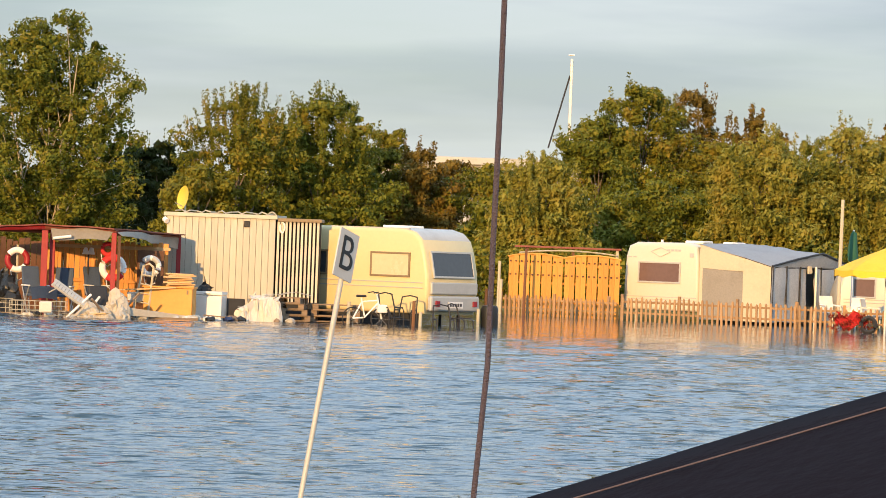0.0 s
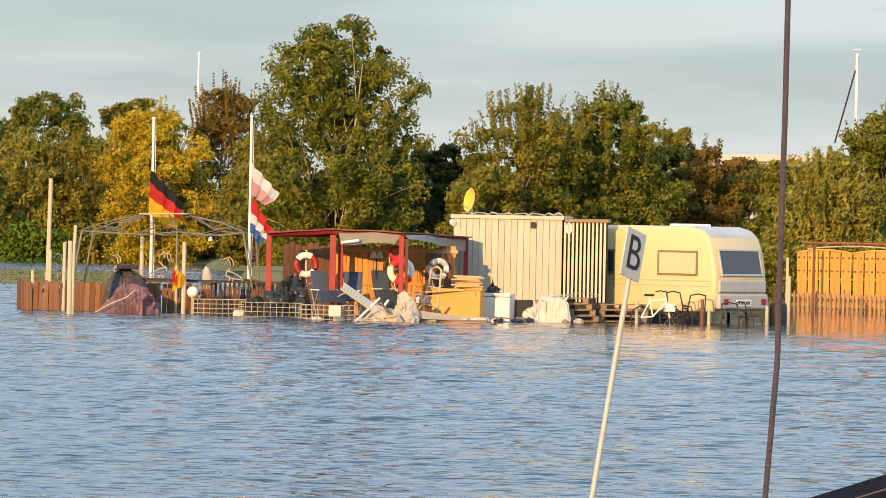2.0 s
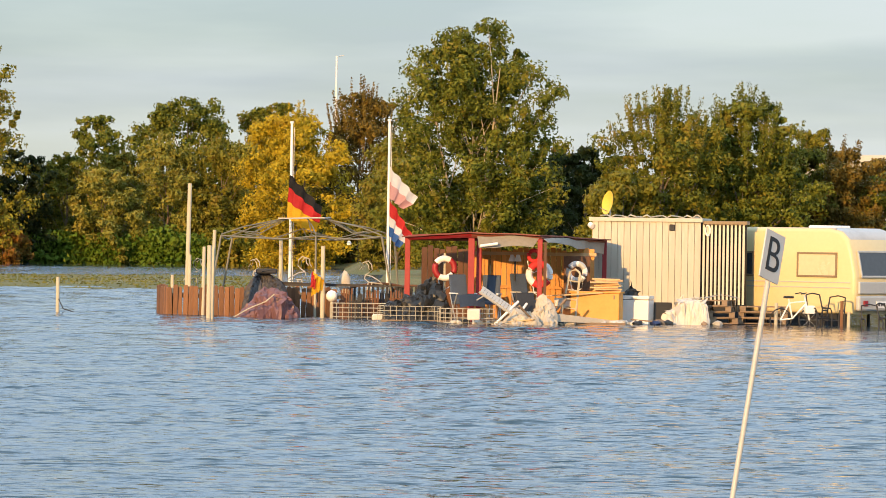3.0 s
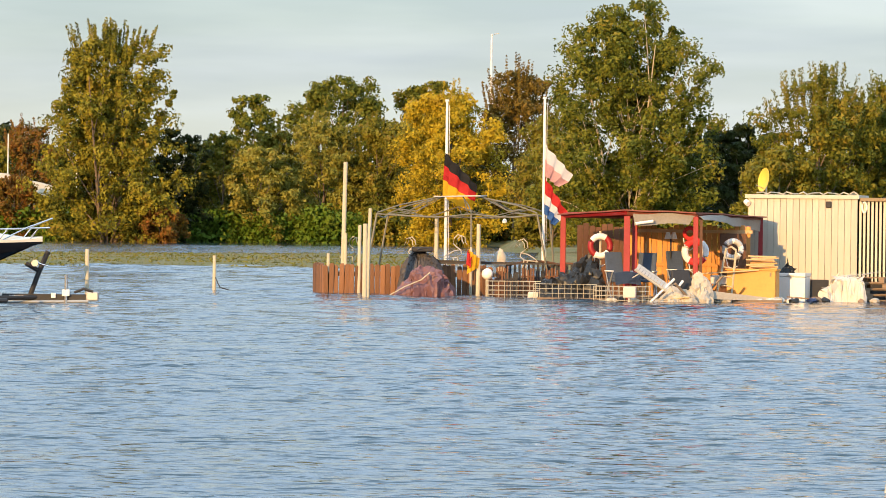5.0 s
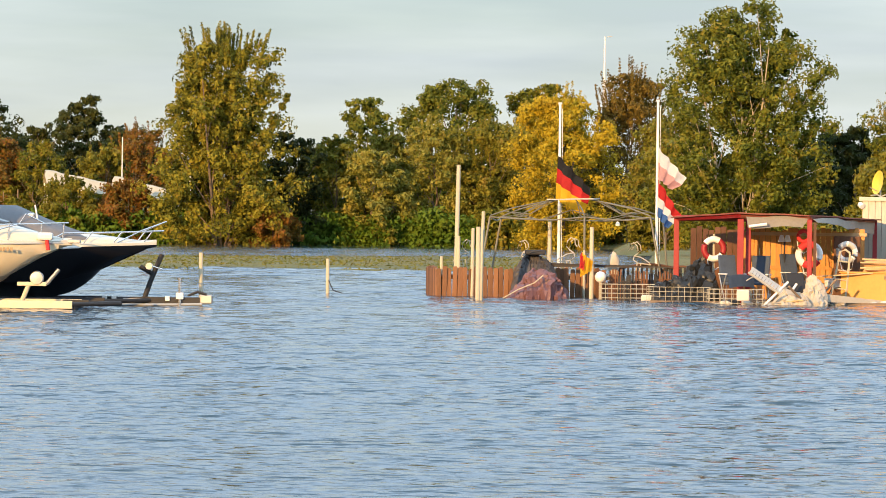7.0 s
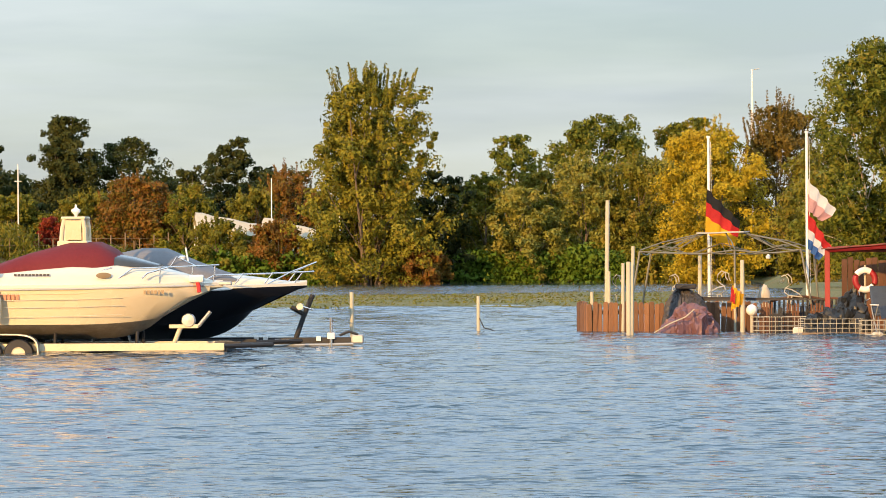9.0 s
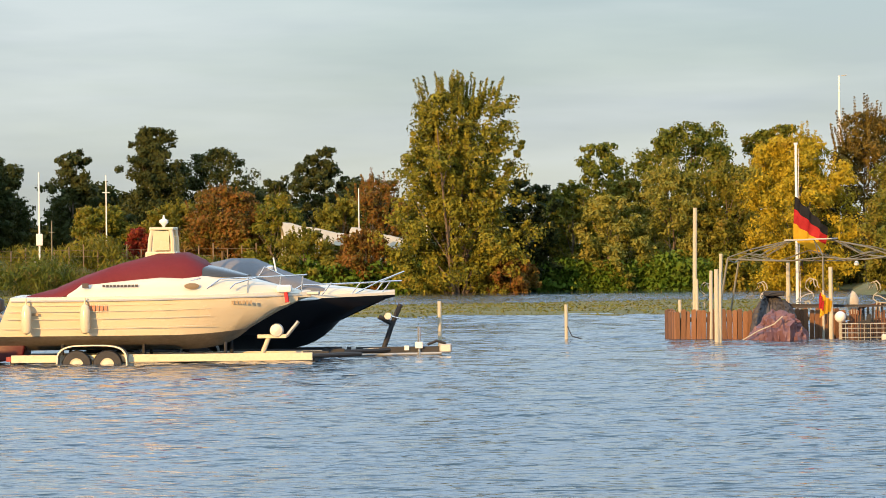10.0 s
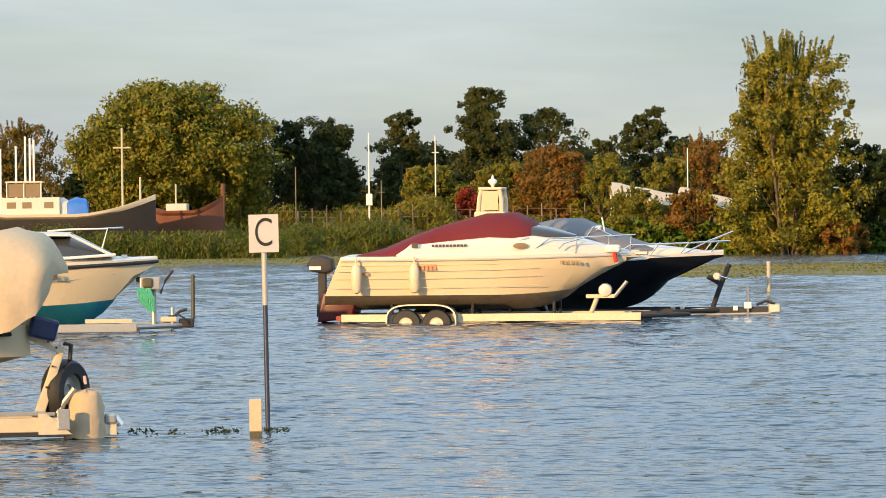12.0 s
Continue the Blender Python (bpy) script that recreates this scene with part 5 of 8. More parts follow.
w0 = plastic_chair(spot(-5.72, 110.3, 0.08, 30))
copy_thing(w0, spot(-6.05, 110.6, 0.06, -30))
copy_thing(w0, spot(-6.32, 110.2, 0.04, 70))
bm = B()
draped(bm, lambda u, v: (0.42 * u + 0.05 * math.sin(v * 4), -0.10 * (1 - v) * 0.5 + 0.08 * noise.noise(Vector((u * 3, v * 3, 2))), 0.30 + 0.20 * v + 0.09 * math.sin(u * 5) + 0.08 * noise.noise(Vector((u * 4, v * 2, 9)))), 22, 10)
bmesh.ops.solidify(bm, geom=bm.faces, thickness=0.03)
smooth(solo("red_cloth", bm, FLAGRED, spot(-6.03, 108.55, 0.02), "crumpled red cloth hung over the picket fence", "cloth"), 60)
rng = np.random.default_rng(77)
cs = np.array([(rng.uniform(-0.62, 0.62), rng.uniform(-0.1, 0.1), rng.uniform(0.05, 0.5)) for k in range(34)])
v_, f_ = leaves(rng, cs, np.full(34, 0.05), 10, 0.07)
fl = tagged(new("flowers", leaf_mesh("flowers", v_, f_, LEAF["red"])), "mixed red flowers along the picket fence", "flowers", kind="stuff")
fl.matrix_world = spot(-6.0, 108.4)
bm = B()
wheel_ring(bm, (0, 0, 0.26), 0.2, 0.07, 20)
smooth(solo("rubber_tyre", bm, BLACK, spot(-6.28, 108.3, -0.03), "black tyre leaning on the fence", "tyre"))

# ---- pavilion, terrace and drifting clutter ----
pav = thing("pavilion", spot(5.30, 92.6), "red-posted pavilion with a low rusty roof", "pavilion")


def lp(az, d):
    """Place in the pavilion's own plan."""
    q = spot(5.30, 92.6).inverted() @ spot(az, d).translation
    return q.x, q.y


corners = {"fl": lp(5.845, 92.3), "fm": lp(4.835, 92.5), "fr": lp(3.885, 97.2), "bl": lp(6.785, 94.9), "bm": lp(5.72, 95.0), "br": lp(4.25, 97.9)}
for key, w in (("fl", 0.15), ("fm", 0.12), ("fr", 0.11), ("bl", 0.13), ("bm", 0.10)):
    x, y = corners[key]
    bar("post", x - w / 2, x + w / 2, y - 0.05, y + 0.05, -0.4, 2.02, RED, pav, bev=0.008)
x, y = corners["fl"]
bar("post", x + 0.12, x + 0.24, y + 0.25, y + 0.33, -0.4, 2.0, RED, pav, bev=0.008)
x, y = corners["fm"]
bar("post", x + 0.09, x + 0.16, y - 0.08, y, -0.4, 1.95, DARKWOOD, pav, "dark timber beside the post")


def beam(a, b, za, zb, w, material, name="beam", label=""):
    bm = B()
    pa, pb = Vector((*a, za)), Vector((*b, zb))
    tube(bm, [pa, pb], w, 4)
    return part(name, bm, material, pav, label)


beam(corners["bl"], corners["fl"], 2.02, 2.10, 0.06, RED)
beam(corners["fl"], corners["fm"], 2.08, 2.06, 0.05, REDROOF)
beam(corners["fm"], corners["fr"], 2.06, 1.99, 0.05, REDROOF)
beam(corners["bl"], corners["br"], 2.0, 2.0, 0.05, REDROOF)
fl, fm, fr, bl, br = (Vector((*corners[k], 0)) for k in ("fl", "fm", "fr", "bl", "br"))
up = Vector((0, 0, 1))
cloth("roof_sheet", [(bl + up * 2.06 - Vector((0.15, 0.1, 0)), fl + up * 2.17 + Vector((-0.05, -0.15, 0)), fm + up * 2.13 + Vector((0, -0.15, 0)), br + up * 2.06)], REDROOF, pav, "thin rusty roof sheet", thick=0.03, sag=0.02)
cloth("roof_sheet", [(fm + up * 2.13 + Vector((0, -0.15, 0)), fr + up * 2.04 + Vector((0.15, -0.15, 0)), br + up * 2.02 + Vector((0.4, 0, 0)), br + up * 2.06)], REDROOF, pav, "thin rusty roof sheet", thick=0.03, sag=0.02)
cloth("valance", [(fl + up * 1.80 + Vector((0.15, -0.03, 0)), fm + up * 1.84 + Vector((-0.15, -0.03, 0)), fm + up * 2.07 + Vector((0, -0.05, 0)), fl + up * 2.08 + Vector((0.1, -0.05, 0)))], GREYSHEET, pav, "grey tarpaulin hanging under the roof edge", sag=0.06)
cloth("valance", [(fm + up * 1.97 + Vector((0.2, -0.03, 0)), fr + up * 1.66 + Vector((-0.02, -0.03, 0)), fr + up * 1.98 + Vector((0, -0.05, 0)), fm + up * 2.06 + Vector((0.1, -0.05, 0)))], GREYSHEET, pav, "grey tarpaulin hanging under the roof edge", sag=0.06)
rod("light_tube", [fl + up * 1.84 + Vector((0.2, -0.1, 0)), fl + up * 1.90 + Vector((0.62, -0.1, 0))], 0.035, WHITEPAINT, pav, "white strip lamp")
bar("floor_deck", -3.0, 2.8, -0.3, 4.2, -0.3, 0.06, OLDWOOD, pav, "soaked plank floor")

# boarded fence behind the pavilion, one part lit honey, one dark with painted shade
bf = thing("board_fence", spot(4.90, 95.6, 0, -4), "upright honey-brown board fence behind the pavilion", "fence")
bd = mesh_of("board", box(B(), -0.062, 0.062, -0.012, 0.012, -0.4, 1.72, 0.004), ORANGEFENCE)
row_of("board", bd, bf, [pose(-1.45 + 0.135 * k, 0.02 * (k % 2), 0.10 * math.sin(k * 0.55) ** 2) for k in range(22)])
bar("top_rail", -1.5, 1.5, -0.05, -0.014, 1.62, 1.70, PLANK, bf)
bar("mid_rail", -1.5, 1.5, -0.045, -0.014, 0.80, 0.88, ORANGEFENCE, bf)
bf2 = thing("board_fence", spot(6.18, 97.0, 0, 14), "weathered board fence with shade put into its dark boards", "fence")
bd2 = mesh_of("board", box(B(), -0.07, 0.07, -0.012, 0.012, -0.4, 1.78, 0.004), DARKWOOD)
row_of("board", bd2, bf2, [pose(-0.62 + 0.155 * k, 0.02 * (k % 2), 0.05 * math.sin(k * 1.7)) for k in range(9)])
bar("top_rail", -0.65, 0.75, 0.04, 0.08, 1.45, 1.53, DARKWOOD, bf2)


def life_ring(m, r, t, base, bands, label, nband=4):
    g = thing("life_ring", m, label, "life ring", "life rings")
    n = 32
    def arc(k0, k1, tt):
        bm = B()
        tube(bm, [(r * math.cos(k * math.tau / n), 0, r * math.sin(k * math.tau / n)) for k in range(k0, k1 + 1)], tt, 10)
        return bm
    smooth(part("ring", arc(0, n, t), base, g), 60)
    for q in range(nband):
        k0 = q * n // nband + (5 if nband == 2 else 2)
        smooth(part("band", arc(k0, k0 + n // nband // 2, t * 1.05), bands, g, "band of the other colour"), 60)
    rod("rope", [(-0.16, -0.03, -r * 0.9), (-0.12, -0.03, -r - 0.2), (0.0, -0.03, -r - 0.28), (0.12, -0.03, -r - 0.2), (0.16, -0.03, -r * 0.9)], 0.012, WHITEPAINT, g)
    rod("hook", [(0, 0.02, r), (0, 0.10, r + 0.06)], 0.015, GALV, g)
    return g


life_ring(spot(6.235, 93.4, 1.29), 0.235, 0.075, RED, FLAGWHITE, "red life ring with white bands on a stand", 2)
solo("ring_stand", tube(B(), [(0, 0, -1.5), (0, 0, 0.36)], 0.03, 8), POSTWOOD, spot(6.235, 93.55, 1.29), "thin wooden pole carrying a life ring", "post")
life_ring(spot(4.84, 93.2, 1.18), 0.25, 0.085, FLAGWHITE, FLAGRED, "white life ring with red bands on a post", 2)
life_ring(spot(4.92, 93.6, 1.62), 0.13, 0.05, FLAGRED, FLAGRED, "small red ring hung under the roof", 2)
life_ring(spot(4.29, 94.4, 1.24), 0.20, 0.07, FLAGWHITE, GREYPAINT, "faded white life ring in the shade", 3)
solo("dark_backboard", box(B(), -0.30, 0.35, 0, 0.04, -0.3, 1.62, 0.01), DARKWOOD, spot(4.30, 95.0, 0, 8), "dark board leaning in the pavilion's corner", "board")
bm = B()
tube(bm, [(-0.20, 0, -0.3), (-0.12, 0, 1.25), (0.0, 0, 1.32), (0.12, 0, 1.25)], 0.03, 6)
tube(bm, [(0.20, 0, -0.3), (0.12, 0, 1.25)], 0.03, 6)
for k in range(5):
    tube(bm, [(-0.19 + 0.01 * k, 0, 0.15 + 0.22 * k), (0.19 - 0.01 * k, 0, 0.15 + 0.22 * k)], 0.016, 5)
solo("ladder", bm, POSTWOOD, spot(4.42, 93.8, 0, 0, 8), "pale wooden ladder leaning under the roof", "ladder")
lamp = thing("standing_lamp", spot(5.20, 94.2), "slim dark standing lamp with a pale double shade", "lamp")
rod("pole", [(0, 0, -0.3), (0, 0, 1.5)], 0.022, BLACK, lamp)
for x in (-0.07, 0.07):
    bm = B()
    turned(bm, [(0.02, 0.16), (0.045, 0.15), (0.085, 0.0), (0.075, -0.005)], 12, (x, 0, 1.48))
    smooth(part("shade", bm, GLOBE, lamp))


def camp_chair(m, label="dark blue padded folding chair on the terrace"):
    c = thing("folding_chair", m, label, "chair", "blue folding chairs")
    part("backrest", box(B(), -0.22, 0.22, -0.03, 0.03, 0, 0.66, 0.025, pose(0, 0.2, 0.44, -14)), BLUECLOTH, c)
    bar("seat", -0.23, 0.23, -0.26, 0.22, 0.38, 0.45, BLUECLOTH, c, bev=0.025)
    for x in (-0.25, 0.25):
        rod("leg", [(x, -0.25, -0.25), (x, 0.2, 0.62)], 0.016, GALV, c)
        rod("leg", [(x, 0.28, -0.25), (x, -0.2, 0.62)], 0.016, GALV, c)
        bar("armrest", x - 0.03, x + 0.03, -0.22, 0.22, 0.62, 0.65, WHITEPAINT, c, bev=0.01)
    return c


c0 = camp_chair(spot(5.96, 92.6, 0.07, 24))
copy_thing(c0, spot(5.58, 93.2, 0.06, -12))
copy_thing(c0, spot(5.05, 94.0, 0.10, 30))
bm = B()
draped(bm, lambda u, v: (0.30 * u, 0.18 * v - 0.05, 0.16 + 0.14 * v + 0.05 * math.cos(u * 1.5)), 14, 10)
bmesh.ops.solidify(bm, geom=bm.faces, thickness=0.10)
smooth(solo("chair_cushion", bm, BLUECLOTH, spot(5.83, 91.8, 0.36, 6), "loose dark blue cushion lying on the wire cage", "cushion"), 60)
lo = thing("sun_lounger", spot(5.48, 91.7, 0.36, 0, 34, 42), "pale grey slatted sun lounger tipped on its end", "sun lounger")
for y in (-0.10, 0.10):
    bar("side_rail", -0.55, 0.55, y - 0.02, y + 0.02, 0.22, 0.27, GREYPAINT, lo, bev=0.008)
sl = mesh_of("slat", box(B(), -0.037, 0.037, -0.10, 0.10, 0.27, 0.29), GREYPAINT)
row_of("slat", sl, lo, [pose(-0.5 + 0.083 * k, 0, 0) for k in range(13)])
for x in (-0.4, 0.4):
    rod("leg", [(x, -0.09, 0.22), (x - 0.08, -0.09, -0.02)], 0.016, GREYPAINT, lo)
ec = thing("office_chair", spot(5.02, 92.0, 0.05, 20), "black padded chair half sunk in the water", "chair")
part("backrest", box(B(), -0.24, 0.24, -0.04, 0.04, 0, 0.52, 0.04, pose(0, 0.0, 0.22, -22)), BLACK, ec)
bar("seat", -0.24, 0.24, -0.42, 0.0, 0.10, 0.20, BLACK, ec, bev=0.03)
rod("column", [(0, -0.2, -0.3), (0, -0.2, 0.1)], 0.03, GALV, ec)
for x in (-0.25, 0.25):
    rod("armrest", [(x, 0.02, 0.35), (x, -0.26, 0.38), (x, -0.26, 0.16)], 0.018, GALV, ec)


def heap(name, m, w, d, h, material, label, category, seed=1, peaks=((0, 0, 1),), fold=0.10, nx=34, ny=27, flat=False):
    """A cloth thrown over something: peaks (u, v, height, reach) that it hangs from, with creases running down."""
    bm = B()
    def fn(u, v):
        z = 0.0
        for pk_ in peaks:
            pu, pv, ph = pk_[:3]
            reach = pk_[3] if len(pk_) > 3 else 1.0
            q = math.hypot(u - pu, v - pv)
            zz = ph * (min(1.0, max(0.0, 2.6 * (1 - max(abs(u - pu), abs(v - pv))))) if flat else max(0.0, 1 - (q / reach) ** 1.25))
            z = max(z, zz)
        edge = max(abs(u), abs(v)) ** 6
        j = noise.noise_vector(Vector((u * 37.1 + seed, v * 41.3, seed))) * 0.07 * (1 - edge)
        return (w / 2 * u + j.x, d / 2 * v + j.y, h * z - 0.5 * edge)
    draped(bm, fn, nx, ny)
    bmesh.ops.recalc_face_normals(bm, faces=bm.faces)
    bm.normal_update()
    for v in bm.verts:
        q = Vector((v.co.x, v.co.y, v.co.z * 0.45)) + Vector((seed * 1.7, seed, 0))
        bend = noise.noise_vector(q * 1.6) * 0.5
        k = abs(noise.noise(q * 2.6 + bend)) + 0.5 * abs(noise.noise(q * 5.0 + bend * 2))
        v.co += v.normal * fold * (0.6 - 1.9 * k) * min(1.0, max(0.0, (v.co.z + 0.3) * 2.5)) * 0.6
    bmesh.ops.triangulate(bm, faces=bm.faces)
    bmesh.ops.solidify(bm, geom=bm.faces, thickness=-0.008)
    return smooth(solo(name, bm, material, m, label, category), 9)


heap("black_sheet", spot(6.62, 93.0, 0.20), 1.75, 1.4, 0.92, BLACKTARP, "black plastic sheet thrown over a heap", "sheet", 2, ((0.35, 0.1, 1, 0.75), (-0.30, 0, 0.52, 0.7), (-0.75, -0.1, 0.44, 0.6), (0.1, -0.3, 0.55, 0.8)), 0.36)
heap("cloth_tent", spot(4.85, 91.7, -0.05), 1.15, 1.0, 0.80, TENTCLOTH, "pale dirty cloth pulled up into a tent shape", "cloth", 5, ((0.25, 0.0, 1, 0.75), (-0.35, -0.2, 0.5, 0.7), (-0.7, 0, 0.3, 0.5), (0.6, -0.2, 0.4, 0.6)), 0.22)
heap("soaked_cloth", spot(5.18, 91.3, -0.06), 1.3, 0.9, 0.26, TENTCLOTH, "low heap of soaked pale cloth", "cloth", 8, ((0.3, 0, 1), (-0.5, 0, 0.7)), 0.3)
heap("white_sheet", spot(2.67, 94.6, -0.03), 1.12, 0.9, 0.66, SHEETWHITE, "crumpled white sheet over a box", "sheet", 11, ((0.25, 0, 0.9), (-0.1, 0.1, 0.62)), 0.16, flat=True)
heap("wrapped_tarpaulin", spot(8.80, 94.8, -0.20), 1.78, 1.3, 1.00, MAUVE, "mauve tarpaulin tied over a bundle at the deck", "tarpaulin", 14, ((-0.12, 0.1, 1, 1.0), (0.40, 0, 0.80, 0.8), (0.15, -0.45, 0.72, 0.85), (-0.5, -0.3, 0.6, 0.7)), 0.40)
heap("covered_grill", spot(8.87, 95.9, 0.55), 1.2, 0.9, 0.62, GRILLCOVER, "grill under a dark grey cover on the deck", "grill", 17, ((-0.1, 0, 1), (0.4, 0, 0.7)), 0.08)
bm = B()
box(bm, -0.26, 0.26, -0.2, 0.2, 0, 0.12, 0.03)
solo("grill_lid", bm, BLACK, spot(8.86, 95.7, 1.08), "flat black lid on the covered grill", "lid")
solo("tie_rope", tube(B(), [(-0.9, -0.75, 0.02), (-0.5, -0.72, 0.25), (-0.1, -0.70, 0.42), (0.1, -0.66, 0.6)], 0.016, 6), WIRE, spot(8.80, 94.8), "pale rope tying the tarpaulin", "rope")

cb = thing("cupboard", spot(4.02, 93.7, -0.06, -12), "orange-yellow wooden cupboard stranded at the water's edge", "cupboard")
bar("carcass", -0.60, 0.60, 0.03, 0.48, 0.0, 0.80, CUPBOARD, cb, "", 0.012)
bar("top_board", -0.63, 0.63, 0.0, 0.50, 0.80, 0.84, CUPBOARD, cb, "", 0.008)
d_ = bar("door", -0.592, 0.592, 0.008, 0.03, 0.015, 0.79, CUPBOARD, cb, "", 0.006)
bar("handle", 0.46, 0.50, -0.008, 0.008, 0.66, 0.76, FRAME, d_)
pk = thing("plank_pile", spot(3.85, 93.9, 0.78, -8), "loose raw planks lying on the cupboard", "planks")
pl = mesh_of("plank", box(B(), -0.34, 0.34, -0.06, 0.06, 0, 0.035, 0.004), PLANK)
row_of("plank", pl, pk, [pose(0.05 * math.sin(k * 2.3), 0.1 * math.cos(k * 1.9), 0.04 * k, 2 * math.sin(k), 3 * math.sin(k * 3.1), 18 * math.sin(k * 1.3)) for k in range(8)])
fr_ = thing("freezer", spot(3.44, 94.6, -0.02, -14), "low white chest freezer in the shallow water", "freezer")
bar("body", -0.36, 0.36, 0.0, 0.55, 0.0, 0.60, APPLIANCE, fr_, "", 0.015)
bar("lid", -0.37, 0.37, -0.01, 0.56, 0.612, 0.70, APPLIANCE, fr_, "", 0.015)
bar("lid_handle", -0.08, 0.08, -0.03, -0.01, 0.63, 0.66, GREYPAINT, fr_)
heap("dark_bag", spot(3.50, 94.9, 0.66), 0.55, 0.4, 0.26, BLACKTARP, "dark plastic bag on the freezer", "bag", 21, ((0.1, 0, 1),), 0.1, 18, 14)
cr_ = thing("black_crate", spot(3.00, 95.0, 0.0, 10), "open black plastic crate", "crate")
for a in ((-0.2, 0.2, 0.28, 0.3), (-0.2, 0.2, 0, 0.02)):
    bar("crate_wall", a[0], a[1], a[2], a[3], -0.05, 0.52, BLACK, cr_)
for x in (-0.2, 0.18):
    bar("crate_wall", x, x + 0.02, 0.02, 0.28, -0.05, 0.52, BLACK, cr_)
solo("leaning_board", box(B(), -0.26, 0.26, -0.015, 0.015, 0.30, 0.52, 0.004, pose(0, 0, 0, -20)), SHEETWHITE, spot(4.44, 93.8, 0.12, 10), "pale board leaning beside the cupboard", "board")
solo("long_plank", box(B(), -0.75, 0.75, -0.05, 0.05, -0.015, 0.015, 0.004), PLANK, spot(4.36, 93.6, 0.70, 5, -4), "raw plank bridging cupboard and chair", "plank")
rngp = random.Random(9)
for k, (az, d, x0, z1, kind_) in enumerate(((4.62, 92.2, 0.30, 0.62, 0), (5.32, 91.4, 0.34, 0.55, 1), (5.12, 91.5, 0.3, 0.5, 1), (4.95, 91.4, -0.4, 0.45, 0))):
    solo("drift_pole", tube(B(), [(-x0, 0, -0.05), (x0, 0.1, z1)], 0.03, 6), WHITEPAINT if kind_ else OLDWOOD, spot(az, d, 0, 20 * k), "pole sticking out of the drifted clutter", "pole", "drifted poles")
RUB = [SHEETWHITE, TENTCLOTH, SHEETWHITE, BLACKTARP, OLDWOOD, TENTCLOTH, BLACKTARP, SHEETWHITE, NAVY]
for k in range(46):
    az = 2.2 + 3.9 * rngp.random()
    d = 93.6 - 0.55 * (az - 2.2) + rngp.uniform(-0.25, 0.2) + (0.6 if az < 3.2 else 0)
    s = rngp.uniform(0.05, 0.13)
    bm = B()
    bmesh.ops.create_icosphere(bm, subdivisions=2, radius=1)
    for v in bm.verts:
        v.co = Vector((v.co.x * s * rngp.uniform(1.2, 1.5), v.co.y * s, v.co.z * s * 0.75)) + rumple(v.co + Vector((k, 0, 0)), 1.5, s * 0.5)
    smooth(solo("litter", bm, RUB[k % 9], spot(az, d, 0.03, rngp.uniform(0, 180)), "lump of drifted rubbish floating at the edge", "litter", "drifted litter"), 30)


# driftwood and boards lodged before the pavilion
for k, (az, d, ln_, rz, tilt) in enumerate(((5.35, 91.6, 0.9, 12, 8), (5.10, 91.2, 0.7, -25, -6), (4.70, 91.9, 0.8, 30, 14), (3.30, 93.6, 0.6, -10, 4), (4.30, 92.7, 0.75, 8, -10))):
    solo("drift_board", box(B(), -ln_ / 2, ln_ / 2, -0.07, 0.07, -0.015, 0.015, 0.004), (OLDWOOD, PLANK, STAKEPALE)[k % 3], spot(az, d, 0.10, rz, tilt), "loose board drifted against the terrace", "board", "drifted boards")


# wire cages before the terrace
def wire_cage(m, w, h, dep, label):
    g = thing("wire_cage", m, label, "wire cage", "wire cages")
    nx = int(w / 0.14)
    up_ = mesh_of("wire", tube(B(), [(0, 0, -0.3), (0, 0, h)], 0.007, 4), WIRE)
    row_of("wire", up_, g, [pose(-w / 2 + w * k / nx, yy, 0) for k in range(nx + 1) for yy in (0, dep)])
    along = mesh_of("wire", tube(B(), [(-w / 2, 0, 0), (w / 2, 0, 0)], 0.007, 4), WIRE)
    row_of("wire", along, g, [pose(0, yy, h - 0.11 * k) for k in range(4) for yy in (0, dep)])
    across = mesh_of("wire", tube(B(), [(0, 0, h), (0, dep, h)], 0.006, 4), WIRE)
    row_of("wire", across, g, [pose(-w / 2 + w * k / nx, 0, 0) for k in range(nx + 1)])
    return g


wire_cage(spot(7.41, 94.2), 1.65, 0.40, 0.5, "welded wire cage standing in the water")
wire_cage(spot(6.75, 92.4, 0, -6), 1.5, 0.38, 0.5, "welded wire cage standing in the water")
wire_cage(spot(5.92, 91.3, 0, -4), 1.3, 0.36, 0.5, "welded wire cage standing in the water")
solo("white_canister", box(B(), -0.16, 0.16, -0.1, 0.1, -0.05, 0.16, 0.05), SHEETWHITE, spot(7.20, 93.9), "white canister floating by the cage", "canister")
solo("white_canister", box(B(), -0.15, 0.15, -0.1, 0.1, 0.10, 0.36, 0.03), SHEETWHITE, spot(5.80, 91.1), "white box caught in the wire", "canister")
for k, (az, d, h) in enumerate(((7.55, 94.5, 0.6), (7.30, 95.0, 0.7), (7.18, 95.3, 0.66), (6.95, 95.2, 0.7), (7.42, 95.1, 0.62), (7.68, 95.3, 0.74))):
    bm = B()
    for q in range(5):
        box(bm, -0.14 + 0.065 * q, -0.10 + 0.065 * q, -0.01, 0.01, -0.3, h + 0.03 * math.sin(q * 2 + k), 0)
    box(bm, -0.16, 0.18, 0.01, 0.03, h * 0.7, h * 0.7 + 0.04)
    solo("low_railing", bm, DARKWOOD if k % 2 else BLACK, spot(az, d, 0, 8 * math.sin(k)), "dark low railing of the terrace", "railing", "low railings")

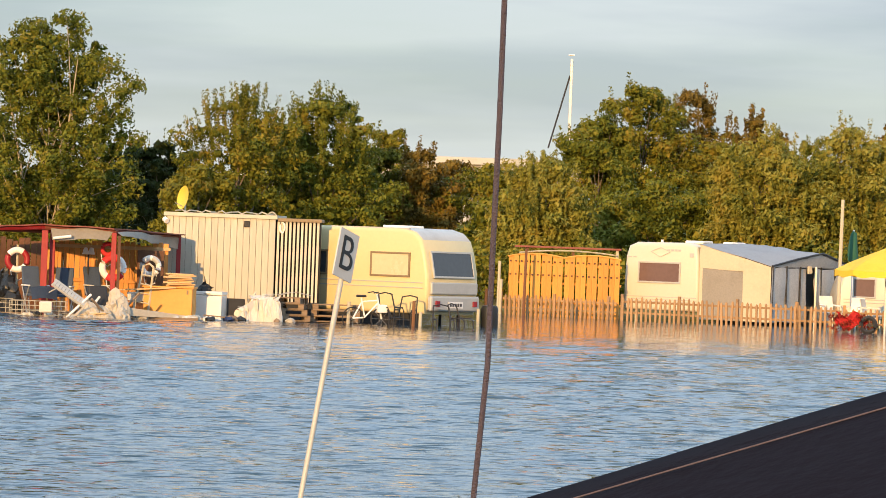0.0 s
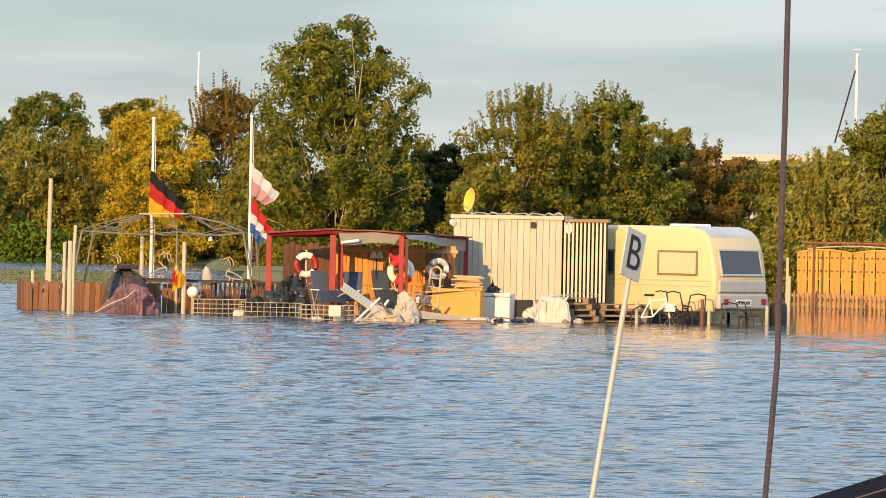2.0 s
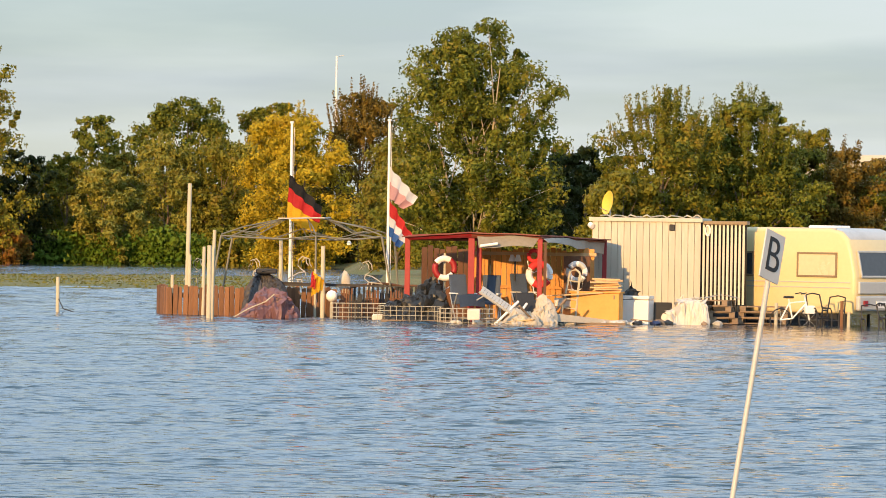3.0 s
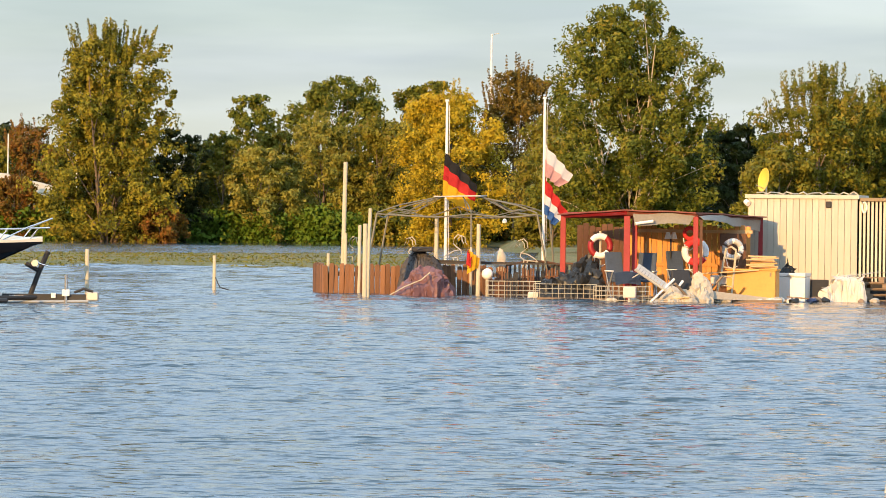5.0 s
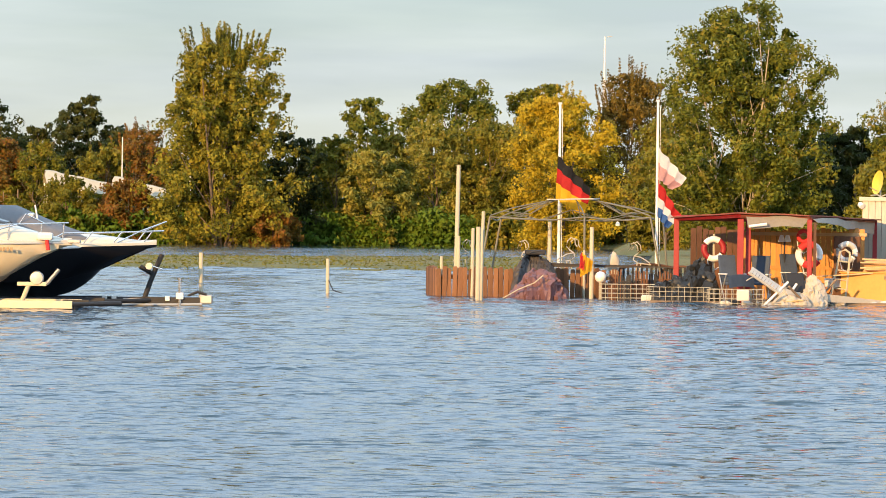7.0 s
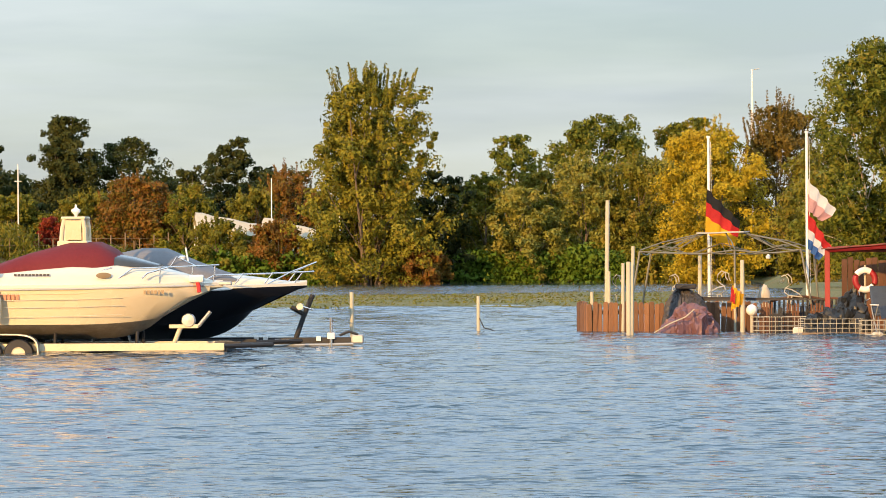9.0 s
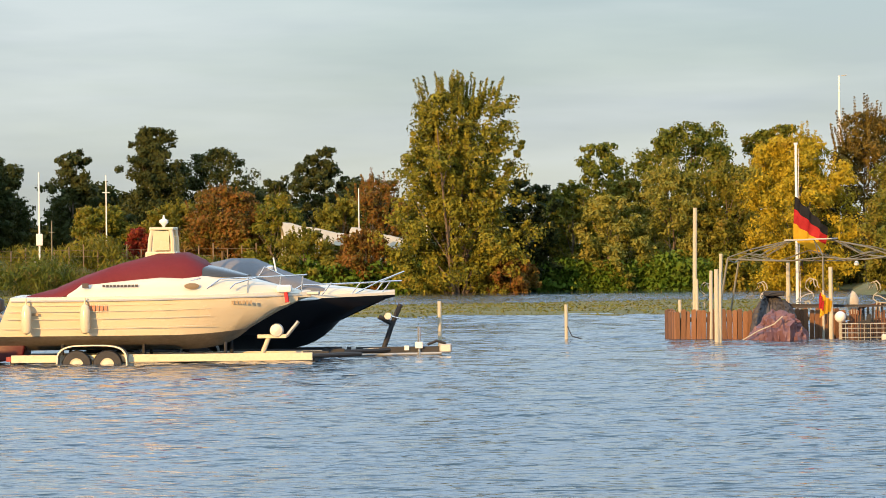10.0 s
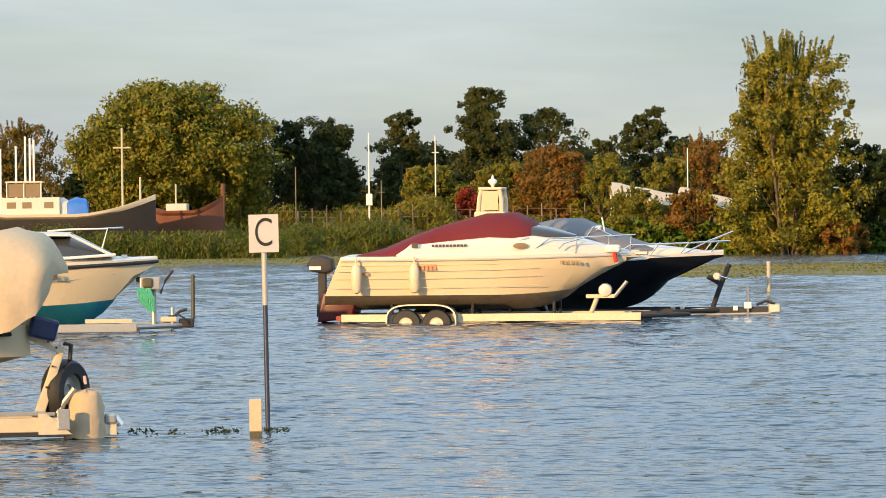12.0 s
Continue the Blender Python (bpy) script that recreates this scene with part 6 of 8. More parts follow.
# dark furniture on the terrace
def garden_bench(m, w):
    g = thing("garden_bench", m, "dark slatted garden bench with a curved back", "bench")
    bar("seat", -w / 2, w / 2, -0.42, 0.0, 0.30, 0.36, BLACK, g, "", 0.01)
    for x in (-w / 2 + 0.04, w / 2 - 0.04):
        for y in (-0.38, 0.0):
            bar("leg", x - 0.03, x + 0.03, y - 0.03, y + 0.03, -0.4, 0.32, BLACK, g)
        rod("armrest", [(x, 0.0, 0.56), (x, -0.3, 0.56), (x, -0.4, 0.46), (x, -0.4, 0.3)], 0.025, BLACK, g)
    n = int(w / 0.11)
    for k in range(n + 1):
        x = -w / 2 + w * k / n
        bar("back_slat", x - 0.028, x + 0.028, 0.0, 0.02, 0.34, 0.64 + 0.12 * math.cos(x / w * math.pi), BLACK, g)
    rod("top_rail", [(-w / 2 + w * k / 12, 0.01, 0.65 + 0.12 * math.cos((k / 12 - 0.5) * math.pi)) for k in range(13)], 0.03, DARKWOOD, g)
    return g


garden_bench(spot(7.18, 96.3, 0.10, 4), 1.5)
garden_bench(spot(6.72, 96.6, 0.05, -8), 1.1)
ed = thing("terrace_edging", spot(7.25, 95.7, 0, 2), "low dark board edging of the terrace", "edging")
eb = mesh_of("board", box(B(), -0.085, 0.085, -0.012, 0.012, -0.4, 0.42, 0.004), DARKWOOD)
row_of("board", eb, ed, [pose(-1.0 + 0.18 * k, 0.01 * (k % 2), 0.05 * math.sin(k * 2.4)) for k in range(12)])
bar("cap_rail", -1.1, 1.1, 0.014, 0.05, 0.30, 0.36, BLACK, ed)

# stake-walled deck
dk = thing("stake_deck", spot(9.08, 96.4, 0, 9), "deck edged with upright brown wooden stakes", "deck")
st = mesh_of("stake", prism(B(), [(-0.058, -0.5), (0.058, -0.5), (0.060, 0.70), (0.030, 0.745), (-0.035, 0.735), (-0.060, 0.71)], -0.035, 0.035, 0.012), STAKEWOOD)
rs = random.Random(4)
row_of("stake", st, dk, [pose(-2.02 + 0.128 * k, rs.uniform(-0.02, 0.02), rs.uniform(-0.035, 0.04), rs.uniform(-2, 2), rs.uniform(-2, 2), rs.uniform(-14, 14)) for k in range(33)])
row_of("stake", st, dk, [pose(-2.06, 0.14 * k, rs.uniform(-0.035, 0.04), 0, 0, 90 + rs.uniform(-14, 14)) for k in range(1, 14)])
bar("deck_floor", -2.0, 2.6, 0.08, 2.4, 0.45, 0.55, OLDWOOD, dk, "soaked deck boards", 0.01)
POSTS = ((10.03, 96.6, 3.28, 0.062, 0.05, "tall pale wooden post at the deck's corner"), (9.70, 93.2, 1.76, 0.065, 0.0, "pale mooring post standing in the water"), (9.66, 93.6, 2.13, 0.05, 0.05, "slim pale mooring post standing in the water"), (9.79, 96.2, 1.72, 0.05, 0.02, "pale wooden post on the deck"), (10.24, 97.2, 1.0, 0.05, 0, "short pale post at the deck's end"), (9.99, 96.4, 1.52, 0.05, 0.0, "pale wooden post on the deck"), (8.03, 94.9, 1.78, 0.06, 0.0, "pale mooring post beside the deck"), (8.65, 98.6, 1.95, 0.06, 0.0, "pale wooden post behind the deck"), (8.14, 96.3, 1.2, 0.035, 0, "thin pale post on the deck"))
for az, d, h, r, ln, lab in POSTS:
    smooth(solo("mooring_post", tube(B(), [(0, 0, -0.5), (ln * 0.5, 0, h * 0.5), (ln, 0, h)], r, 10, r * 0.85), POSTWOOD, spot(az, d), lab, "post", "pale mooring posts"))
gl = thing("globe_lamp", spot(7.895, 94.9, 0.38), "white globe lamp on a short foot", "lamp")
bm = B()
bmesh.ops.create_uvsphere(bm, u_segments=20, v_segments=14, radius=0.14)
bmesh.ops.translate(bm, vec=(0, 0, 0.18), verts=bm.verts)
smooth(part("globe", bm, GLOBE, gl))
rod("foot", [(0, 0, -0.7), (0, 0, 0.05)], 0.04, POSTWOOD, gl)


# gazebo frame without its cloth
gz = thing("gazebo_frame", spot(8.33, 97.2), "bare metal gazebo frame standing without its roof cloth", "gazebo")
cx = {"a": (-2.03, -0.5, 2.0), "b": (-1.78, 1.2, 1.98), "c": (1.95, -0.9, 2.03), "d": (2.3, 1.0, 2.02), "e": (0.32, -0.7, 2.02)}
for key, foot in (("a", (-2.30, -0.6, 0.4)), ("b", (-2.05, 1.3, 0.4)), ("c", (2.25, -1.0, 0.4)), ("d", (2.45, 1.1, 0.4)), ("e", (0.33, -0.7, 0.4))):
    rod("leg", [foot, cx[key]], 0.026, GREYPOLE, gz)
for a, b in (("a", "e"), ("e", "c"), ("b", "d"), ("a", "b"), ("c", "d")):
    p, q = Vector(cx[a]), Vector(cx[b])
    rod("eave_bar", [p, p.lerp(q, 0.3) - up * 0.05, p.lerp(q, 0.65) - up * 0.08, q], 0.018, GREYPOLE, gz)
for a, q in (("a", -0.4), ("b", -0.3), ("c", 0.5), ("d", 0.45), ("e", 0.1)):
    p, top = Vector(cx[a]), Vector((q, 0.0, 2.46))
    rod("rafter", [p + up * 0.03, p.lerp(top, 0.35) + up * 0.07, p.lerp(top, 0.7) + up * 0.03, top], 0.017, GREYPOLE, gz)
    rod("brace", [p.lerp(top, 0.30) - up * 0.02, p.lerp(Vector((-q, 0, 1.85)), 0.5), (0.0, 0.1, 2.20)], 0.011, GREYPOLE, gz)
    rod("lattice_bar", [p - up * 0.03, p.lerp(top, 0.45) - up * 0.16, p.lerp(top, 0.8) + up * 0.02], 0.011, GREYPOLE, gz)
    rod("lattice_bar", [p.lerp(top, 0.2) + up * 0.05, p.lerp(top, 0.5) - up * 0.14, p.lerp(top, 0.9)], 0.011, GREYPOLE, gz)
cloth("top_plate", [((-0.62, -0.3, 2.47), (0.55, -0.3, 2.50), (0.70, 0.4, 2.50), (-0.5, 0.4, 2.46))], GREYPAINT, gz, "flat pale plate at the peak", thick=0.03, sag=0.03)
bm = B()
turned(bm, [(0.0, 0), (0.05, 0.01), (0.06, 0.06), (0.03, 0.11), (0, 0.12)], 10, (1.15, -0.3, 1.80))
smooth(part("hanging_lamp", bm, GLOBE, gz, "small white hanging lamp"))


# flags at half mast
def flag_pole(az, d, h, label):
    p = thing("flagpole", spot(az, d), label, "flagpole", "flagpoles")
    rod("pole", [(0, 0, -0.4), (0.0, 0, h * 0.5), (0.0, 0, h)], 0.045, WHITEPAINT, p, seg=10, r1=0.032)
    rod("finial", [(0, 0, h), (0, 0, h + 0.05)], 0.05, WHITEPAINT, p)
    rod("halyard", [(0.07, -0.02, 0.8), (0.06, -0.02, h - 0.1)], 0.006, WHITEPAINT, p)
    return p


def stripe(parent, name, hoist0, hoist1, tip0, tip1, material, sway, label):
    """One stripe of a drooping flag, between its two hoist points and two tip points."""
    bm = B()
    h0, h1, t0, t1 = (Vector(p) for p in (hoist0, hoist1, tip0, tip1))
    n, mrows = 18, 5
    g = []
    for j in range(mrows + 1):
        a, b = h0.lerp(h1, j / mrows), t0.lerp(t1, j / mrows)
        g.append([bm.verts.new(a.lerp(b, i / n) + Vector((0.03 * math.sin(i * 1.1 + sway), 0.05 * math.sin(i * 0.75 + j * 0.1 + sway) * i / n - 0.06, 0))) for i in range(n + 1)])
    for j in range(mrows):
        for i in range(n):
            bm.faces.new((g[j][i], g[j][i + 1], g[j + 1][i + 1], g[j + 1][i]))
    bmesh.ops.solidify(bm, geom=bm.faces, thickness=0.006)
    return smooth(part(name, bm, material, parent, label), 60)


f1 = flag_pole(8.515, 98.0, 4.85, "white flagpole with a black, red and gold flag at half mast")
stripe(f1, "flag_stripe", (-0.03, 0, 3.55), (-0.06, 0, 3.24), (0.76, 0.1, 2.76), (0.74, 0.1, 2.56), FLAGBLACK, 0.0, "black flag stripe")
stripe(f1, "flag_stripe", (-0.06, 0, 3.24), (-0.08, 0, 2.88), (0.74, 0.1, 2.56), (0.70, 0.1, 2.34), FLAGRED, 0.0, "red flag stripe")
stripe(f1, "flag_stripe", (-0.08, 0, 2.88), (-0.09, 0, 2.46), (0.70, 0.1, 2.34), (0.58, 0.1, 2.08), FLAGGOLD, 0.0, "gold flag stripe")
f2 = flag_pole(7.077, 96.5, 4.90, "white flagpole with faded flags at half mast")
stripe(f2, "flag_stripe", (0.0, 0, 3.78), (0.0, 0, 3.40), (0.70, 0.1, 3.02), (0.58, 0.1, 2.84), FLAGWHITE, 1.0, "faded white flag stripe")
stripe(f2, "flag_stripe", (0.0, 0, 3.40), (0.0, 0, 3.02), (0.58, 0.1, 2.84), (0.34, 0.1, 2.72), FLAGPINK, 1.0, "faded pink flag stripe")
stripe(f2, "flag_stripe", (0.0, 0.02, 3.00), (0.0, 0.02, 2.62), (0.60, 0.1, 2.06), (0.50, 0.1, 1.94), FLAGRED, 2.0, "red flag stripe")
stripe(f2, "flag_stripe", (0.0, 0.02, 2.62), (0.0, 0.02, 2.36), (0.50, 0.1, 1.94), (0.38, 0.1, 1.86), FLAGWHITE, 2.0, "white flag stripe")
stripe(f2, "flag_stripe", (0.0, 0.02, 2.36), (0.0, 0.02, 2.10), (0.38, 0.1, 1.86), (0.26, 0.1, 1.74), FLAGBLUE, 2.0, "blue flag stripe")
pn = thing("pennant", spot(8.11, 94.85, 0.55), "small orange and black pennant hanging at a post", "pennant")
stripe(pn, "pennant_cloth", (-0.12, 0, 0.62), (-0.16, 0, 0.0), (0.14, 0, 0.40), (0.10, 0, 0.15), FLAGGOLD, 0.5, "gold cloth")
stripe(pn, "pennant_cloth", (-0.14, -0.01, 0.60), (-0.16, -0.01, 0.25), (-0.02, -0.02, 0.35), (-0.04, -0.02, 0.15), FLAGRED, 0.5, "red cloth")


# wire flamingo ornaments
def wire_bird(m, flip=1, s=1.0):
    bm = B()
    neck = [(0.10, 0, 0.55), (0.02, 0, 0.60), (-0.06, 0, 0.68), (-0.04, 0, 0.80), (0.04, 0, 0.88), (0.12, 0, 0.84), (0.13, 0, 0.74), (0.17, 0, 0.68)]
    tube(bm, [(flip * s * x, y, s * z) for x, y, z in neck], 0.016, 6)
    tube(bm, [(flip * s * (x + 0.07), y + 0.02, s * (z - 0.02)) for x, y, z in neck[2:]], 0.013, 6)
    body = [(0.10, 0, 0.55), (-0.05, 0, 0.52), (-0.22, 0, 0.42), (-0.30, 0, 0.34), (-0.15, 0, 0.36), (0.02, 0, 0.38), (0.12, 0, 0.46), (0.10, 0, 0.55)]
    tube(bm, [(flip * s * x, y, s * z) for x, y, z in body], 0.016, 6)
    tube(bm, [(flip * s * -0.06, 0, s * 0.38), (flip * s * -0.02, 0, s * 0.18), (flip * s * -0.05, 0, -0.05)], 0.016, 5)
    tube(bm, [(flip * s * 0.03, 0, s * 0.38), (flip * s * 0.06, 0, s * 0.18), (flip * s * 0.03, 0, -0.05)], 0.016, 5)
    return smooth(solo("wire_ornament", bm, WIRE, m, "pale bent-wire flamingo ornament on the deck", "ornament", "wire ornaments"))


wire_bird(spot(8.99, 96.9, 0.60), -1, 0.95)
wire_bird(spot(8.36, 96.6, 0.50), 1, 1.15)
wire_bird(spot(7.34, 96.0, 0.50), -1, 1.05)
wire_bird(spot(9.90, 96.9, 0.55), 1, 1.0)
bm = B()
bmesh.ops.create_icosphere(bm, subdivisions=3, radius=1)
for v in bm.verts:
    v.co = Vector((v.co.x * 0.14, v.co.y * 0.13, v.co.z * 0.30)) + rumple(v.co, 2.2, 0.06)
smooth(solo("stone_ornament", bm, TENTCLOTH, spot(7.70, 95.9, 0.86), "pale weathered garden ornament on a dark stump", "ornament"), 60)
solo("dark_stump", tube(B(), [(0, 0, -0.4), (0, 0, 0.62)], 0.12, 10, 0.10), DARKWOOD, spot(7.70, 95.9), "dark wooden stump on the terrace", "stump")

# ---- boats on trailers ----
def hull_rings(L, beam, sheer, sheer_bow, chine, keel, which, n=26, sharp=2.3, stem=2.6, rake=0.0, lift=0.62, back=0.0):
    """Rings of a planing hull from the transom (x = -L/2) to the stem. which: topside, bottom or deck."""
    out = []
    for i in range(n + 1):
        u = i / n
        q = max(0.0, (u - 0.38) / 0.62)
        b = max(0.012, beam / 2 * (0.93 + 0.07 * math.sin(u * 3)) * (1 - q ** sharp))
        zs = sheer + (sheer_bow - sheer) * u ** 1.6
        k = max(0.0, (u - 0.55) / 0.45)
        zk = keel + (zs - 0.06 - keel) * k ** stem
        zc = max(zk, chine + (zs - chine) * lift * k ** 2.2)
        x = -L / 2 + L * u
        xk = x - rake * k * 0.9
        bc = b * (0.86 - 0.25 * k)
        if which == "topside":
            ring = [(x, -b, zs), (x, -b * 1.005, zs - 0.08), (x, -(b * 0.65 + bc * 0.35), zs * 0.6 + zc * 0.4), (xk, -bc, zc), (xk, -bc + 0.004, zc - 0.001), (xk, bc - 0.004, zc - 0.001), (xk, bc, zc), (x, b * 0.65 + bc * 0.35, zs * 0.6 + zc * 0.4), (x, b * 1.005, zs - 0.08), (x, b, zs)]
        elif which == "bottom":
            ring = [(xk, -bc * 0.995, zc), (xk, -bc * 0.5, zc * 0.42 + zk * 0.58), (xk, 0, zk), (xk, bc * 0.5, zc * 0.42 + zk * 0.58), (xk, bc * 0.995, zc), (xk, 0, zc - 0.001)]
        else:
            ring = [(x, -b * 1.01, zs - 0.04), (x, -b * 1.01, zs + 0.015), (x, -b * 0.55, zs + 0.05), (x, 0, zs + 0.07), (x, b * 0.55, zs + 0.05), (x, b * 1.01, zs + 0.015), (x, b * 1.01, zs - 0.04)]
        tr = back * max(0.0, 1 - u * 7)
        out.append([(px + tr * (pz - chine), py, pz) for px, py, pz in ring])
    return out


def hull(boat, L, beam, sheer, sheer_bow, chine, keel, top_mat, bottom_mat, deck_mat, rake=0.25, stem=2.6, lift=0.62, back=0.0, sharp=2.3):
    smooth(part("hull", loft(B(), hull_rings(L, beam, sheer, sheer_bow, chine, keel, "topside", rake=rake, stem=stem, lift=lift, back=back, sharp=sharp)), top_mat, boat), 30)
    smooth(part("hull_bottom", loft(B(), hull_rings(L, beam, sheer, sheer_bow, chine, keel, "bottom", rake=rake, stem=stem, lift=lift, back=back, sharp=sharp)), bottom_mat, boat, "weathered underwater hull"), 30)
    smooth(part("deck", loft(B(), hull_rings(L, beam, sheer, sheer_bow, chine, keel, "deck", rake=rake, stem=stem, lift=lift, back=back, sharp=sharp)), deck_mat, boat), 30)


def mound(boat, name, sections, material, label="", n=12, sag=0.0, crease=0.0):
    """A rounded form along x from sections (x, half width, base z, top z)."""
    rings = []
    for x, w, z0, z1 in sections:
        ring = []
        for k in range(n + 1):
            a = math.pi * k / n
            c, s = math.cos(a), math.sin(a)
            ring.append((x, -w * math.copysign(abs(c) ** 0.7, c), z0 + (z1 - z0) * s ** 0.75))
        rings.append(ring)
    bm = loft(B(), rings)
    if sag:
        for v in bm.verts:
            v.co += rumple(v.co, 2.1, sag) + rumple(v.co * 1.0 + Vector((3, 1, 7)), 6.0, sag * 0.35)
    if crease:
        bm.normal_update()
        for v in bm.verts:
            q = Vector((v.co.x * 2.3 + v.co.z * 1.4, v.co.y * 1.2, v.co.z * 2.6 - v.co.x))
            v.co += v.normal * crease * (abs(noise.noise(q)) + 0.5 * abs(noise.noise(q * 2.3)) - 0.3)
    return smooth(part(name, bm, material, boat, label), 60)


def trailer_wheel(parent, x, y, z, r=0.31):
    bm = B()
    turned(bm, [(r * 0.55, -0.09), (r * 0.93, -0.085), (r, -0.05), (r, 0.05), (r * 0.93, 0.085), (r * 0.55, 0.09)], 26)
    bmesh.ops.transform(bm, matrix=pose(x, y, z, 90), verts=bm.verts)
    w = smooth(part("wheel", bm, BLACK, parent))
    bm = B()
    turned(bm, [(0.0, 0.105), (0.05, 0.11), (0.07, 0.098), (r * 0.42, 0.094), (r * 0.47, 0.10), (r * 0.47, -0.10), (0, -0.10)], 22)
    bmesh.ops.transform(bm, matrix=pose(x, y, z, 90), verts=bm.verts)
    smooth(part("rim", bm, TRAILERPALE, w, "pale steel rim"))
    return w


def bars(parent, x0, z0, n, w, h, y, material, gap=1.35):
    for k in range(n):
        bar("lettering_bar", x0 + k * w * gap, x0 + k * w * gap + w, y - 0.004, y, z0, z0 + h, material, parent)


def trailer(m, x0, x1, tip, material, bar_mat, label, wheels, width=1.7):
    t = thing("boat_trailer", m, label, "boat trailer", "boat trailers")
    for y in (-width / 2, width / 2):
        bar("side_beam", x0, x1, y - 0.04, y + 0.04, 0.03, 0.19, material, t, bev=0.01)
    bar("drawbar", x1 - 0.3, tip, -0.05, 0.05, 0.06, 0.20, bar_mat, t, bev=0.01)
    for y in (-1, 1):
        rod("brace", [(x1 - 0.02, y * width / 2, 0.12), (x1 + 0.9, 0, 0.13)], 0.045, bar_mat, t)
    for x in [x0 + (x1 - x0) * k / 3 for k in range(4)]:
        bar("cross_beam", x - 0.04, x + 0.04, -width / 2 + 0.05, width / 2 - 0.05, 0.0, 0.1, bar_mat, t)
    for x in wheels:
        for y in (-width / 2 - 0.16, width / 2 + 0.16):
            trailer_wheel(t, x, y, -0.02)
    if wheels:
        xm = sum(wheels) / len(wheels)
        for y in (-width / 2 - 0.16, width / 2 + 0.16):
            hw = (wheels[-1] - wheels[0]) / 2
            outer = [(xm + (hw + 0.42) * math.copysign(abs(math.cos(math.pi * k / 14)) ** 0.55, math.cos(math.pi * k / 14)), 0.0 + 0.40 * math.sin(math.pi * k / 14) ** 0.6) for k in range(15)]
            inner = [(xm + (x - xm) * 0.96, z * 0.93) for x, z in outer[::-1]]
            smooth(part("mudguard", prism(B(), outer + inner, y - 0.12, y + 0.12), GALV, t, "grey steel mudguard"), 40)
    return t


# cream cruiser with a burgundy cover
MA = spot(17.94, 81.0, 0, -9)
a_ = thing("motor_cruiser", MA @ Matrix.Diagonal((1.05, 1, 1, 1)), "cream motor cruiser with a burgundy canvas cover, on a trailer", "boat", "boats on trailers")
hull(a_, 6.15, 2.35, 1.36, 1.40, 0.58, 0.27, GEL, ANTIFOUL, GELWHITE, 0.85, 3.6, 0.24, 0.45, 3.0)
mound(a_, "cabin_top", [(-1.62, 1.02, 1.36, 1.50), (-1.35, 1.06, 1.36, 1.74), (0.2, 1.08, 1.36, 1.90), (1.1, 1.0, 1.38, 1.88), (1.9, 0.70, 1.40, 1.74), (2.6, 0.25, 1.42, 1.54), (2.9, 0.08, 1.42, 1.46)], GELWHITE, "pale moulded cabin top")
mound(a_, "canvas_cover", [(-2.45, 0.90, 1.38, 1.42), (-1.9, 1.0, 1.38, 1.56), (-1.35, 0.94, 1.45, 1.80), (-0.7, 0.90, 1.5, 2.06), (0.1, 0.88, 1.55, 2.26), (0.65, 0.85, 1.6, 2.28), (0.95, 0.80, 1.6, 2.12), (1.3, 0.6, 1.65, 1.86)], BURGUNDY, "burgundy canvas cockpit cover", sag=0.05)
mound(a_, "windscreen", [(1.02, 0.75, 1.78, 2.02), (1.35, 0.70, 1.76, 1.95), (1.85, 0.45, 1.74, 1.80)], GLASS, "dark sloping windscreen")
arch = new("wheelhouse_arch")
arch.parent = a_
arch.location = (-0.17, 0, 0)
for y in (-0.25, 0.35):
    rod("arch_leg", [(0.06, y, 2.0), (0.10, y, 2.55), (0.15, y, 2.78)], 0.045, GEL, arch)
    rod("arch_leg", [(0.55, y, 2.0), (0.54, y, 2.55), (0.50, y, 2.78)], 0.045, GEL, arch)
bar("arch_top", 0.08, 0.56, -0.3, 0.4, 2.74, 2.80, GEL, arch, "", 0.02)
bar("arch_base", 0.0, 0.60, -0.3, 0.4, 2.14, 2.30, GEL, arch, "", 0.03)
bar("arch_pane", 0.16, 0.48, -0.28, -0.26, 2.32, 2.72, PANE, arch, "clouded plastic pane")
bm = B()
turned(bm, [(0.02, 2.80), (0.05, 2.86), (0.09, 2.90), (0.09, 2.95), (0.03, 2.98), (0.015, 3.05), (0, 3.06)], 14, (0.32, 0.1, 0))
smooth(part("radar_dome", bm, WHITEPAINT, arch, "small white radar dome"))
rod("rub_rail", [(-2.70, -1.13, 1.30), (-1.0, -1.20, 1.30), (0.3, -1.19, 1.31), (1.3, -1.02, 1.33), (2.2, -0.66, 1.35), (2.9, -0.15, 1.36)], 0.02, GREYPAINT, a_)
for z, x in ((1.20, -2.72), (1.08, -2.78), (0.93, -2.84), (0.74, -2.92)):
    rod("hull_crease", [(x, -1.11 + 0.04 * (1 - z), z), (-1.0, -1.175, z), (0.3, -1.15, z + 0.01), (1.2, -0.99, z + 0.04)], 0.006, TRAILERPALE, a_)
bars(a_, -0.9, 1.575, 10, 0.055, 0.05, -1.08, PLATEBAR, 1.3)
bars(a_, -1.18, 1.10, 5, 0.06, 0.12, -1.165, REDBAR)
bars(a_, 1.62, 1.20, 6, 0.05, 0.07, -0.90, GOLDBAR, 1.4)
bars(a_, -2.35, 1.0, 3, 0.05, 0.06, -1.15, GOLDBAR)
bar("vent_plate", -1.3, -1.18, -1.085, -1.04, 1.56, 1.66, PLATEBAR, a_)
bm = B()
turned(bm, [(0, -0.005), (0.14, 0), (0.15, 0.01), (0, 0.02)], 16)
bmesh.ops.transform(bm, matrix=pose(0.86, -1.06, 1.58, 90, 0, 8) @ Matrix.Diagonal((1, 0.42, 1, 1)), verts=bm.verts)
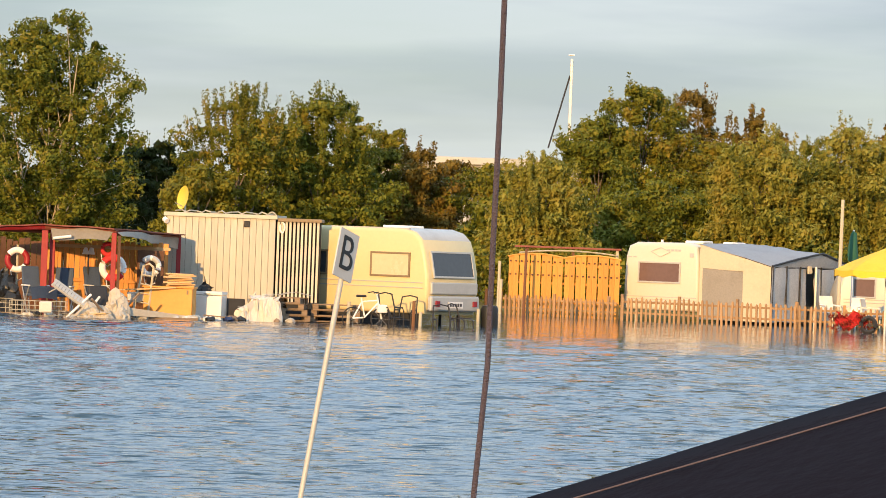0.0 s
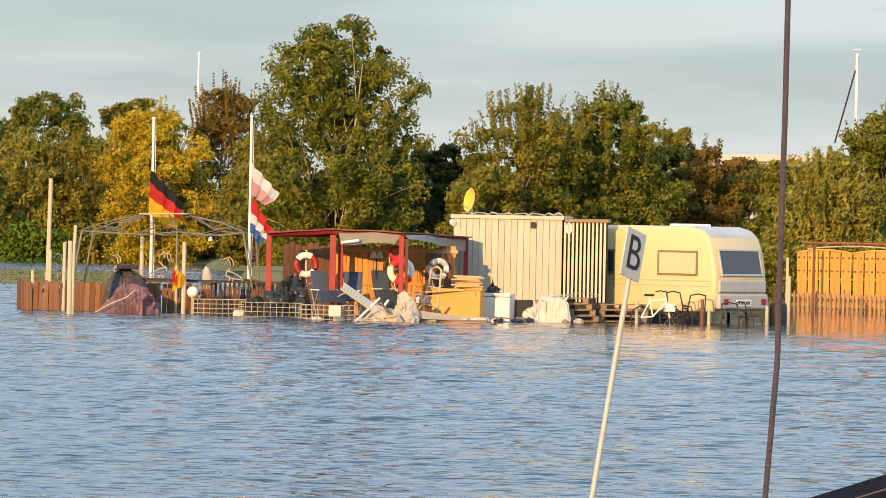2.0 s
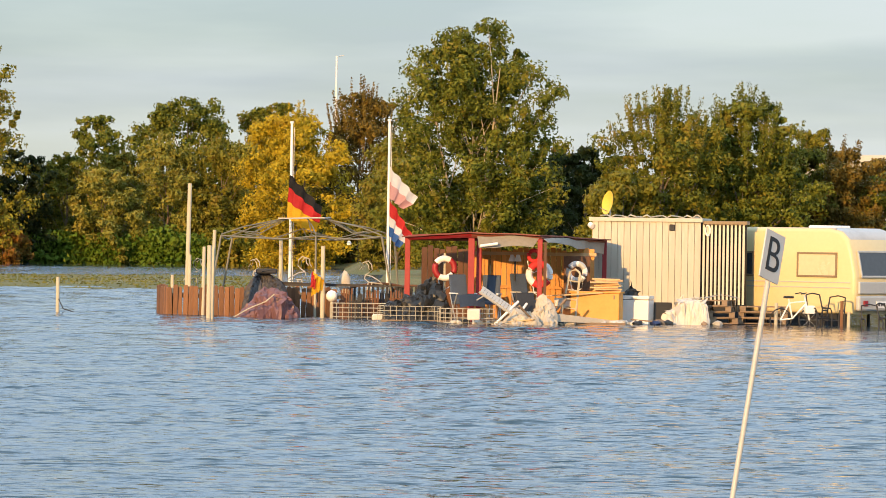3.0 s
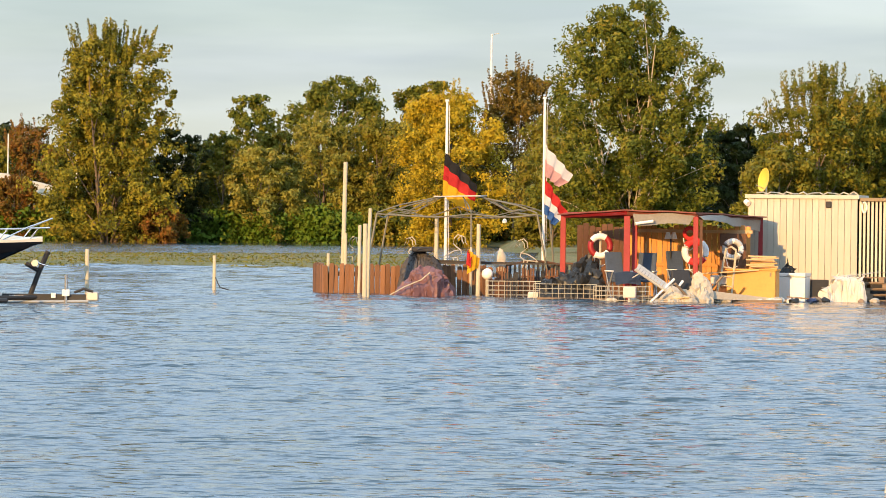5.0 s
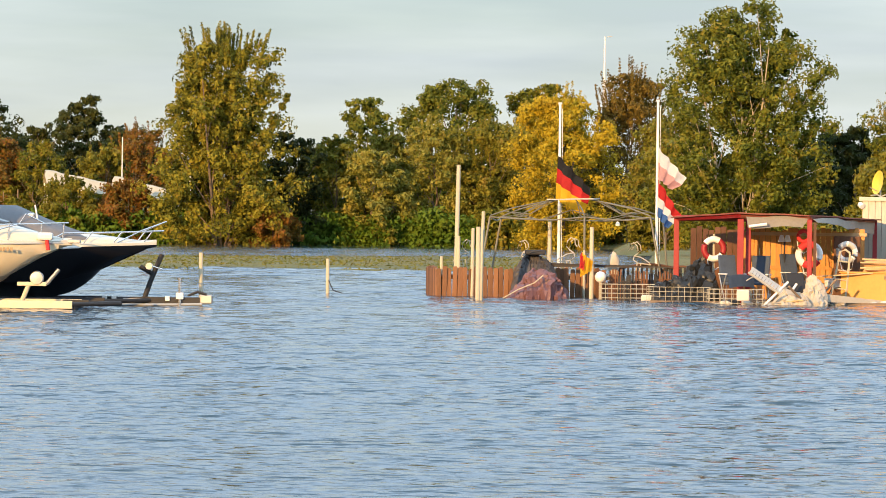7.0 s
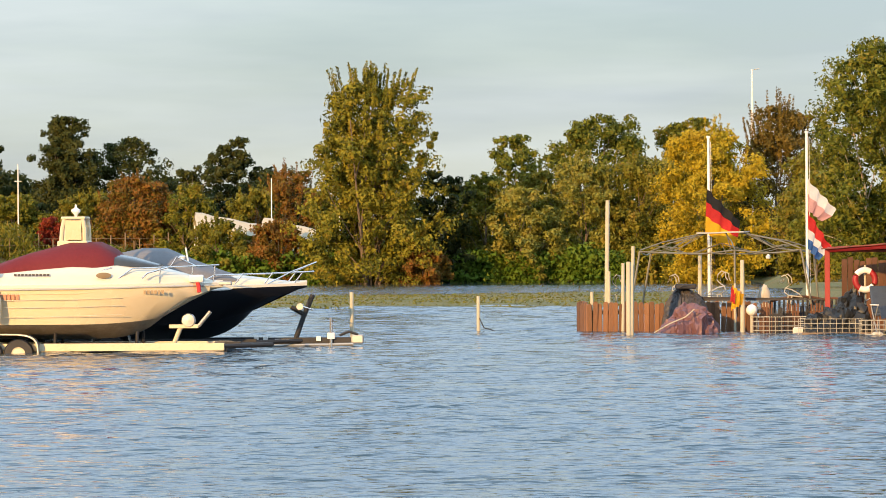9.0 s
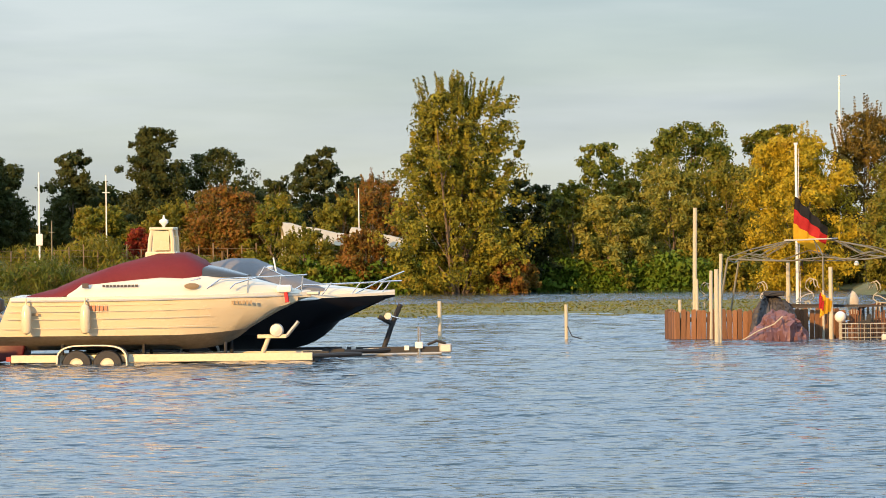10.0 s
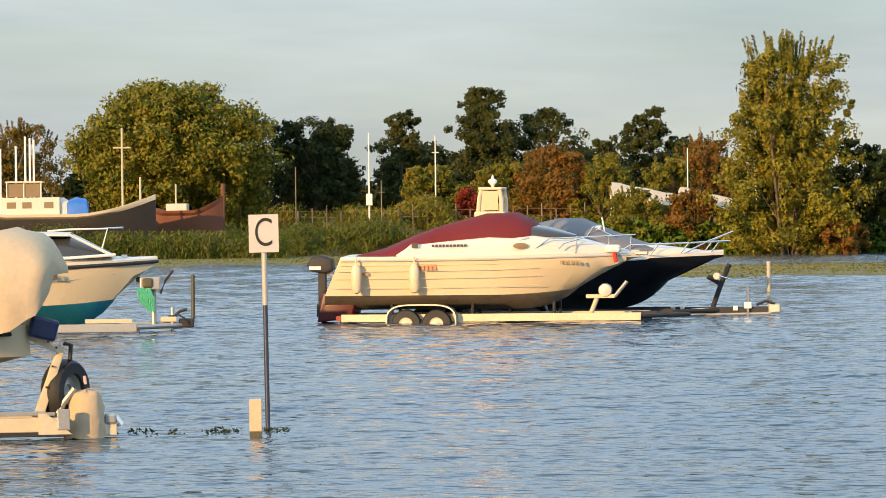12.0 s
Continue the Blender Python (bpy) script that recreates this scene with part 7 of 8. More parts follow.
part("porthole", bm, FRAME, a_, "oval brown porthole")
for x0, x1 in ((0.55, 0.85), (1.6, 1.95)):
    rod("grab_rail", [(x0, -0.98, 1.52), (x0 + 0.1, -0.96, 1.62), (x1 + 0.15, -0.85, 1.74)], 0.016, CHROME, a_)
for x in (-2.38, -1.22):
    bm = B()
    turned(bm, [(0.0, 0.0), (0.07, 0.03), (0.10, 0.12), (0.10, 0.48), (0.07, 0.58), (0.02, 0.62), (0.015, 0.75)], 14, (x, -1.27, 0.62))
    smooth(part("fender", bm, GEL, a_, "pale hanging fender"))
rod("bow_rail", [(1.0, -0.98, 1.42), (1.4, -0.9, 1.72), (2.3, -0.55, 1.75), (3.0, -0.06, 1.78), (2.3, 0.55, 1.75), (1.4, 0.9, 1.72)], 0.016, CHROME, a_)
for x, y in ((1.9, -0.7), (2.5, -0.4), (2.9, -0.1)):
    rod("stanchion", [(x, y, 1.42), (x + 0.03, y, 1.76)], 0.013, CHROME, a_)
bar("anchor_roller", 2.85, 3.25, -0.07, 0.07, 1.36, 1.44, GALV, a_, "", 0.02)
bar("bow_fender", 2.45, 2.75, -0.5, -0.3, 1.42, 1.58, FLAGWHITE, a_, "", 0.05)
rod("hanging_cloth", [(2.62, -0.42, 1.50), (2.66, -0.45, 1.22)], 0.04, FLAGRED, a_, "small red cloth at the bow")
ob_ = new("outboard_motor")
ob_.parent = a_
smooth(part("cowl", prism(B(), [(-3.52, 1.08), (-3.60, 1.22), (-3.50, 1.38), (-3.28, 1.42), (-3.08, 1.34), (-3.06, 1.12), (-3.20, 1.04)], -0.16, 0.18, 0.05), BLACK, ob_, "black rounded cowl"), 45)
bar("cowl_band", -3.54, -3.30, -0.168, 0.186, 1.12, 1.19, WHITEPAINT, ob_, "white stripe on the cowl")
bar("shaft", -3.38, -3.22, -0.05, 0.07, 0.35, 1.10, BLACK, ob_, "", 0.02)
bar("propeller_leg", -3.42, -3.15, -0.03, 0.05, 0.12, 0.4, BLACK, ob_, "", 0.02)
rod("bracket", [(-3.2, 0.0, 1.05), (-2.95, 0.0, 0.9)], 0.04, GALV, ob_)
smooth(part("stern_drive", prism(B(), [(-3.34, 0.02), (-2.62, 0.10), (-2.52, 0.62), (-3.22, 0.66)], -0.42, 0.42, 0.04), DEEPRED, a_, "dark red lower transom"), 40)
ta = trailer(MA, -2.9, 3.35, 3.6, TRAILERPALE, BLACK, "pale steel tandem-axle boat trailer standing in the water", (-1.50, -0.86))
rod("winch_post", [(2.25, -0.3, 0.18), (2.40, -0.3, 0.55)], 0.05, TRAILERPALE, ta)
bar("winch_arm", 2.15, 2.75, -0.36, -0.24, 0.48, 0.56, TRAILERPALE, ta, "", 0.01)
rod("bow_support", [(2.75, -0.3, 0.52), (3.0, -0.3, 0.82)], 0.04, GALV, ta)
bm = B()
turned(bm, [(0, -0.08), (0.13, -0.07), (0.15, 0), (0.13, 0.07), (0, 0.08)], 18)
bmesh.ops.transform(bm, matrix=pose(2.55, -0.32, 0.64, 90), verts=bm.verts)
smooth(part("winch_drum", bm, GALV, ta, "pale round winch"))
for x in (-1.9, -0.2, 1.5):
    for y in (-0.5, 0.5):
        rod("keel_roller_arm", [(x, y, 0.1), (x, y * 0.9, 0.42)], 0.035, BLACK, ta)
bar("rear_lamp", -3.0, -2.9, -0.9, -0.7, 0.06, 0.16, RED, ta)

# black-hulled cruiser with a grey cover
MB = spot(16.60, 84.2, 0, -8)
b_ = thing("motor_cruiser", MB, "black-hulled motor cruiser with a grey canvas cover, on a trailer", "boat", "boats on trailers")
hull(b_, 6.4, 2.4, 1.22, 1.36, 0.50, 0.16, GELBLACK, GELBLACK, GELWHITE, 0.95, 3.2, 0.5, 0.3, 2.8)
mound(b_, "cabin_top", [(-0.6, 0.95, 1.28, 1.62), (0.3, 0.98, 1.28, 1.70), (1.2, 0.85, 1.30, 1.62), (2.2, 0.5, 1.34, 1.50), (2.8, 0.15, 1.36, 1.42)], GELWHITE, "white moulded foredeck")
mound(b_, "canvas_cover", [(-2.6, 0.9, 1.25, 1.45), (-1.2, 1.0, 1.3, 1.95), (-0.3, 1.0, 1.35, 2.15), (0.15, 0.98, 1.4, 2.13), (0.8, 0.92, 1.42, 1.86), (1.5, 0.75, 1.42, 1.60), (1.9, 0.55, 1.42, 1.48)], COVERGREY, "grey canvas cockpit cover", sag=0.05)
rod("rub_rail", [(-3.1, -1.17, 1.16), (0.0, -1.22, 1.20), (1.4, -0.98, 1.25), (2.4, -0.5, 1.29), (3.05, -0.06, 1.32)], 0.03, WHITEPAINT, b_)
rod("bow_rail", [(0.9, -1.0, 1.32), (1.3, -0.95, 1.55), (2.4, -0.55, 1.58), (3.35, -0.05, 1.62), (2.4, 0.55, 1.58), (1.3, 0.95, 1.55)], 0.017, CHROME, b_)
rod("bow_rail", [(2.4, -0.52, 1.36), (2.9, -0.3, 1.62), (3.4, 0.0, 1.82), (2.9, 0.3, 1.62)], 0.015, CHROME, b_)
for x, y in ((1.7, -0.8), (2.3, -0.52), (2.9, -0.15), (2.7, 0.3)):
    rod("stanchion", [(x, y, 1.32), (x + 0.22, y, 1.60)], 0.014, CHROME, b_)
rod("antenna", [(0.75, -0.6, 1.6), (0.65, -0.6, 2.15)], 0.018, WHITEPAINT, b_)
bar("searchlight", 0.5, 0.64, -0.65, -0.5, 1.85, 1.98, CHROME, b_, "small chrome searchlight", 0.03)
rod("arch_rail", [(0.2, -0.9, 1.5), (0.5, -0.9, 1.95), (0.9, -0.8, 1.75)], 0.018, CHROME, b_)
tb = trailer(MB, -2.9, 2.2, 4.35, BLACK, BLACK, "black steel boat trailer standing in the water", (-0.9,))
rod("winch_post", [(2.95, 0, 0.18), (3.12, 0, 0.65), (3.32, 0, 1.12)], 0.055, BLACK, tb)
rod("bow_stop", [(3.15, 0, 0.68), (2.85, 0, 0.85)], 0.05, BLACK, tb)
rod("jockey_wheel", [(3.72, -0.1, -0.1), (3.72, -0.1, 0.62)], 0.035, CHROME, tb, "chrome jockey wheel tube")
bar("jockey_clamp", 3.64, 3.80, -0.14, 0.0, 0.16, 0.30, WHITEPAINT, tb, "", 0.01)
bar("coupling_head", 4.15, 4.42, -0.08, 0.08, 0.06, 0.26, GALV, tb, "", 0.03)
for x in (2.05, 2.25, 3.4):
    bar("lamp_bracket", x, x + 0.10, -0.10, -0.055, 0.12, 0.22, WHITEPAINT, tb, "", 0.008)
rod("winch_drum", [(3.05, -0.12, 0.86), (3.05, 0.10, 0.86)], 0.075, GALV, tb, "pale winch drum", 12)
rod("winch_handle", [(3.12, -0.12, 0.86), (3.34, -0.14, 0.80)], 0.018, CHROME, tb)
rod("lower_beam", [(2.2, -0.14, 0.02), (4.2, -0.06, 0.05)], 0.035, GALV, tb)
rod("brake_rod", [(3.9, -0.06, 0.24), (4.1, -0.06, 0.32), (4.3, -0.06, 0.26)], 0.03, BLACK, tb)
bar("reflector_plate", 2.5, 2.95, -0.06, -0.05, 0.09, 0.17, WHITEPAINT, tb)

# white cabin boat with a teal bottom
MK = spot(25.02, 76.2, 0, -3)
k_ = thing("cabin_boat", MK, "white cabin boat with a teal bottom, on a trailer", "boat", "boats on trailers")
hull(k_, 6.0, 2.3, 1.30, 1.42, 0.55, 0.12, GEL, TEAL, GELWHITE, 0.55, 5.0, 0.18, 0.2, 3.2)
rod("rub_rail", [(-2.9, -1.11, 1.24), (0.0, -1.17, 1.25), (1.3, -1.02, 1.29), (2.3, -0.61, 1.34), (2.88, -0.13, 1.37), (3.0, 0.0, 1.38)], 0.035, BLACK, k_)
mound(k_, "foredeck", [(0.3, 0.95, 1.34, 1.56), (1.2, 0.8, 1.36, 1.54), (2.1, 0.45, 1.40, 1.50), (2.7, 0.12, 1.42, 1.46)], GELWHITE)
mound(k_, "wheelhouse_glass", [(-0.9, 0.90, 1.40, 1.93), (1.30, 0.80, 1.45, 1.92), (1.75, 0.72, 1.48, 1.75), (2.15, 0.62, 1.50, 1.54)], GLASS, "dark slanted wheelhouse windows")
mound(k_, "wheelhouse_roof", [(-1.2, 0.92, 1.90, 1.99), (0.5, 0.88, 1.90, 1.99), (1.34, 0.80, 1.89, 1.97)], GELWHITE)
for x0, x1, w0, w1 in ((1.30, 2.15, 0.82, 0.64), (0.72, 1.10, 0.87, 0.84), (-0.2, -0.1, 0.90, 0.90)):
    for y in (-1, 1):
        rod("window_post", [(x0, y * w0, 1.93), (x1, y * w1, 1.50)], 0.028, WHITEPAINT, k_)
rod("window_sill", [(-0.9, -0.93, 1.45), (1.3, -0.84, 1.47), (2.2, -0.64, 1.52)], 0.03, WHITEPAINT, k_)
rod("sheer_line", [(-2.9, -1.10, 0.95), (0, -1.12, 0.97), (1.2, -0.95, 1.03), (2.2, -0.55, 1.15)], 0.010, GREYPAINT, k_)
rod("handrail", [(0.9, -0.80, 1.99), (1.3, -0.8, 2.02), (2.05, -0.6, 2.03), (1.9, -0.6, 1.50)], 0.02, WHITEPAINT, k_)
rod("handrail", [(1.95, -0.6, 2.03), (2.35, -0.4, 2.05)], 0.016, CHROME, k_)
bars(k_, 0.62, 1.06, 5, 0.075, 0.11, -1.16, PLATEBAR)
bar("deck_cleat", 2.3, 2.42, -0.25, -0.19, 1.46, 1.52, CHROME, k_)
tk = trailer(MK, -2.4, 2.6, 3.55, GALV, GALV, "grey steel boat trailer standing in the water", ())
bar("bunk", 1.6, 2.5, -0.7, -0.55, 0.20, 0.28, TRAILERPALE, tk)
rod("winch_post", [(2.92, -0.1, 0.15), (2.92, -0.1, 0.95)], 0.05, GALV, tk)
bar("winch_frame", 2.65, 3.05, -0.2, 0.05, 0.82, 1.08, GALV, tk, "", 0.03)
rod("winch_handle", [(3.05, -0.2, 0.75), (3.16, -0.2, 1.02), (3.30, -0.2, 1.20)], 0.025, BLACK, tk)
bar("bow_roller", 2.58, 2.72, -0.15, 0.1, 0.98, 1.08, BLACK, tk, "", 0.03)
bm = B()
for k in range(16):
    a = k * 0.8
    tube(bm, [(2.72 + 0.12 * math.sin(a), -0.28 + 0.03 * math.cos(a * 2), 0.86), (2.78 + 0.16 * math.sin(a * 1.7), -0.32, 0.66), (2.88 + 0.06 * math.sin(a), -0.28, 0.42)], 0.022, 5)
part("net_bundle", bm, GREENROPE, tk, "green net bundle hanging on the winch")
rod("jockey_wheel", [(3.28, -0.1, -0.1), (3.28, -0.1, 0.48)], 0.035, GALV, tk)
bar("cable_tray", 3.05, 3.36, -0.16, 0.06, 0.20, 0.30, TRAILERPALE, tk, "", 0.01)
rod("brake_lever", [(3.30, -0.1, 0.28), (3.42, -0.1, 0.40), (3.56, -0.1, 0.44)], 0.03, BLACK, tk)
rod("cable", [(3.2, -0.12, 0.30), (3.4, -0.14, 0.34), (3.55, -0.12, 0.24), (3.6, -0.1, 0.14)], 0.018, BLACK, tk)
bar("rope_bundle", 2.70, 2.92, -0.24, 0.0, 0.86, 1.06, WETWOOD, tk, "", 0.05)
bar("coupling_head", 3.4, 3.7, -0.08, 0.08, 0.08, 0.26, BLACK, tk, "", 0.03)

# nearest boat under a beige cover
MN = spot(24.27, 37.6, 0, 4)
n_ = thing("covered_boat", MN, "boat bow under a beige canvas cover, on a trailer", "boat", "boats on trailers")
secs = []
for i in range(49):
    u = i / 48
    x = -3.6 + 3.72 * u
    e = max(0.05, 1 - max(0.0, (u - 0.88) / 0.12) ** 2.2)
    secs.append((x, 0.98 * e * (1 + 0.012 * math.sin(u * 70)), min(1.60, 1.68 - 0.62 * e - 0.10 * (1 - u) + 0.36 * max(0.0, 1 - (0.12 - x) / 0.66)), 1.64 + 0.38 * e ** 0.8 + 0.012 * math.sin(u * 60)))
mound(n_, "canvas_cover", secs, BEIGECOVER, "beige canvas cover with folds", 30, 0.03, 0.065)
mound(n_, "cover_window", [(-0.34, 0.52, 1.78, 2.0), (-0.16, 0.50, 1.76, 1.97), (-0.02, 0.42, 1.74, 1.86)], GREYSHEET, "clear plastic pane in the cover")
smooth(part("hull", loft(B(), [[(x, -w, 1.1), (x, -w * 0.8, 0.8), (x - 0.05, 0, zk), (x, w * 0.8, 0.8), (x, w, 1.1)] for x, w, zk in ((-3.6, 0.95, 0.45), (-2.0, 0.95, 0.45), (-1.0, 0.7, 0.55), (-0.55, 0.42, 0.72), (-0.25, 0.12, 0.95))]), GEL, n_), 30)
rod("hull_stripe", [(-2.0, -0.93, 1.04), (-1.0, -0.70, 1.02), (-0.45, -0.36, 1.02)], 0.02, DARK, n_)
tn = thing("boat_trailer", MN, "grey galvanised boat trailer with a spare wheel", "boat trailer", "boat trailers")
for y in (-0.35, 0.35):
    bar("side_beam", -3.4, 0.08, y - 0.04, y + 0.04, 0.08, 0.22, TRAILERPALE, tn, "", 0.012)
bar("drawbar", -0.6, 0.58, -0.05, 0.05, 0.02, 0.14, TRAILERPALE, tn, "", 0.012)
bar("frame_top", -1.2, -0.14, -0.40, -0.32, 0.24, 0.28, GALV, tn, "", 0.006)
smooth(part("gusset", prism(B(), [(-0.2, 0.06), (0.12, 0.06), (-0.12, 0.26), (-0.2, 0.26)], -0.41, -0.39), TRAILERPALE, tn))
smooth(part("winch_stand", prism(B(), [(-0.22, 0.24), (-0.12, 0.24), (0.06, 0.78), (0.05, 0.92), (-0.04, 0.74)], -0.10, 0.0, 0.008), TRAILERPALE, tn, "bent galvanised winch stand"), 40)
smooth(part("winch_arm", prism(B(), [(0.06, 0.80), (0.09, 0.88), (-0.02, 0.90), (-0.28, 1.03), (-0.30, 0.97)], -0.12, -0.08, 0.006), TRAILERPALE, tn), 40)
smooth(part("bow_bracket", prism(B(), [(-0.36, 0.98), (-0.28, 1.0), (-0.22, 1.22), (-0.28, 1.26), (-0.40, 0.92), (-0.48, 0.90), (-0.48, 0.84), (-0.38, 0.86)], -0.14, -0.06, 0.006), TRAILERPALE, tn, "galvanised bow bracket"), 40)
bar("bow_pad", -0.54, -0.44, -0.16, -0.02, 0.84, 0.94, BLACK, tn, "", 0.02)
part("winch_box", box(B(), -0.14, 0.13, -0.22, -0.02, -0.10, 0.11, 0.03, pose(-0.12, 0, 1.06, 0, 14)), NAVY, tn, "dark blue winch cover")
rod("winch_hook", [(0.07, -0.1, 0.92), (0.14, -0.1, 0.90), (0.13, -0.1, 0.76), (0.06, -0.1, 0.68)], 0.022, BLACK, tn)
bm = B()
turned(bm, [(0.17, -0.10), (0.27, -0.105), (0.30, -0.07), (0.31, 0.0), (0.30, 0.07), (0.27, 0.105), (0.17, 0.10), (0.165, 0.0)], 34)
bmesh.ops.transform(bm, matrix=pose(0.10, 0.14, 0.45, 90, 0, 52), verts=bm.verts)
sp_ = smooth(part("spare_wheel", bm, BLACK, tn, "black spare tyre on its rim"), 35)
bm = B()
turned(bm, [(0.0, 0.0), (0.06, 0.01), (0.07, 0.03), (0.14, 0.02), (0.172, 0.07), (0.172, -0.08), (0.0, -0.06)], 26)
bmesh.ops.transform(bm, matrix=pose(0.10, 0.14, 0.45, 90, 0, 52), verts=bm.verts)
smooth(part("rim", bm, GALV, sp_, "grey steel rim"))
for x, z in ((-0.20, 1.00), (-0.14, 0.97), (-0.08, 0.94), (0.0, 0.88), (-0.04, 0.70), (-0.10, 0.50)):
    rod("bolt", [(x, -0.125, z), (x, -0.140, z)], 0.012, BLACK, tn, seg=6)
bar("stand_foot", -0.24, -0.02, -0.14, 0.02, 0.22, 0.26, GALV, tn, "", 0.006)
bar("clamp_plate", -0.02, 0.10, -0.42, -0.36, 0.10, 0.30, GALV, tn, "", 0.008)
bar("beam_lip", -3.4, 0.06, -0.405, -0.395, 0.05, 0.085, BLACK, tn)
rod("tyre_mark", [(0.27, -0.06, 0.60), (0.28, -0.06, 0.52)], 0.016, FLAGPINK, tn, "pink tag on the tyre")
rod("wheel_strut", [(-0.02, -0.06, 0.18), (0.06, -0.08, 0.34), (0.17, -0.09, 0.48)], 0.03, GALV, tn)
rod("wheel_bolt", [(0.03, -0.1, 0.22), (0.03, -0.16, 0.22)], 0.025, CHROME, tn)
bm = B()
def hood(u, v):
    a = (u + 1) * math.pi
    h = (v + 1) / 2
    r = (1 - 0.30 * h ** 4) * (1 if h < 0.98 else 0.1)
    return (0.26 + 0.20 * r * math.cos(a) * (1 - 0.15 * h) + 0.03 * h + 0.02 * noise.noise(Vector((math.cos(a) * 2, math.sin(a) * 2, h * 4))), -0.05 + 0.16 * r * math.sin(a), 0.0 + 0.47 * h + 0.025 * noise.noise(Vector((math.cos(a) * 3, math.sin(a) * 3, h * 5 + 3))))
draped(bm, hood, 26, 16)
smooth(part("coupling_cover", bm, BEIGECOVER, tn, "beige cloth hood over the coupling"), 60)
bar("coupling_head", 0.46, 0.58, -0.06, 0.04, 0.12, 0.24, GALV, tn, "", 0.03)
rod("coupling_ball", [(0.56, -0.01, 0.20), (0.62, -0.01, 0.12)], 0.035, CHROME, tn)
rng = np.random.default_rng(31)
cs = np.array([(rng.uniform(-1, 1), rng.uniform(-0.25, 0.25), 0.005) for k in range(70)])
v_, f_ = leaves(rng, cs, np.full(70, 0.03), 4, 0.05, 0.6)
wd = tagged(new("water_weeds", leaf_mesh("water_weeds", v_, f_, LEAF["dark"])), "dark weeds breaking the water surface", "water weeds", kind="stuff")
wd.matrix_world = spot(22.35, 38.2, 0)

# posts in the water
for az, d, h, lab, m_ in ((13.779, 85.3, 1.15, "pale wooden post beside a boat trailer", POSTWOOD), (11.914, 98.4, 0.90, "short pale post alone in the water", POSTWOOD), (22.25, 86.0, 1.0, "greenish wooden post standing in the water", WETWOOD)):
    smooth(solo("wooden_post", tube(B(), [(0, 0, -0.5), (0, 0, h)], 0.05, 10, 0.045), m_, spot(az, d), lab, "post", "posts in the water"))
solo("loose_rope", tube(B(), [(0, 0, 0.35), (0.12, 0, 0.1), (0.35, 0, 0.03), (0.5, 0, -0.01)], 0.015, 6), BLACK, spot(11.9, 98.3), "dark rope trailing into the water", "rope")


# ---- lettered berth signs ----
def letter(text, size, material, parent, m):
    cu = bpy.data.curves.new("letter", "FONT")
    cu.body, cu.size, cu.extrude, cu.offset, cu.align_x, cu.align_y = text, size, 0.002, -0.002, "CENTER", "CENTER"
    tmp = new("letter", cu)
    me = bpy.data.meshes.new_from_object(tmp.evaluated_get(bpy.context.evaluated_depsgraph_get()))
    bpy.data.objects.remove(tmp)
    me.materials.append(material)
    ob = new("letter", me)
    ob.parent = parent
    ob.matrix_local = m
    return ob


def rounded_plate(w, h, r=0.02):
    pts = []
    for cx_, cz_, a0 in ((w / 2 - r, h / 2 - r, 0), (-w / 2 + r, h / 2 - r, 90), (-w / 2 + r, -h / 2 + r, 180), (w / 2 - r, -h / 2 + r, 270)):
        for k in range(5):
            a = radians(a0 + 22.5 * k)
            pts.append((cx_ + r * math.cos(a), cz_ + r * math.sin(a)))
    return prism(B(), pts, -0.006, 0.006)


sc = thing("berth_sign", spot(21.17, 38.5, 0, 0, -0.6), "white berth sign with a black letter C on a steel pole", "sign", "berth signs")
rod("pole", [(0, 0.02, -0.5), (0, 0.02, 2.02)], 0.024, SIGNPOLE, sc, seg=12)
rod("upper_pole", [(0, 0.02, 1.24), (0, 0.02, 1.80)], 0.0275, SIGNPALE, sc, "pale upper length of the pole", seg=12)
plc = part("sign_plate", rounded_plate(0.295, 0.375, 0.006), SIGNWHITE, sc)
plc.matrix_local = pose(0, -0.012, 1.95)
letter("C", 0.375, SIGNBLACK, plc, pose(0.0, -0.0085, -0.002, 90) @ Matrix.Diagonal((0.74, 1.08, 1, 1)))
stk = thing("wooden_stake", spot(21.35, 37.4), "square pale wooden stake with a dark wet foot", "stake")
bar("stake_body", -0.06, 0.06, -0.06, 0.06, 0.05, 0.36, STAKEPALE, stk, "", 0.008)
bar("wet_foot", -0.059, 0.059, -0.059, 0.059, -0.4, 0.05, WETWOOD, stk)
sb = thing("berth_sign", spot(1.995, 28.6, 0, 0, 8.6, -12), "white berth sign with a black letter B on a leaning pole", "sign", "berth signs")
rod("pole", [(0, 0.02, -0.5), (0, 0.02, 2.08)], 0.020, SIGNPALE, sb, "pale weathered pole", seg=12)
plb = part("sign_plate", rounded_plate(0.27, 0.365, 0.006), SIGNWHITE, sb)
plb.matrix_local = pose(0.0, -0.012, 1.965, 0, 0, 57)
letter("B", 0.375, SIGNBLACK, plb, pose(0.0, -0.0085, -0.002, 90))

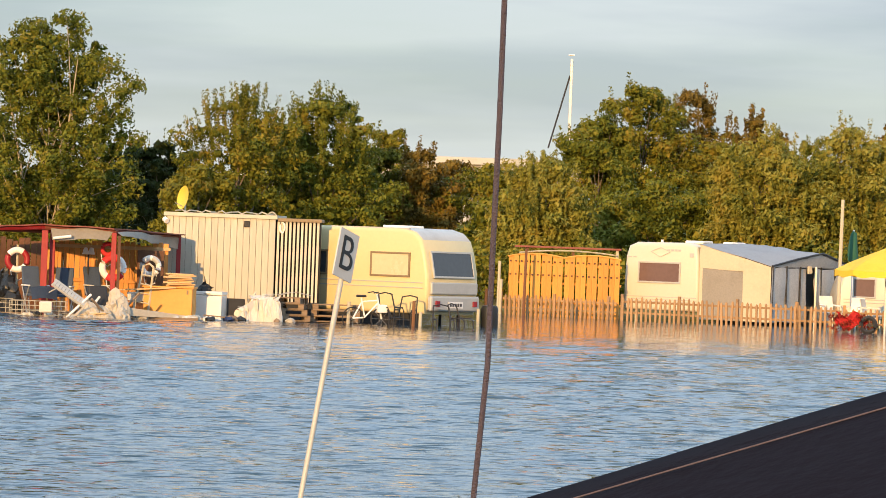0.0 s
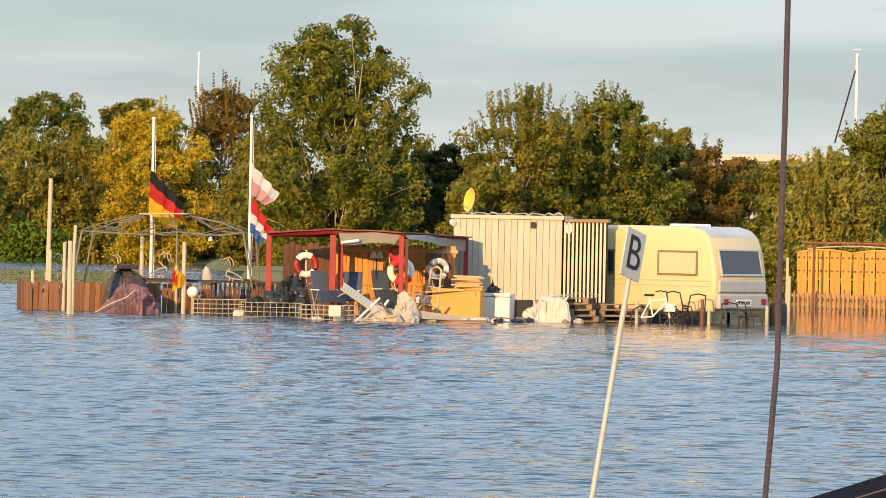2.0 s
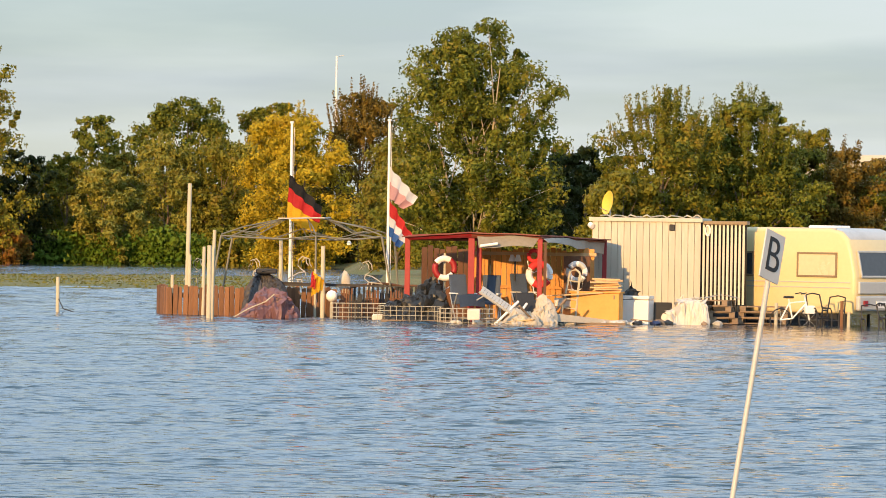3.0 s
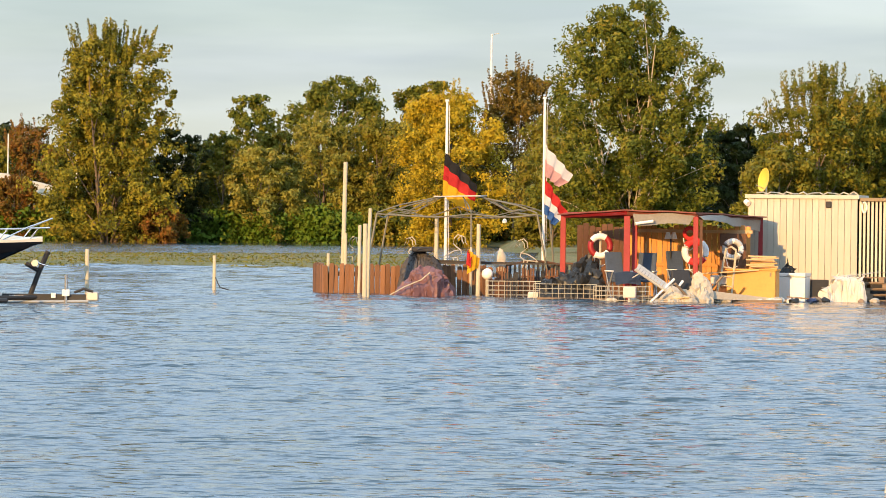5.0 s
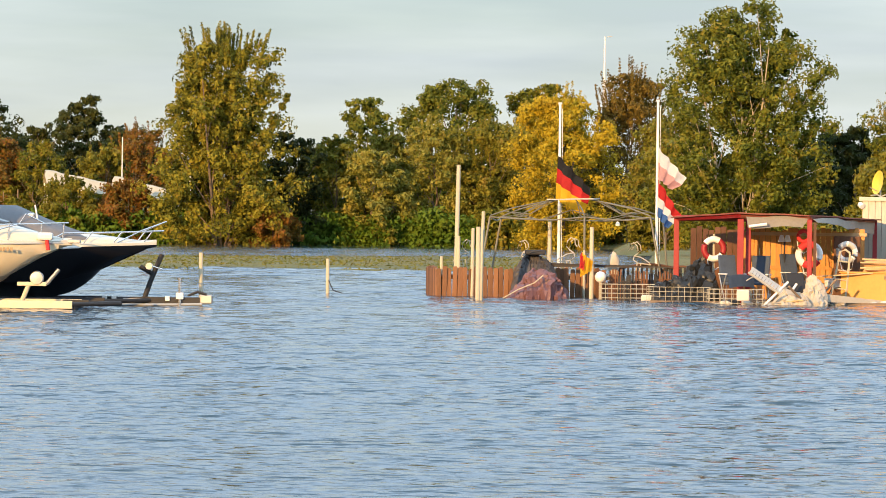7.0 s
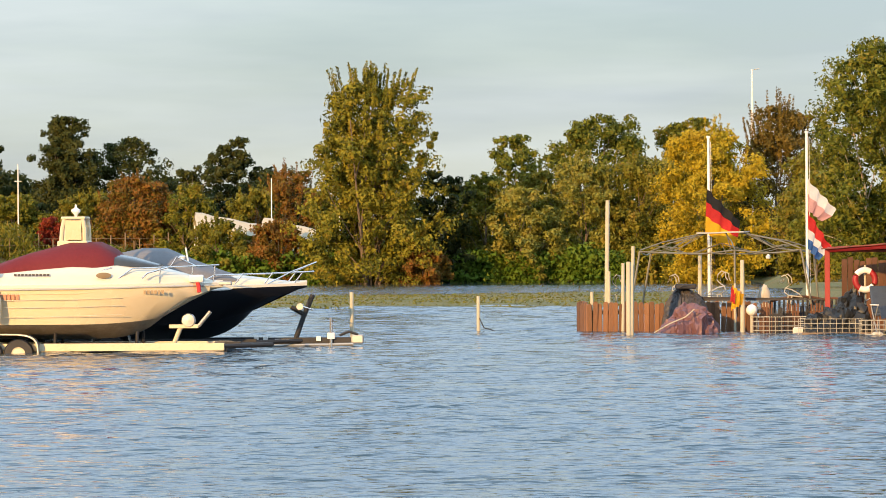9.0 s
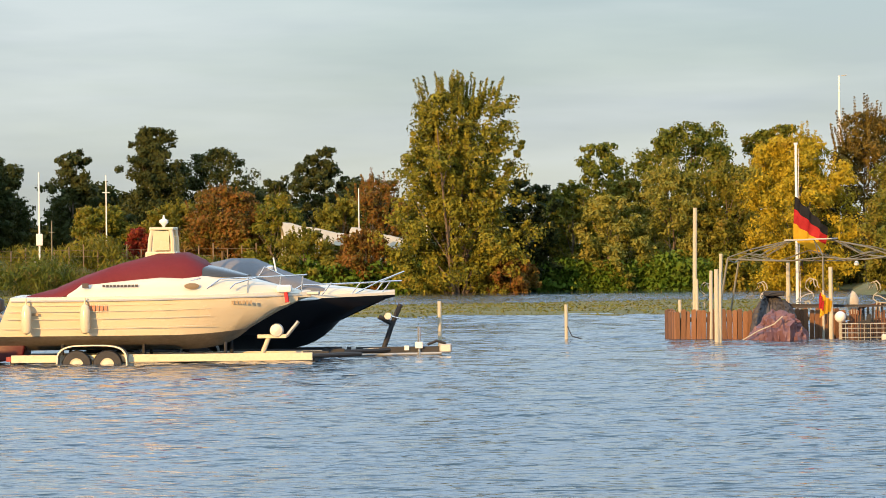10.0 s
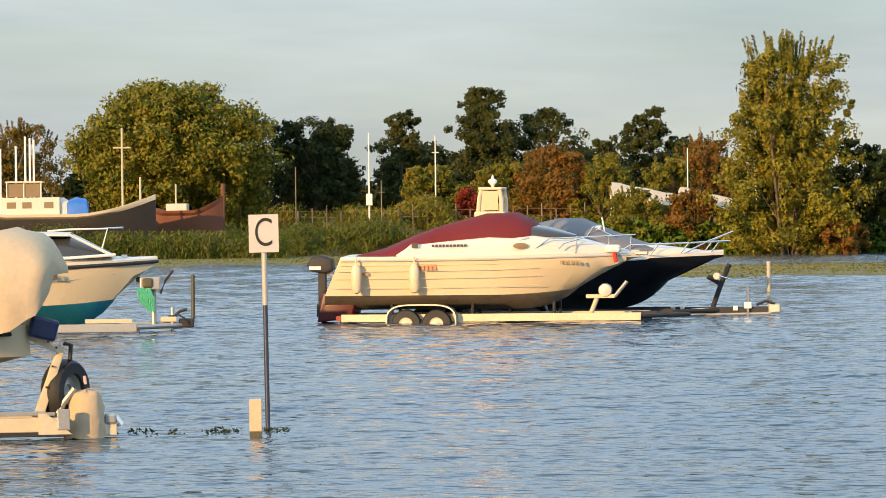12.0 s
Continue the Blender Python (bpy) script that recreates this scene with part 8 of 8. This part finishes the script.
# ---- the moored boat that the camera looks over ----
mb = thing("moored_boat", pose(0.75, 4.0, 0), "moored boat under a dark navy cover with a stay", "boat")
def rim_pt(u):
    """The cover's upper edge, rising to the right."""
    x = -1.35 + 2.6 * u
    return Vector((x, 0.50 - 0.069 * (x + 0.654), 1.711 + 0.3365 * (x + 0.654)))
bm = B()
rows_ = []
for j, (dy, dz) in enumerate(((0.9, -1.25), (0.45, -0.55), (0.05, -0.035), (0.0, 0.0), (-0.05, -0.012), (-0.10, -0.016), (-0.5, -0.10), (-1.0, -0.26), (-1.35, -0.9))):
    rows_.append([rim_pt(i / 26) + Vector((0, dy, dz)) + rumple((i * 0.3, j * 0.7, 0), 0.9, 0.006) for i in range(27)])
vs = [[bm.verts.new(p) for p in r_] for r_ in rows_]
for a, b in zip(vs, vs[1:]):
    for k in range(26):
        bm.faces.new((a[k], a[k + 1], b[k + 1], b[k]))
for k in (0, 26):
    bm.faces.new([r_[k] for r_ in vs])
bmesh.ops.recalc_face_normals(bm, faces=bm.faces)
bmesh.ops.solidify(bm, geom=bm.faces, thickness=0.006)
cv = smooth(part("boat_cover", bm, NEARCLOTH, mb, "dark navy cloth cover"), 50)
rod("seam", [rim_pt(i / 26) + Vector((0, -0.10, -0.012)) for i in range(27)], 0.0010, SEAMTHREAD, cv, "pale stitched seam", 6)
smooth(part("hull", loft(B(), [[(x, -w, 0.75), (x, -w * 0.8, 0.1), (x, 0, -0.25), (x, w * 0.8, 0.1), (x, w, 0.75)] for x, w in ((-1.3, 0.25), (-0.6, 0.75), (0.4, 0.98), (1.25, 1.0))]), NAVY, mb), 40)
rod("stay", [(-0.60, 1.9, 0.3), (-0.668, 2.0, 1.2), (-0.689, 2.0, 1.612), (-0.6745, 2.0, 1.82), (-0.673, 2.0, 1.998), (-0.670, 2.0, 2.2), (-0.669, 2.0, 2.382), (-0.66, 1.9, 3.2), (-0.64, 1.8, 5.5)], 0.0047, CORD, mb, "taut dark cord", 10)

# ---- masts, barges and roofs beyond ----
def mast(az, d, z0, z1, r, label, material=WHITEPAINT, cross=None):
    m_ = thing("mast", spot(az, d, ground_height(az, d) - 0.1), label, "mast", "far masts")
    g = ground_height(az, d) - 0.1
    rod("spar", [(0, 0, 0), (0, 0, z1 - g)], r, material, m_, r1=r * 0.7)
    if cross:
        rod("crosstree", [(-cross, 0, (z1 - g) * 0.8), (cross, 0, (z1 - g) * 0.8)], r * 0.6, material, m_)
    return m_


mt = mast(-1.80, 160, 0, 9.86, 0.085, "tall white mast with a furled sail and stay")
rod("stay", [(-0.06, 0, 8.9), (-0.85, 0, 5.9)], 0.034, BLACK, mt, "dark furled line")
rod("masthead_vane", [(-0.15, 0, 9.75), (0.1, 0, 9.75)], 0.03, WHITEPAINT, mt)
mast(3.01, 200, 0, 9.4, 0.06, "thin white mast behind the trees")
mf = mast(7.87, 262, 0, 14.2, 0.09, "tall white mast rising behind the yellow tree")
rod("wind_vane", [(0.15, 0, 13.9), (0.5, 0, 13.95)], 0.03, GREYPAINT, mf)
m1 = mast(19.64, 266, 0, 8.45, 0.07, "white pole with a pale switch box on the bank")
bar("switch_box", -0.22, 0.22, -0.2, -0.07, 2.6, 3.4, WHITEPAINT, m1, "pale switch box", 0.03)
rod("side_arm", [(-0.35, 0, 1.5), (0.3, 0, 1.5)], 0.05, WHITEPAINT, m1)
mast(18.66, 276, 0, 8.45, 0.06, "slim white mast leaning on the bank", cross=0.25)
mast(19.46, 268, 0, 5.2, 0.05, "grey lamp pole on the bank", GREYPOLE, cross=0.2)
mast(20.72, 268, 0, 6.2, 0.04, "thin grey pole on the bank", GREYPOLE)
mast(13.95, 268, 0, 9.0, 0.06, "white mast beside the conical tree")
mast(14.95, 268, 0, 7.2, 0.05, "thin white mast behind the rust-red bushes")
mast(11.70, 272, 0, 6.6, 0.05, "thin white mast behind the dark shrubs")
mast(-4.55, 150, 0, 5.6, 0.06, "thin pale pole among the willows", POSTWOOD, cross=0.12)

wh = thing("warehouse", spot(-0.2, 285, 0), "long grey warehouse with a pale flat roof", "warehouse")
bar("wall", -9, 9, 0, 12, -0.5, 8.0, GREYSHEET, wh)
bar("roof_edge", -9.2, 9.2, -0.3, 12.3, 8.0, 8.55, GREYPAINT, wh, "pale grey roof edge", 0.05)
for k in range(16):
    bar("wall_rib", -8.8 + 1.15 * k, -8.6 + 1.15 * k, -0.08, 0, 0, 8.0, GREYPAINT, wh)


def tarp_roof(az, d, w, zt, zb, turn, label):
    g = ground_height(az, d)
    h = thing("boat_shelter", spot(az, d, 0, turn), label, "shelter", "white shelters")
    cloth("roof_cloth", [((-w / 2, -0.7, zb), (w / 2, -0.7, zb - 0.95), (w / 2, 0.6, zt - 1.0), (-w / 2, 0.6, zt)), ((-w / 2, 0.6, zt), (w / 2, 0.6, zt - 1.0), (w / 2, 2.6, zb - 0.9), (-w / 2, 2.6, zb))], CANVAS, h, "sagging white roof cloth", sag=0.14)
    for x in (-w / 2 + 0.1, 0, w / 2 - 0.1):
        rod("leg", [(x, -0.6, g - 0.2), (x, -0.6, zb - 0.48 - 0.95 * x / w)], 0.05, WHITEPAINT, h)
        rod("leg", [(x, 2.4, g - 0.2), (x, 2.4, zb - 0.48 - 0.95 * x / w)], 0.05, WHITEPAINT, h)
    return h


tarp_roof(15.55, 263, 4.8, 4.9, 4.0, 4, "white tarpaulin shelter among the bushes")
tarp_roof(14.62, 264, 4.4, 4.5, 3.7, -6, "white tarpaulin shelter among the bushes")


def barge(m, L, beam, sheer_mid, sheer_bow, bottom, hull_mat, band_mat, label):
    b = thing("barge", m, label, "barge", "laid-up barges")
    def ring(u, lo, hi, grow=1.0):
        x = -L / 2 + L * u
        q = max(0, (u - 0.6) / 0.4)
        p = max(0, (0.25 - u) / 0.25)
        w = beam / 2 * (1 - 0.92 * q ** 2.2) * (1 - 0.5 * p ** 2) * grow
        zs = sheer_mid + (sheer_bow - sheer_mid) * q ** 1.7 + 0.35 * p
        z0 = bottom if lo is None else zs + lo
        return [(x, -w, zs + hi), (x, -w * 0.96, (z0 + zs + hi) / 2), (x, -w * 0.78, z0), (x, w * 0.78, z0), (x, w * 0.96, (z0 + zs + hi) / 2), (x, w, zs + hi)]
    smooth(part("hull", loft(B(), [ring(i / 20, None, 0) for i in range(21)]), hull_mat, b), 35)
    smooth(part("bulwark", loft(B(), [ring(i / 20, -0.02, 0.34, 1.03) for i in range(21)]), band_mat, b, "pale bulwark band"), 35)
    for k in range(5):
        rod("support", [(-L * 0.35 + L * 0.17 * k, -beam * 0.3, bottom - 1.2), (-L * 0.35 + L * 0.17 * k, -beam * 0.3, bottom + 0.1)], 0.15, BLACK, b)
    return b


b1 = barge(spot(24.21, 252, 0, -5), 12.6, 3.2, 2.72, 3.95, 1.35, TARBLACK, GELWHITE, "black laid-up barge with white bulwark and wheelhouse")
bar("deckhouse", -3.6, 0.2, -1.0, 1.0, 3.0, 4.15, GELWHITE, b1, "white deckhouse", 0.05)
for x in (-3.2, -2.2, -0.8):
    bar("window", x, x + 0.6, -1.02, -1.0, 3.45, 3.85, FRAME, b1)
bar("wheelhouse_roof", -3.3, -0.9, -0.9, 0.9, 5.1, 5.2, GELWHITE, b1, "", 0.02)
for x in (-3.2, -2.1, -1.0):
    rod("wheelhouse_post", [(x, -0.85, 4.1), (x, -0.85, 5.1)], 0.05, GELWHITE, b1)
bar("wheelhouse_pane", -3.1, -1.05, -0.8, -0.78, 4.2, 5.05, FRAME, b1)
mound(b1, "blue_tarpaulin", [(0.7, 0.7, 3.1, 3.9), (1.2, 0.8, 3.1, 4.15), (1.9, 0.7, 3.1, 4.05)], BLUE, "bright blue tarpaulin on deck", sag=0.15)
mound(b1, "grey_tarpaulin", [(-0.2, 0.7, 3.0, 4.0), (0.3, 0.8, 3.0, 4.1), (0.8, 0.7, 3.0, 3.9)], SHEETWHITE, "pale tarpaulin on deck", sag=0.15)
for x, z in ((-4.3, 8.4), (-3.7, 7.3), (-2.7, 7.5), (-2.1, 8.1), (-1.8, 8.0), (-1.55, 7.9), (-4.9, 7.0), (4.15, 8.6), (5.3, 5.4)):
    rod("mast", [(x, 0.3, 3.0), (x, 0.3, z)], 0.07, POSTWOOD if x > 3 else WHITEPAINT, b1)
rod("yard", [(3.6, 0.3, 7.3), (4.7, 0.3, 7.3)], 0.05, POSTWOOD, b1)
for x0, x1, z in ((-4.3, -5.4, 7.6), (-2.1, -3.4, 7.4)):
    rod("rigging", [(x0, 0.3, z), (x1, 0.3, 3.6)], 0.02, GREYPOLE, b1)
b2 = barge(spot(22.35, 258, 0, -8), 5.2, 2.6, 2.9, 3.9, 1.7, RUSTHULL, RUSTHULL, "rusty red laid-up boat behind the reeds")
bar("deck_box", -1.2, 0.2, -0.6, 0.6, 3.0, 3.7, SHEETWHITE, b2, "", 0.05)
rod("mast", [(-0.6, 0, 2.5), (-0.6, 0, 5.0)], 0.06, POSTWOOD, b2)
rod("stem_post", [(2.5, 0, 1.4), (2.55, 0, 5.0)], 0.16, DARKWOOD, b2)

# wire fence along the bank
wf = thing("bank_fence", spot(19.0, 271, 0), "low wooden post fence along the bank", "fence")
for k in range(26):
    x = -13 + 1.0 * k
    g = 1.1
    rod("fence_post", [(x, 0.02 * x, g - 0.3), (x, 0.02 * x, 3.35 + 0.25 * math.sin(k * 2.1))], 0.045, OLDWOOD, wf)
for z in (2.7, 3.15):
    rod("fence_rail", [(-13, -0.26, z), (12, 0.24, z)], 0.012, OLDWOOD, wf)
